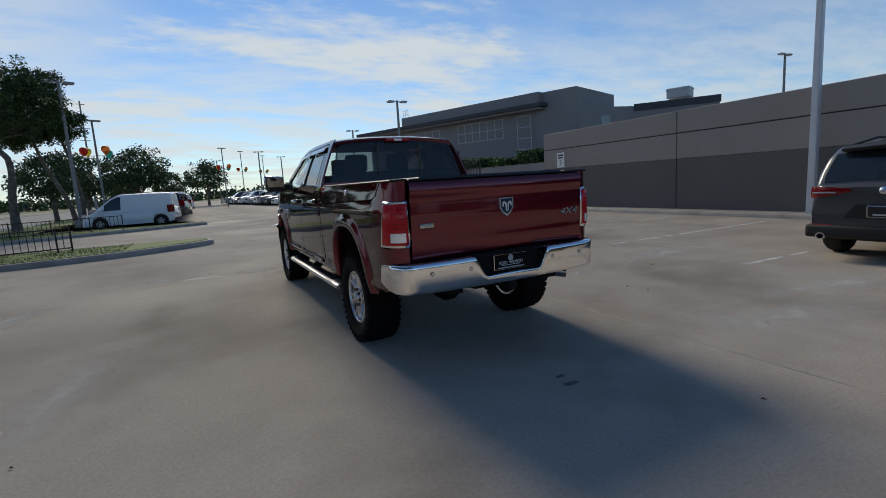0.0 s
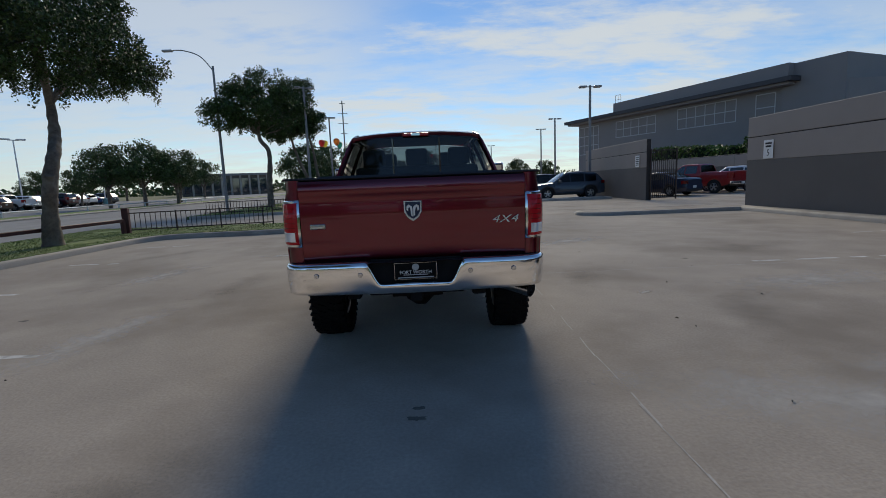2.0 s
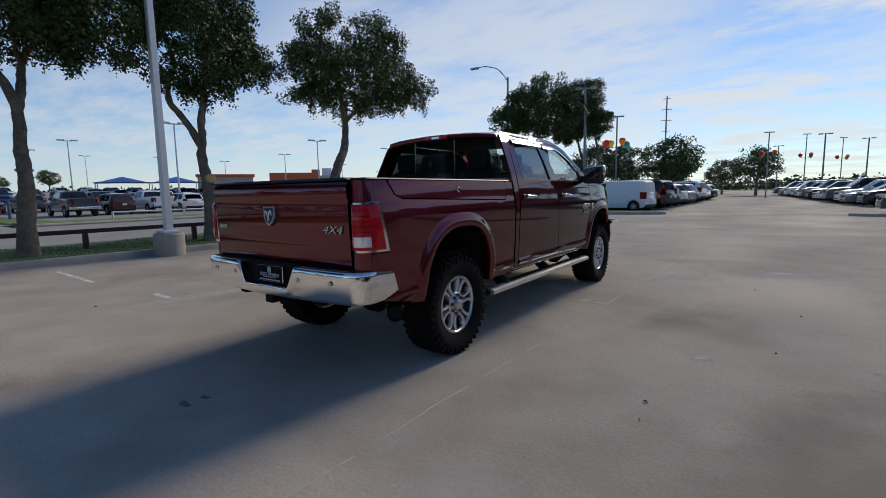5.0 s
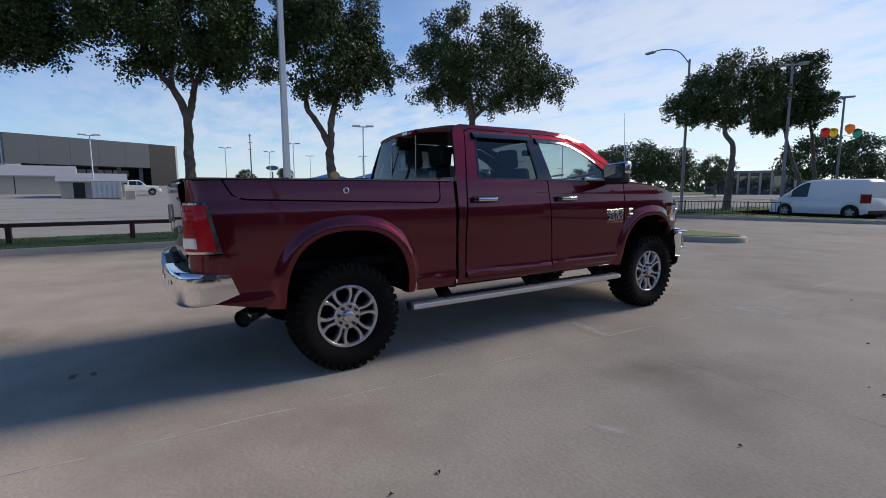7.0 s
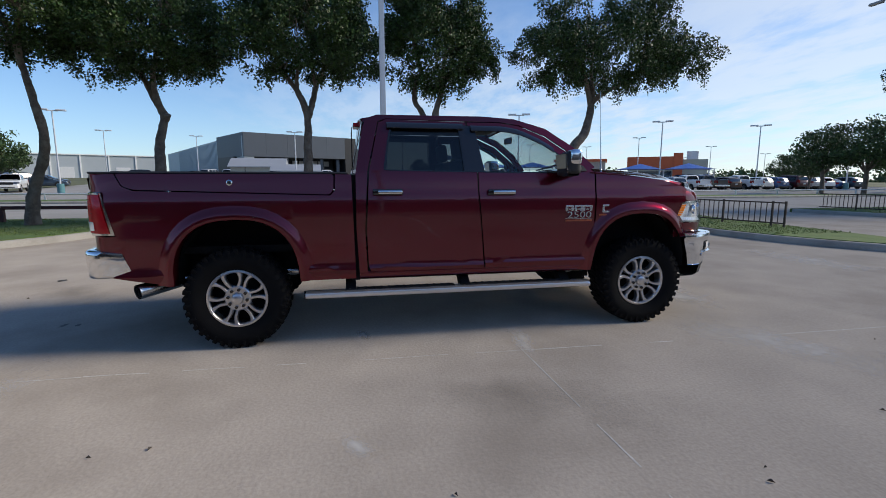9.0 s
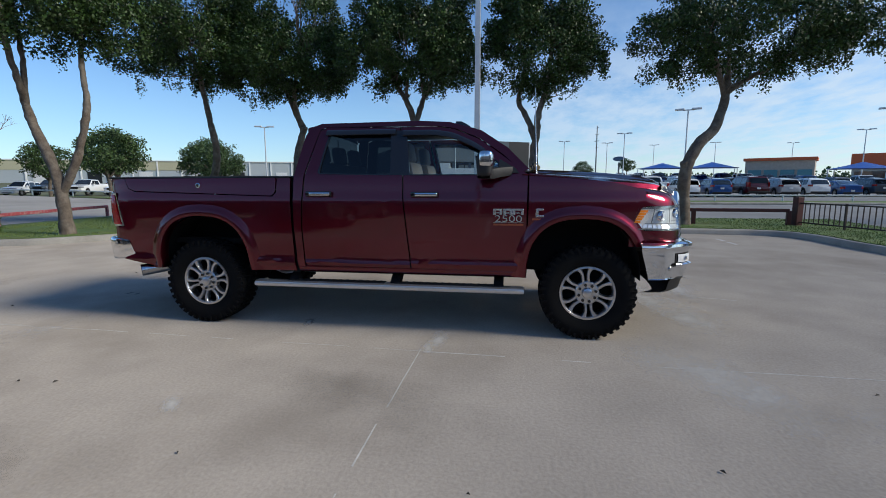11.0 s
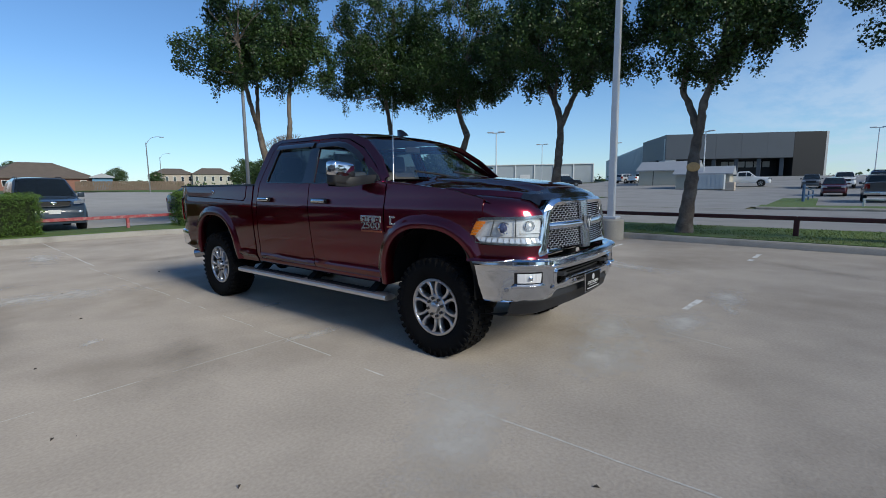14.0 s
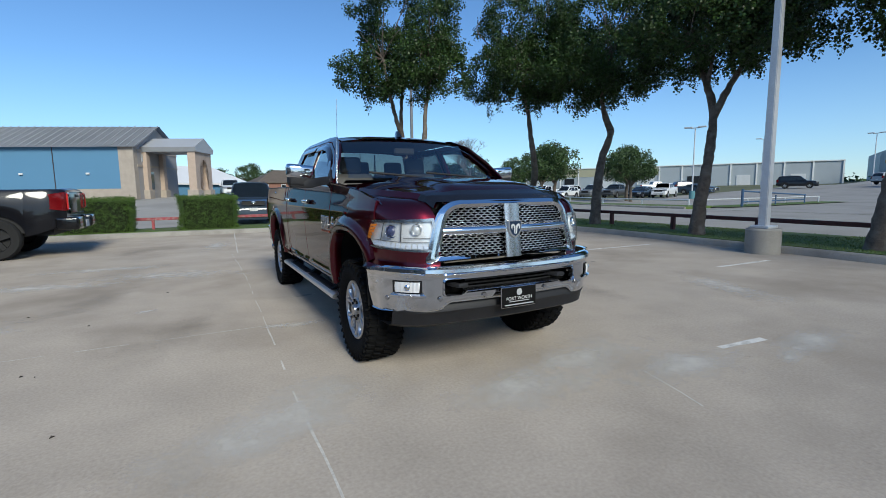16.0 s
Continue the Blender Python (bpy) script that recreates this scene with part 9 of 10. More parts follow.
for z0, z1 in ((2.55, 2.72), (3.75, 3.9)):
    bm = bmesh.new()
    box(bm, -0.05, 0.0, 0.4, GW, z0, z1)
    part("band", bm, M_STONE, gable)
bm = bmesh.new()
box(bm, -0.03, 0.02, 2.3, 2.75, 0.8, 2.2)
part("narrow_window", bm, M_WGLASS, gable)
bm = bmesh.new()
box(bm, -0.06, 0.0, 1.0, 2.1, 2.95, 3.55, 0.02)
part("wall_sign", bm, M_FRAME, gable)
for sgn, nm in ((0, "roof"), (1, "roof")):
    bm = bmesh.new()
    y0, y1 = (-0.4, GW / 2) if sgn == 0 else (GW / 2, GW + 0.4)
    z0, z1 = (EH - 0.08, RH) if sgn == 0 else (RH, EH - 0.08)
    sheet(bm, [[(u, y0, z0), (u, y1, z1)] for u in (-0.4, 34)])
    bmesh.ops.solidify(bm, geom=bm.faces[:], thickness=0.14)
    rf = part(nm, bm, M_ROOF_GREY, hall, "grey standing-seam metal roof")
    for k in range(57):
        if sgn:
            break
        bm = bmesh.new()
        u = -0.35 + 0.6 * k
        sheet(bm, [[(u + dx, y0, z0 + 0.11 + dz), (u + dx, y1, z1 + 0.11 + dz)] for dx, dz in ((-0.012, -0.04), (0, 0.004), (0.012, -0.04))])
        part("seam", bm, M_ROOF_GREY, rf)
porch = thing("porch", "entrance porch with stone columns and a pitched metal roof", "building", m=hall.matrix_basis @ Matrix.Translation((0.5, 1.2, 0)))
bm = bmesh.new()
for p in ([(0.0, -0.3, 4.1), (0.0, 1.6, 4.95), (0.0, 3.5, 4.1)],):
    a = [bm.verts.new(q) for q in p] + [bm.verts.new((0, 3.3, 3.75)), bm.verts.new((0, -0.1, 3.75))]
    b = [bm.verts.new((v.co.x - 4.7, v.co.y, v.co.z)) for v in a]
    bm.faces.new(a), bm.faces.new(b[::-1])
    for i in range(5):
        bm.faces.new((a[i], a[(i + 1) % 5], b[(i + 1) % 5], b[i]))
part("roof", bm, M_ROOF_GREY, porch)
for u, v, w in ((-0.55, 0.25, 0.55), (-0.55, 2.9, 0.55)):
    bm = bmesh.new()
    box(bm, u - w / 2, u + w / 2, v - w / 2, v + w / 2, 0.7, 3.75, 0.03)
    c = part("column", bm, material("tan_stone", (0.50, 0.39, 0.31), 0.85, var=0.12, scale=3, fine=40), porch, "tan stone column")
    bm = bmesh.new()
    box(bm, u - w / 2 - 0.12, u + w / 2 + 0.12, v - w / 2 - 0.12, v + w / 2 + 0.12, 0, 0.72, 0.03)
    part("column_base", bm, M_STONE, c)
# arched end pier
bm = bmesh.new()
arc = [(0.75, 0.0), (0.75, 2.1)] + [(0.75 + 0.85 * (1 - math.cos(q)), 2.1 + 1.1 * math.sin(q)) for q in (0.3, 0.6, 0.9, 1.2, 1.5)]
arc += [(3.2 - y, z) for y, z in arc[::-1]]
ol = [(0.0, 0.0)] + [(0.0, 3.75), (1.6, 4.6), (3.2, 3.75), (3.2, 0.0)]
lo = arc + ol[::-1]
a = [bm.verts.new((-4.55, y, z)) for y, z in lo]
b = [bm.verts.new((-3.95, y, z)) for y, z in lo]
bm.faces.new(a), bm.faces.new(b[::-1])
for i in range(len(lo)):
    bm.faces.new((a[i], a[(i + 1) % len(lo)], b[(i + 1) % len(lo)], b[i]))
bmesh.ops.triangulate(bm, faces=[f for f in bm.faces if len(f.verts) > 4])
part("arched_pier", bm, MATS["tan_stone"], porch, "tan stone pier with a pointed arch")
for v in (0.37, 2.83):
    bm = bmesh.new()
    box(bm, -4.68, -3.82, v - 0.5, v + 0.5, 0, 0.72, 0.03)
    part("column_base", bm, M_STONE, porch)


def house(x, y, rz, w, d, eave, ridge, wall, roof, label, hip=0.0, windows=0):
    """A plain house: walls, pitched or hipped roof, windows."""
    ob = thing("house", label, "house", "distant houses", m=pose(x, y, land(x, y), 0, 0, rz))
    bm = bmesh.new()
    box(bm, -w / 2, w / 2, -d / 2, d / 2, -0.5, eave)
    if not hip:
        for s in (-1, 1):
            v = [bm.verts.new(p) for p in ((s * w / 2, -d / 2, eave), (s * w / 2, d / 2, eave), (s * w / 2, 0, ridge - 0.15))]
            bm.faces.new(v)
    part("wall", bm, wall, ob)
    bm = bmesh.new()
    o = 0.4
    e = [(-w / 2 - o, -d / 2 - o, eave - 0.1), (w / 2 + o, -d / 2 - o, eave - 0.1), (w / 2 + o, d / 2 + o, eave - 0.1), (-w / 2 - o, d / 2 + o, eave - 0.1)]
    r = [(-w / 2 - o + hip, 0, ridge), (w / 2 + o - hip, 0, ridge)]
    ev, rv = [bm.verts.new(p) for p in e], [bm.verts.new(p) for p in r]
    lv = [bm.verts.new((p[0], p[1], p[2] - 0.18)) for p in e]
    bm.faces.new((ev[0], ev[1], rv[1], rv[0])), bm.faces.new((ev[2], ev[3], rv[0], rv[1]))
    bm.faces.new((ev[1], ev[2], rv[1])), bm.faces.new((ev[3], ev[0], rv[0]))
    bm.faces.new(lv[::-1])
    for i in range(4):
        bm.faces.new((lv[i], lv[(i + 1) % 4], ev[(i + 1) % 4], ev[i]))
    part("roof", bm, roof, ob)
    for k in range(windows):
        u = -w / 2 + w * (k + 0.5) / windows
        for s in (-1, 1):
            bm = bmesh.new()
            box(bm, u - 0.55, u + 0.55, s * (d / 2 + 0.0), s * (d / 2 + 0.05), eave * 0.36, eave * 0.78, 0.01)
            win = part("window", bm, M_WHITE, ob)
            bm = bmesh.new()
            box(bm, u - 0.47, u + 0.47, s * (d / 2 + 0.04), s * (d / 2 + 0.058), eave * 0.36 + 0.08, eave * 0.78 - 0.08)
            part("pane", bm, M_WGLASS, win)
    return ob


house(-17.7, -109.4, 8, 15.5, 9, 2.6, 5.4, M_BRICK, M_SHINGLE, "low red brick house with a brown hipped roof", 5.5, 4)
house(-98.8, -211.6, -20, 16, 10, 5.2, 7.8, M_CREAM, M_SHINGLE, "two-storey cream house with a brown roof", 4.5, 5)
house(-85.0, -219.0, -12, 15, 10, 5.2, 7.6, M_STONE, M_SHINGLE, "two-storey tan house with a brown roof", 4.5, 5)
house(-26.5, -103.3, 75, 3.0, 3.2, 2.7, 3.3, M_BLUE_WALL, M_ROOF_GREY, "small blue garden shed behind a wooden fence", 0.0, 1)
house(1.7, -55, 24, 8, 8, 1.5, 3.4, M_BLUE_WALL, M_WHITE, "blue walled stall under a white tent roof", 2.5)
fence = thing("wood_fence", "weathered upright board fence behind the houses", "fence")
for k in range(70):
    bm = bmesh.new()
    x, y = -21.5 - 0.24 * k, -100.4 + 0.075 * k
    zz = land(x, y)
    box(bm, x - 0.115, x + 0.115, y - 0.02, y + 0.02, zz - 0.1, zz + 1.72 + 0.03 * (k % 3))
    part("board", bm, M_WOODFENCE, fence)
# stone gate pier by the south drive
pier = thing("stone_pillar", "square pale stone pillar with a cap", "pillar", m=pose(-9.3, -20.3, 0.1))
bm = bmesh.new()
box(bm, -0.32, 0.32, -0.32, 0.32, -0.1, 1.15, 0.02)
part("shaft", bm, M_STONE, pier)
bm = bmesh.new()
box(bm, -0.4, 0.4, -0.4, 0.4, 1.15, 1.3, 0.03)
part("cap", bm, M_STUCCO, pier)
street_lamp(-9.4, -17.9, 8.6, 1.9, 150)
street_lamp(-27.6, -83.1, 8.4, 2.2, 180)
street_lamp(-49.0, -135.0, 8.4, 2.2, 180)

# far west: grey showroom with black portal
GL, GR, GP = (-121.0, -24.5), (-135.0, 0.0), (-139.0, 5.8)
gz = 2.5
dg = thing("grey_showroom", "wide grey metal showroom with a black entrance portal", "building")
bm = bmesh.new()
wall_box(bm, GR, GL, -22, gz + 4.6, 13.0)
part("upper_wall", bm, M_GREY_SIDING, dg)
d0 = (Vector(GR) - Vector(GL)).normalized()
nn = Vector((-d0.y, d0.x)) * -1
for k in range(5):
    a, b = Vector(GL) + d0 * (0.02 + 5.63 * k), Vector(GL) + d0 * (5.62 + 5.63 * k)
    bm = bmesh.new()
    wall_box(bm, b, a, 0.06, gz + 4.6, 12.95)
    part("metal_panel", bm, M_GREY_SIDING, dg)
bm = bmesh.new()
a, b = Vector(GL) - nn * 0 + Vector((-5, -3.5)), Vector(GR) + Vector((-5, -3.5))
wall_box(bm, b, a, -14, gz - 1, gz + 4.7)
part("lower_wall", bm, M_BLACK_WALL, dg)
for k in range(6):
    p = Vector(GL) + d0 * (1.5 + 5 * k) + Vector((-0.9, -0.6))
    bm = bmesh.new()
    box(bm, p.x - 0.4, p.x + 0.4, p.y - 0.4, p.y + 0.4, gz - 1, gz + 4.65)
    part("column", bm, M_GREY_SIDING, dg)
for k in range(6):
    p = Vector(GL) + d0 * (15.4 + 1.9 * k) + Vector((-4.8, -3.3))
    bm = bmesh.new()
    wall_box(bm, p + d0 * 1.6, p, 0.08, gz + 2.6, gz + 4.0)
    part("window", bm, M_FRAME, dg)
bm = bmesh.new()
wall_box(bm, GP, Vector(GR) + d0 * 0.05, -16, gz - 1, 13.0)
part("portal", bm, M_BLACK_WALL, dg, "black entrance portal")
bm = bmesh.new()
wall_box(bm, Vector(GP) + d0 * 0.5, Vector(GP) + d0 * 0.02, -16, gz - 1, 13.0)
part("portal_edge", bm, M_FRAME, dg)

ware = thing("warehouse", "long pale warehouse with a tan band and dock doors", "building")
WA, WB = Vector((-146, -52)), Vector((-85, -160))
wd = (WB - WA).normalized()
wl = (WB - WA).length
bm = bmesh.new()
wall_box(bm, WB, WA, 30, -1, 7.7)
part("wall", bm, M_PALE_SIDING, ware)
k = 0
while k * 6.2 < wl - 6:
    a = WA + wd * (6.2 * k)
    bm = bmesh.new()
    wall_box(bm, a + wd * 0.35, a, -0.25, 0, 7.75)
    part("pilaster", bm, M_WHITE, ware)
    if 6.2 * k > 38:
        bm = bmesh.new()
        wall_box(bm, a + wd * 6.18, a + wd * 0.37, -0.10, 5.1, 7.72)
        part("tan_panel", bm, M_TAN_BAND, ware)
    if k % 2 == 1:
        bm = bmesh.new()
        wall_box(bm, a + wd * 4.9, a + wd * 1.6, -0.12, 0.5, 4.6)
        dd = part("dock_door", bm, M_BLACK_WALL if k % 6 == 5 else M_DOORWHITE, ware)
        for j in range(6):
            bm = bmesh.new()
            wall_box(bm, a + wd * 4.85, a + wd * 1.65, -0.14, 0.55 + j * 0.66, 1.15 + j * 0.66)
            part("slat", bm, M_BLACK_WALL if k % 6 == 5 else M_DOORWHITE, dd)
    k += 1
bm = bmesh.new()
wall_box(bm, WB, WA, -0.3, 7.7, 7.95)
part("gutter", bm, M_WHITE, ware)
wing = thing("warehouse_wing", "pale blue corrugated side wing of the showroom", "building")
VA, VB = Vector(GL) + Vector((-0.2, -0.1)), Vector((-234, -80))
vd = (VB - VA).normalized()
bm = bmesh.new()
wall_box(bm, VA, VB, -2.5, 0, 12.6)
part("wall", bm, M_PALE_SIDING, wing)
for k in range(60):
    a = VA + vd * (0.4 + 1.6 * k)
    bm = bmesh.new()
    wall_box(bm, a, a + vd * 0.7, 0.12, 2, 12.1)
    part("rib", bm, M_PALE_SIDING, wing)

house(-84, -14.5, 93, 8.5, 7.0, 2.5, 3.9, M_CREAM, M_SILVER_ROOF, "long cream shed with a pale metal roof")
house(-71.5, -7.0, 93, 6.5, 5.0, 2.1, 3.0, M_CREAM, M_SILVER_ROOF, "small cream shed with a pale metal roof")
for x, y, w, h, yaw, mat in ((-68.95, -8.6, 1.8, 1.9, 90, M_BLACK_WALL), (-80.45, -17.0, 1.6, 2.4, 90, M_BLACK_WALL)):
    o = thing("shed_door", "dark open doorway of a cream shed", "door", m=pose(x, y, land(x, y), 0, 0, yaw))
    bm = bmesh.new()
    box(bm, -w / 2, w / 2, -0.05, 0.05, 0, h)
    part("leaf", bm, mat, o)
cab = thing("white_container", "white ribbed storage container beside a shed", "container", m=pose(-67.4, -5.4, land(-67, -6), 0, 0, 93))
bm = bmesh.new()
box(bm, -1.5, 1.5, -0.9, 0.9, 0.05, 1.95, 0.03)
part("body", bm, M_PALE_SIDING, cab)
for k in range(6):
    bm = bmesh.new()
    box(bm, -1.42 + 0.5 * k, -1.17 + 0.5 * k, -0.93, -0.9, 0.15, 1.85)
    part("rib", bm, M_PALE_SIDING, cab)
blk = thing("concrete_block", "square stained concrete block on the lot", "block", m=pose(-65.0, -2.9, land(-65, -3)))
bm = bmesh.new()
box(bm, -0.6, 0.6, -0.5, 0.5, 0, 1.05, 0.06, seg=2)
part("body", bm, M_STONE, blk)

# orange-fascia shop, canopy, low brick offices
shop = thing("shop", "tan shop with an orange fascia across the dealer lot", "building", m=pose(-106, 83, 0, 0, 0, 50))
bm = bmesh.new()
box(bm, -9, 9, -7, 7, 0, 6.2)
part("wall", bm, M_CREAM, shop)
bm = bmesh.new()
box(bm, -9.2, 1.5, -7.4, -7.0, 3.9, 7.0, 0.05)
part("fascia", bm, M_ORANGE, shop, "orange fascia")
bm = bmesh.new()
box(bm, 1.5, 3.6, -7.6, -6.9, 0, 7.8, 0.05)
part("tower", bm, M_ORANGE, shop, "orange pylon")
bm = bmesh.new()
box(bm, -8.5, 1.2, -7.1, -6.98, 0.4, 3.4)
part("shopfront", bm, M_WGLASS, shop)
bm = bmesh.new()
box(bm, 4.2, 6.8, -2, 1, 6.2, 8.4, 0.04)
part("roof_unit", bm, M_POLE, shop)
wash = thing("carwash", "brown and teal wash building behind the cars", "building", m=pose(-90, 50, 0, 0, 0, 60))
bm = bmesh.new()
box(bm, -5, 5, -4, 4, 0, 5.0)
part("wall", bm, M_STONE, wash)
for k in range(4):
    bm = bmesh.new()
    box(bm, -4.5 + 2.4 * k, -2.5 + 2.4 * k, -4.15, -4, 0.3, 3.4)
    part("bay_door", bm, M_TEAL, wash)
bm = bmesh.new()
box(bm, -5.3, 5.3, -4.4, 4.3, 5.0, 5.5)
part("roof", bm, M_ORANGE, wash)
tarp = thing("shade_canopy", "blue peaked shade canopy over parked cars", "canopy", "shade canopies", m=pose(-61, 49, land(-61, 49), 0, 0, 55))
bm = bmesh.new()
rows = []
for i in range(17):
    u = -6.8 + 13.6 * i / 16
    hgt = 0.9 * max(0.0, 1 - min(abs(u + 3.4), abs(u - 3.4)) / 3.4)
    rows.append([(u, v, 2.5 + hgt * (1 - abs(v) / 4.2) + 0.15) for v in (-4, -2, 0, 2, 4)])
sheet(bm, rows)
bmesh.ops.solidify(bm, geom=bm.faces[:], thickness=0.03)
part("cloth", bm, M_BLUE, tarp, "blue canopy cloth", 50)
for u in (-6.5, 0, 6.5):
    for v in (-3.8, 3.8):
        bm = bmesh.new()
        tube(bm, [(u, v, 0), (u, v, 2.62)], 0.06, 8)
        part("post", bm, M_POLE, tarp)
tagged(copy_thing(tarp, pose(-73, 28.5, land(-73, 28.5), 0, 0, 70)), "blue peaked shade canopy over parked cars", "canopy", "shade canopies")
off = thing("office", "low brown brick office building beyond the road", "building", m=pose(-58, 134, 0, 0, 0, 28) @ Matrix.Diagonal((0.5, 0.8, 1, 1)))
bm = bmesh.new()
box(bm, -22, 22, -6, 6, 0, 5.4)
part("wall", bm, M_SHINGLE, off)
bm = bmesh.new()
box(bm, -22.4, 22.4, -6.4, 6.4, 5.4, 6.0)
part("parapet", bm, M_BLDG, off)
for k in range(9):
    bm = bmesh.new()
    box(bm, -21 + 4.8 * k, -17.6 + 4.8 * k, -6.08, -6.0, 0.8, 4.6)
    part("window", bm, M_WGLASS, off)
    bm = bmesh.new()
    box(bm, -17.4 + 4.8 * k, -16.4 + 4.8 * k, -6.5, -6.0, 0, 5.4)
    part("pier", bm, M_STONE, off)


# utility poles, roadside oval sign
def utility_pole(x, y, h, label="tall grey utility pole with cross arms"):
    ob = thing("utility_pole", label, "utility pole", "utility poles", m=pose(x, y, 0, 0, 0, 20))
    bm = bmesh.new()
    tube(bm, [(0, 0, 0), (0, 0, h)], [0.28, 0.16], 10)
    part("pole", bm, M_POLE_D, ob, smooth=40)
    for k, w in ((0.97, 0.9), (0.86, 1.4), (0.75, 1.4), (0.64, 1.0)):
        bm = bmesh.new()
        box(bm, -w, w, -0.07, 0.07, h * k - 0.07, h * k + 0.07)
        part("cross_arm", bm, M_POLE_D, ob)
    return ob


utility_pole(-23.9, 139, 26)
utility_pole(-163.4, 28.8, 20)
ov = thing("oval_sign", "blue-grey oval sign on a tall pole", "sign", m=pose(-200, 43.5, -1.0, 0, 0, 80))
bm = bmesh.new()
tube(bm, [(0, 0.3, 0), (0, 0.3, 10.2)], 0.35, 10)
part("pole", bm, M_POLE_D, ov, smooth=40)
for r0, dep, mt, nm in ((1.0, 0.0, M_WHITE, "rim"), (0.9, 0.06, material("sign_blue_grey", (0.10, 0.15, 0.24), 0.4), "face")):
    bm = bmesh.new()
    lathe(bm, ((0.0, -0.25 - dep), (1.0, -0.25 - dep), (1.0, 0.25 + dep), (0.0, 0.25 + dep)), 32)
    bmesh.ops.transform(bm, matrix=pose(0, 0, 11.7, 90) @ Matrix.Diagonal((2.5 * r0, 1.0 * r0, 1, 1)), verts=bm.verts[:])
    part(nm, bm, mt, ov)


def tall_lamp(x, y, h, yaw, label="tall pale lamp post with wide flat heads", base=True):
    """A dealer-lot lamp: post, wide twin heads, painted concrete bollard."""
    ob = thing("lot_lamp", label, "lamp post", "lamp posts across the road", m=pose(x, y, land(x, y), 0, 0, yaw))
    bm = bmesh.new()
    tube(bm, [(0, 0, 0), (0, 0, h)], [0.09, 0.065], 8)
    part("pole", bm, M_POLE, ob, smooth=40)
    bm = bmesh.new()
    box(bm, -0.5, 0.5, -0.05, 0.05, h - 0.06, h + 0.04)
    part("arm", bm, M_POLE, ob)
    for s in (-1, 1):
        bm = bmesh.new()
        box(bm, s * 0.3, s * 1.15, -0.24, 0.24, h, h + 0.15, 0.03)
        part("lamp_head", bm, M_POLE, ob)
    if base:
        bm = bmesh.new()
        lathe(bm, ((0.01, 0.95), (0.27, 0.95), (0.32, 0.9), (0.32, 0.02), (0.01, 0.02)), 18)
        part("bollard", bm, M_TEAL, ob, "teal painted concrete base", 40)
    return ob


for x, y, h, yaw in ((-44.2, 19.0, 8.2, 70), (-46.6, 38.0, 8.2, 60), (-48.0, 53.2, 8.2, 55), (-48.6, 68.5, 8.2, 50), (-50.0, -28.0, 8.2, 110), (-75.9, 19.8, 8.2, 75), (-97.3, 12.3, 8.2, 85), (-77.0, 55.0, 8.2, 60), (-92.0, 83.5, 8.2, 50), (-105.5, 112.0, 8.2, 45),
                       (-130.0, 106.0, 8.2, 50), (-84.6, -39.0, 8.2, 105), (-69.4, -6.8, 7.7, 85), (-104.0, 22.0, 8.2, 80), (-112.0, 47.0, 8.2, 70), (-96.0, -28.0, 8.2, 100), (-128.0, 38.0, 8.2, 75), (-118.0, 66.0, 8.2, 60)):
    tall_lamp(x, y, h, yaw, base=x > -51)
for x, y, h in ((6.9, 71, 7.6), (2.1, 91, 7.8), (12.4, 85.5, 7.8), (16.8, 64.5, 8.4), (14.8, 49.6, 8.0)):
    lot_lamp(x, y, 0.0, h, (-1, 1), "grey lamp post among parked cars", block=False, mat=M_POLE_D, r=0.1)


def balloon_pole(x, y, h, zb, label="grey lamp post with a ring of coloured balloons"):
    ob = thing("balloon_pole", label, "lamp post", "posts with balloons", m=pose(x, y, 0, 0, 0, 25))
    bm = bmesh.new()
    tube(bm, [(0, 0, 0), (0, 0, h)], [0.08, 0.055], 10)
    part("pole", bm, M_POLE_D, ob, smooth=40)
    bm = bmesh.new()
    box(bm, -0.5, 0.5, -0.12, 0.12, h - 0.1, h, 0.02)
    part("lamp_head", bm, M_LAMP, ob)
    for k in range(4):
        a = radians(200 + 90 * k)
        c = Vector((0.85 * math.cos(a), 0.85 * math.sin(a), zb + 0.1 * math.sin(2.3 * k)))
        bm = bmesh.new()
        lathe(bm, [(0.001, -0.34), (0.05, -0.32), (0.15, -0.22), (0.235, -0.06), (0.25, 0.06), (0.22, 0.17), (0.13, 0.245), (0.001, 0.27)], 16)
        bmesh.ops.translate(bm, vec=c, verts=bm.verts[:])
        b = part("balloon", bm, M_BALLOON[k], ob, smooth=60)
        bm = bmesh.new()
        tube(bm, [(0, 0, zb - 0.25), (c.x * 0.6, c.y * 0.6, zb - 0.3), (c.x, c.y, c.z - 0.3)], 0.012, 5)
        part("bracket", bm, M_POLE_D, ob)
    return ob


balloon_pole(-7.7, 35.3, 7.0, 4.9)
balloon_pole(1.5, 62, 7.4, 5.0)
balloon_pole(5.4, 82, 8.6, 5.6)
balloon_pole(10.2, 93, 8.6, 5.6)

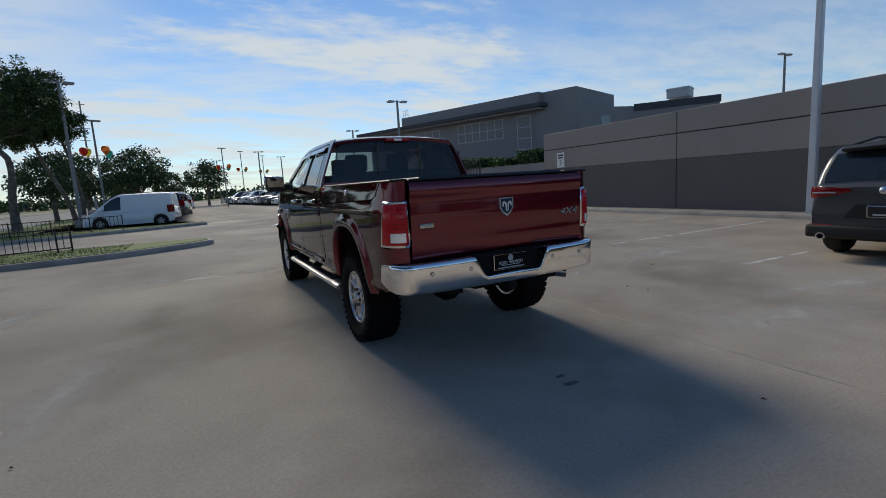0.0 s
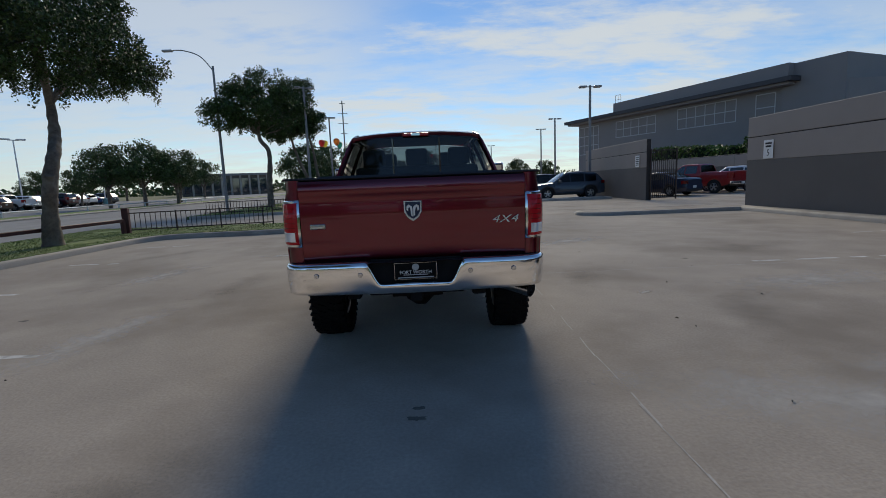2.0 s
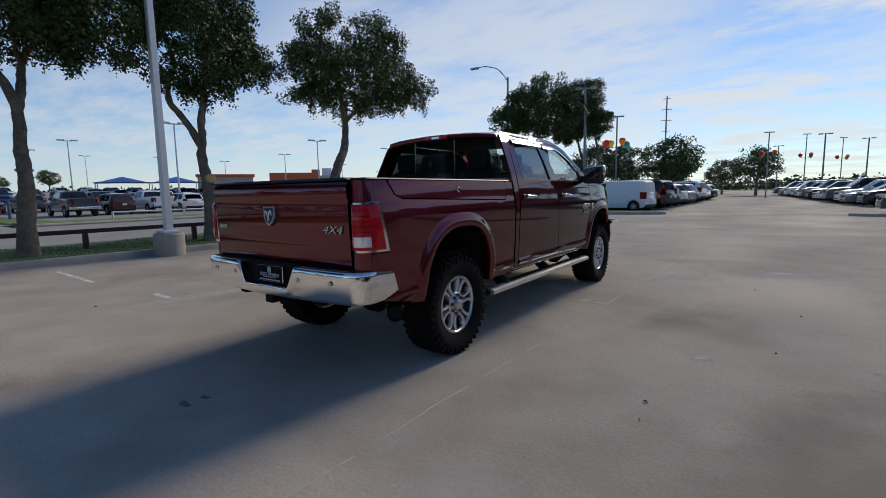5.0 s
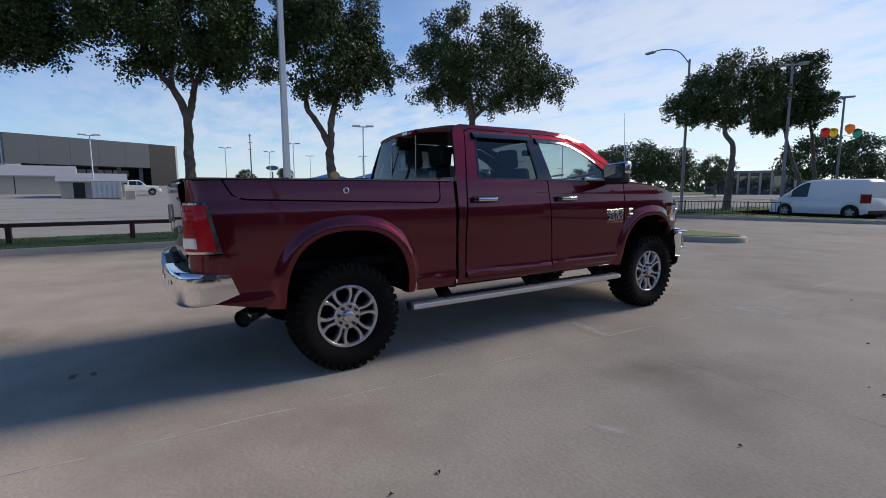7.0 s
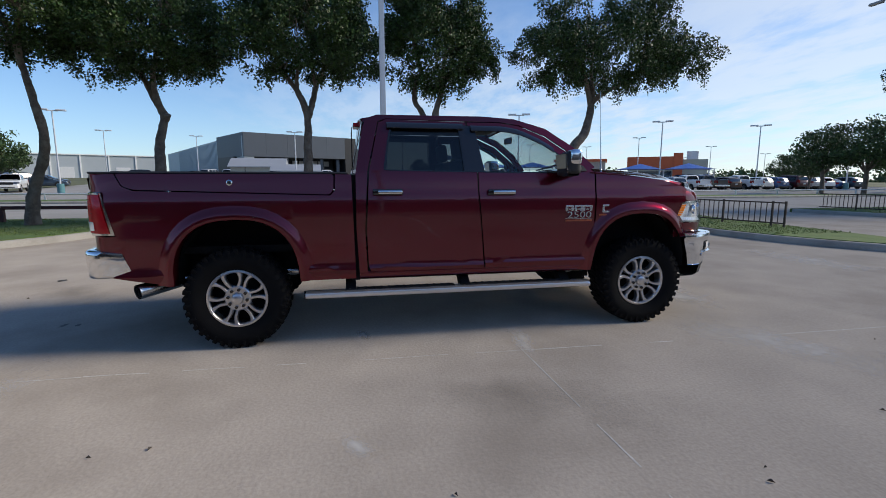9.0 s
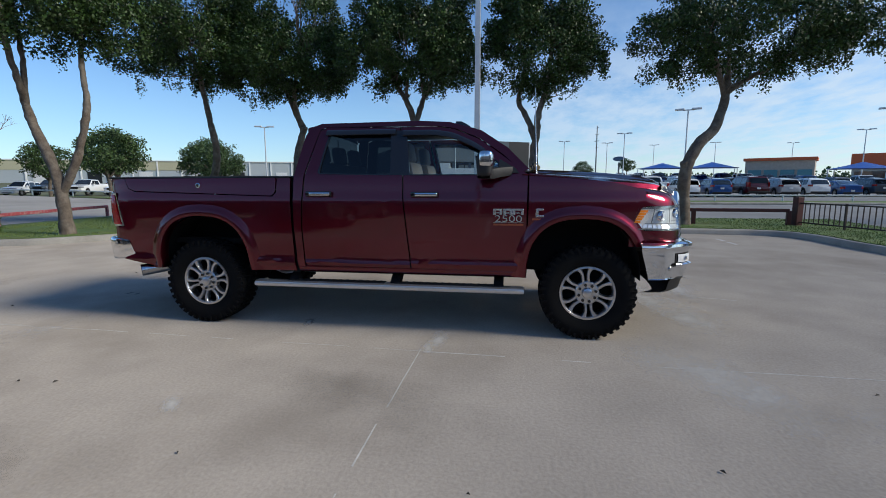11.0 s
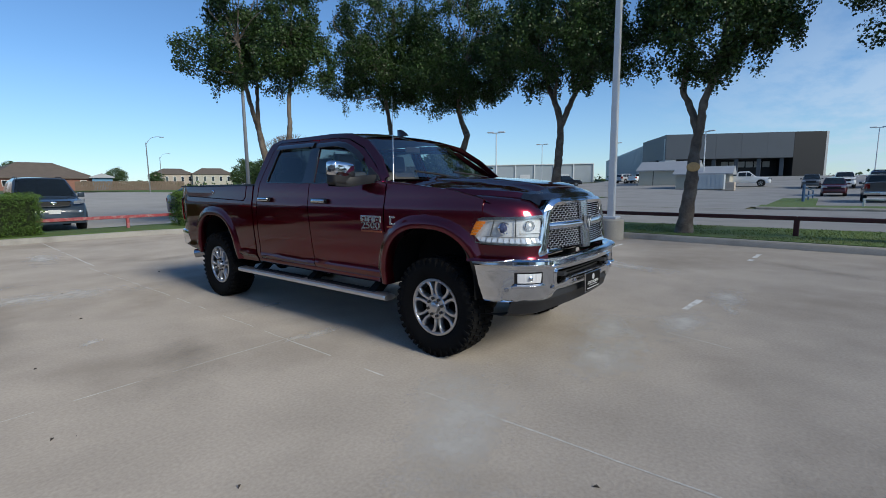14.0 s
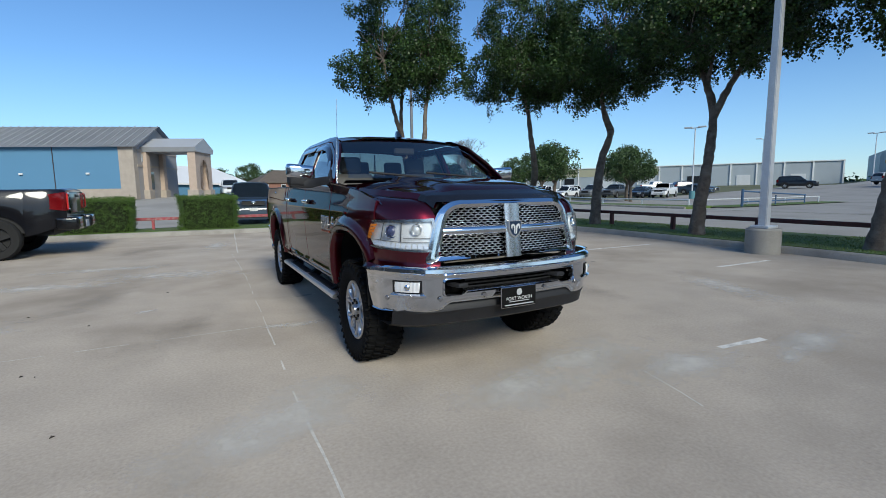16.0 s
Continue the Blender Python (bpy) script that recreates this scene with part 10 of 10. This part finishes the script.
# rails on the far verge
for k, (x0, y0, x1, y1) in enumerate(((-29.2, 8, -29.2, 66), (-29.2, -14, -29.2, -46), (-30.5, -13.6, -45, -13.0))):
    L = math.hypot(x1 - x0, y1 - y0)
    ob = thing("pipe_rail", "low pale pipe rail along the far verge", "rail", "pipe rails")
    n = int(L / 4)
    for i in range(n + 1):
        x, y = x0 + (x1 - x0) * i / n, y0 + (y1 - y0) * i / n
        bm = bmesh.new()
        tube(bm, [(x, y, land(x, y) - 0.1), (x, y, land(x, y) + 0.55)], 0.06, 8)
        part("post", bm, M_POLE, ob, smooth=40)
    bm = bmesh.new()
    tube(bm, [(x0 + (x1 - x0) * i / n, y0 + (y1 - y0) * i / n, land(x0 + (x1 - x0) * i / n, y0 + (y1 - y0) * i / n) + 0.5) for i in range(n + 1)], 0.05, 8)
    part("rail", bm, M_POLE, ob, smooth=40)
bgate = material("blue_gate_paint", (0.05, 0.10, 0.19), 0.5, var=0.1)
for x0, y0, x1, y1 in ((-38.0, 5.2, -46.5, 5.6), (-31.5, -11.6, -41, -12.2)):
    ob = thing("swing_gate", "open blue pipe gate beside the side drive", "gate", "pipe gates", m=pose(x0, y0, land(x0, y0), 0, 0, math.degrees(math.atan2(y1 - y0, x1 - x0))))
    L = math.hypot(x1 - x0, y1 - y0)
    for u, hh in ((0, 1.25), (L, 0.75), (L * 0.5, 0.75)):
        bm = bmesh.new()
        tube(bm, [(u, 0, -0.1), (u, 0, hh)], 0.09 if u == 0 else 0.05, 8)
        part("post", bm, bgate, ob, smooth=40)
    for za, zb in ((1.1, 0.7), (0.35, 0.35)):
        bm = bmesh.new()
        tube(bm, [(0, 0, za), (L, 0, zb)], 0.05, 8)
        part("pipe", bm, bgate, ob, smooth=40)

# verges and lawns over the road
land_sheet("lawn_verge_west", M_GRASS, "green verge along the far side of the road", -29.4, -26.6, 3.5, 200, 3, 0.05)
land_sheet("lawn_verge_southwest", M_GRASS, "green verge along the far side of the road", -29.4, -26.6, -200, -12.5, 3, 0.05)
land_sheet("lawn_drive_bed", M_GRASS, "green bed beside the side drive", -46, -29.4, -13.6, -11.2, 3, 0.06)
land_sheet("lawn_gate_bed", M_GRASS, "green bed beside the side drive", -46, -29.4, 3.6, 6.0, 3, 0.06)

land_sheet("lawn_south", M_GRASS, "green lawn before the wooden fence", -46, -14, -100, -66, 4, 0.05)

# trees
for i, (x, y, s, lab) in enumerate((
        (-31, 48.5, 1.18, ""), (-28.6, 50.8, 1.05, ""), (-33.8, 47.0, 1.12, ""), (-35, 64, 0.95, ""), (-43.5, 56.5, 0.8, ""), (-58, 68, 0.85, ""), (-7.3, 55.5, 1.2, ""), (-12.4, 45, 1.0, ""), (-11.4, 53, 1.05, ""), (-0.2, 80.7, 1.2, ""), (-6, 96, 1.05, ""), (-12.8, 91, 1.0, ""),
        (21, 104, 1.0, ""), (21, 78, 0.75, ""), (-39.5, -28.4, 1.0, ""), (-36, -36, 1.15, ""), (-34.6, -53.0, 1.15, ""), (-30.3, -31.4, 0.95, ""), (-36.7, -25.5, 0.9, ""), (-34.5, -58, 0.95, ""), (-40.2, -48.7, 1.0, ""),
        (-37.1, -69.1, 0.85, ""), (-40.5, -72, 0.8, ""), (-11.5, -127.5, 1.3, ""), (-5.0, -130, 1.1, ""), (-28.6, -124.4, 0.65, ""), (-50, -92, 1.1, ""), (-33.2, -118, 0.85, ""), (-104, 17, 0.75, ""), (-140, 34, 0.9, ""), (-44.1, -124.9, 0.75, ""), (-24.5, -122, 0.6, ""), (-17.5, -131, 1.05, ""), (-40, 82, 1.2, ""), (-60, 92, 1.2, ""), (-12, 80, 1.0, ""))):
    far_tree(x, y, s, i, lab or "round dark green tree in the distance")
bare = thing("bare_tree", "leafless grey tree with fine twigs", "tree", m=pose(-22.9, -33.5, land(-23, -33)))
rng = random.Random(9)
bm = bmesh.new()
tube(bm, [(0, 0, -0.2), (0, 0, 1.2), (0.1, 0, 2.2)], [0.16, 0.13, 0.1], 8)
segs = [(Vector((0.1, 0, 2.0)), Vector((0, 0, 1)), 0.085, 0)]
while segs:
    p, d, r, g = segs.pop()
    for _ in range(4 if g == 0 else 3):
        e = (d + Vector((rng.uniform(-1, 1), rng.uniform(-1, 1), rng.uniform(-0.1, 0.6))) * 0.75).normalized()
        q = p + e * (1.15 - 0.16 * g)
        tube(bm, [p, (p + q) / 2 + Vector((0, 0, 0.05)), q], [r, r * 0.8, r * 0.6], 4, cap=False)
        if g < 4:
            segs.append((q, e, r * 0.6, g + 1))
tagged(part("branch", bm, M_TWIG, bare), kind="stuff")

# low woods along the horizon
rng = np.random.default_rng(77)
cs = []
for k in range(1500):
    a = rng.uniform(0, 2 * math.pi)
    R = rng.uniform(215, 300)
    x, y = R * math.cos(a), R * math.sin(a)
    if -170 < x < -60 and -120 < y < -30:
        continue
    h = 3.4 + 2.4 * noise.noise((x * 0.02, y * 0.02, 0))
    for j in range(3):
        cs.append((x + rng.normal(0, 2), y + rng.normal(0, 2), max(0.8, h * rng.uniform(0.1, 1.0))))
woods = new("distant_woods", leaves_mesh("distant_woods", cs, 17, 3.4, 1.4, M_LEAF_FAR, 78))
tagged(woods, "low dark woods along the horizon", "woods", kind="stuff")
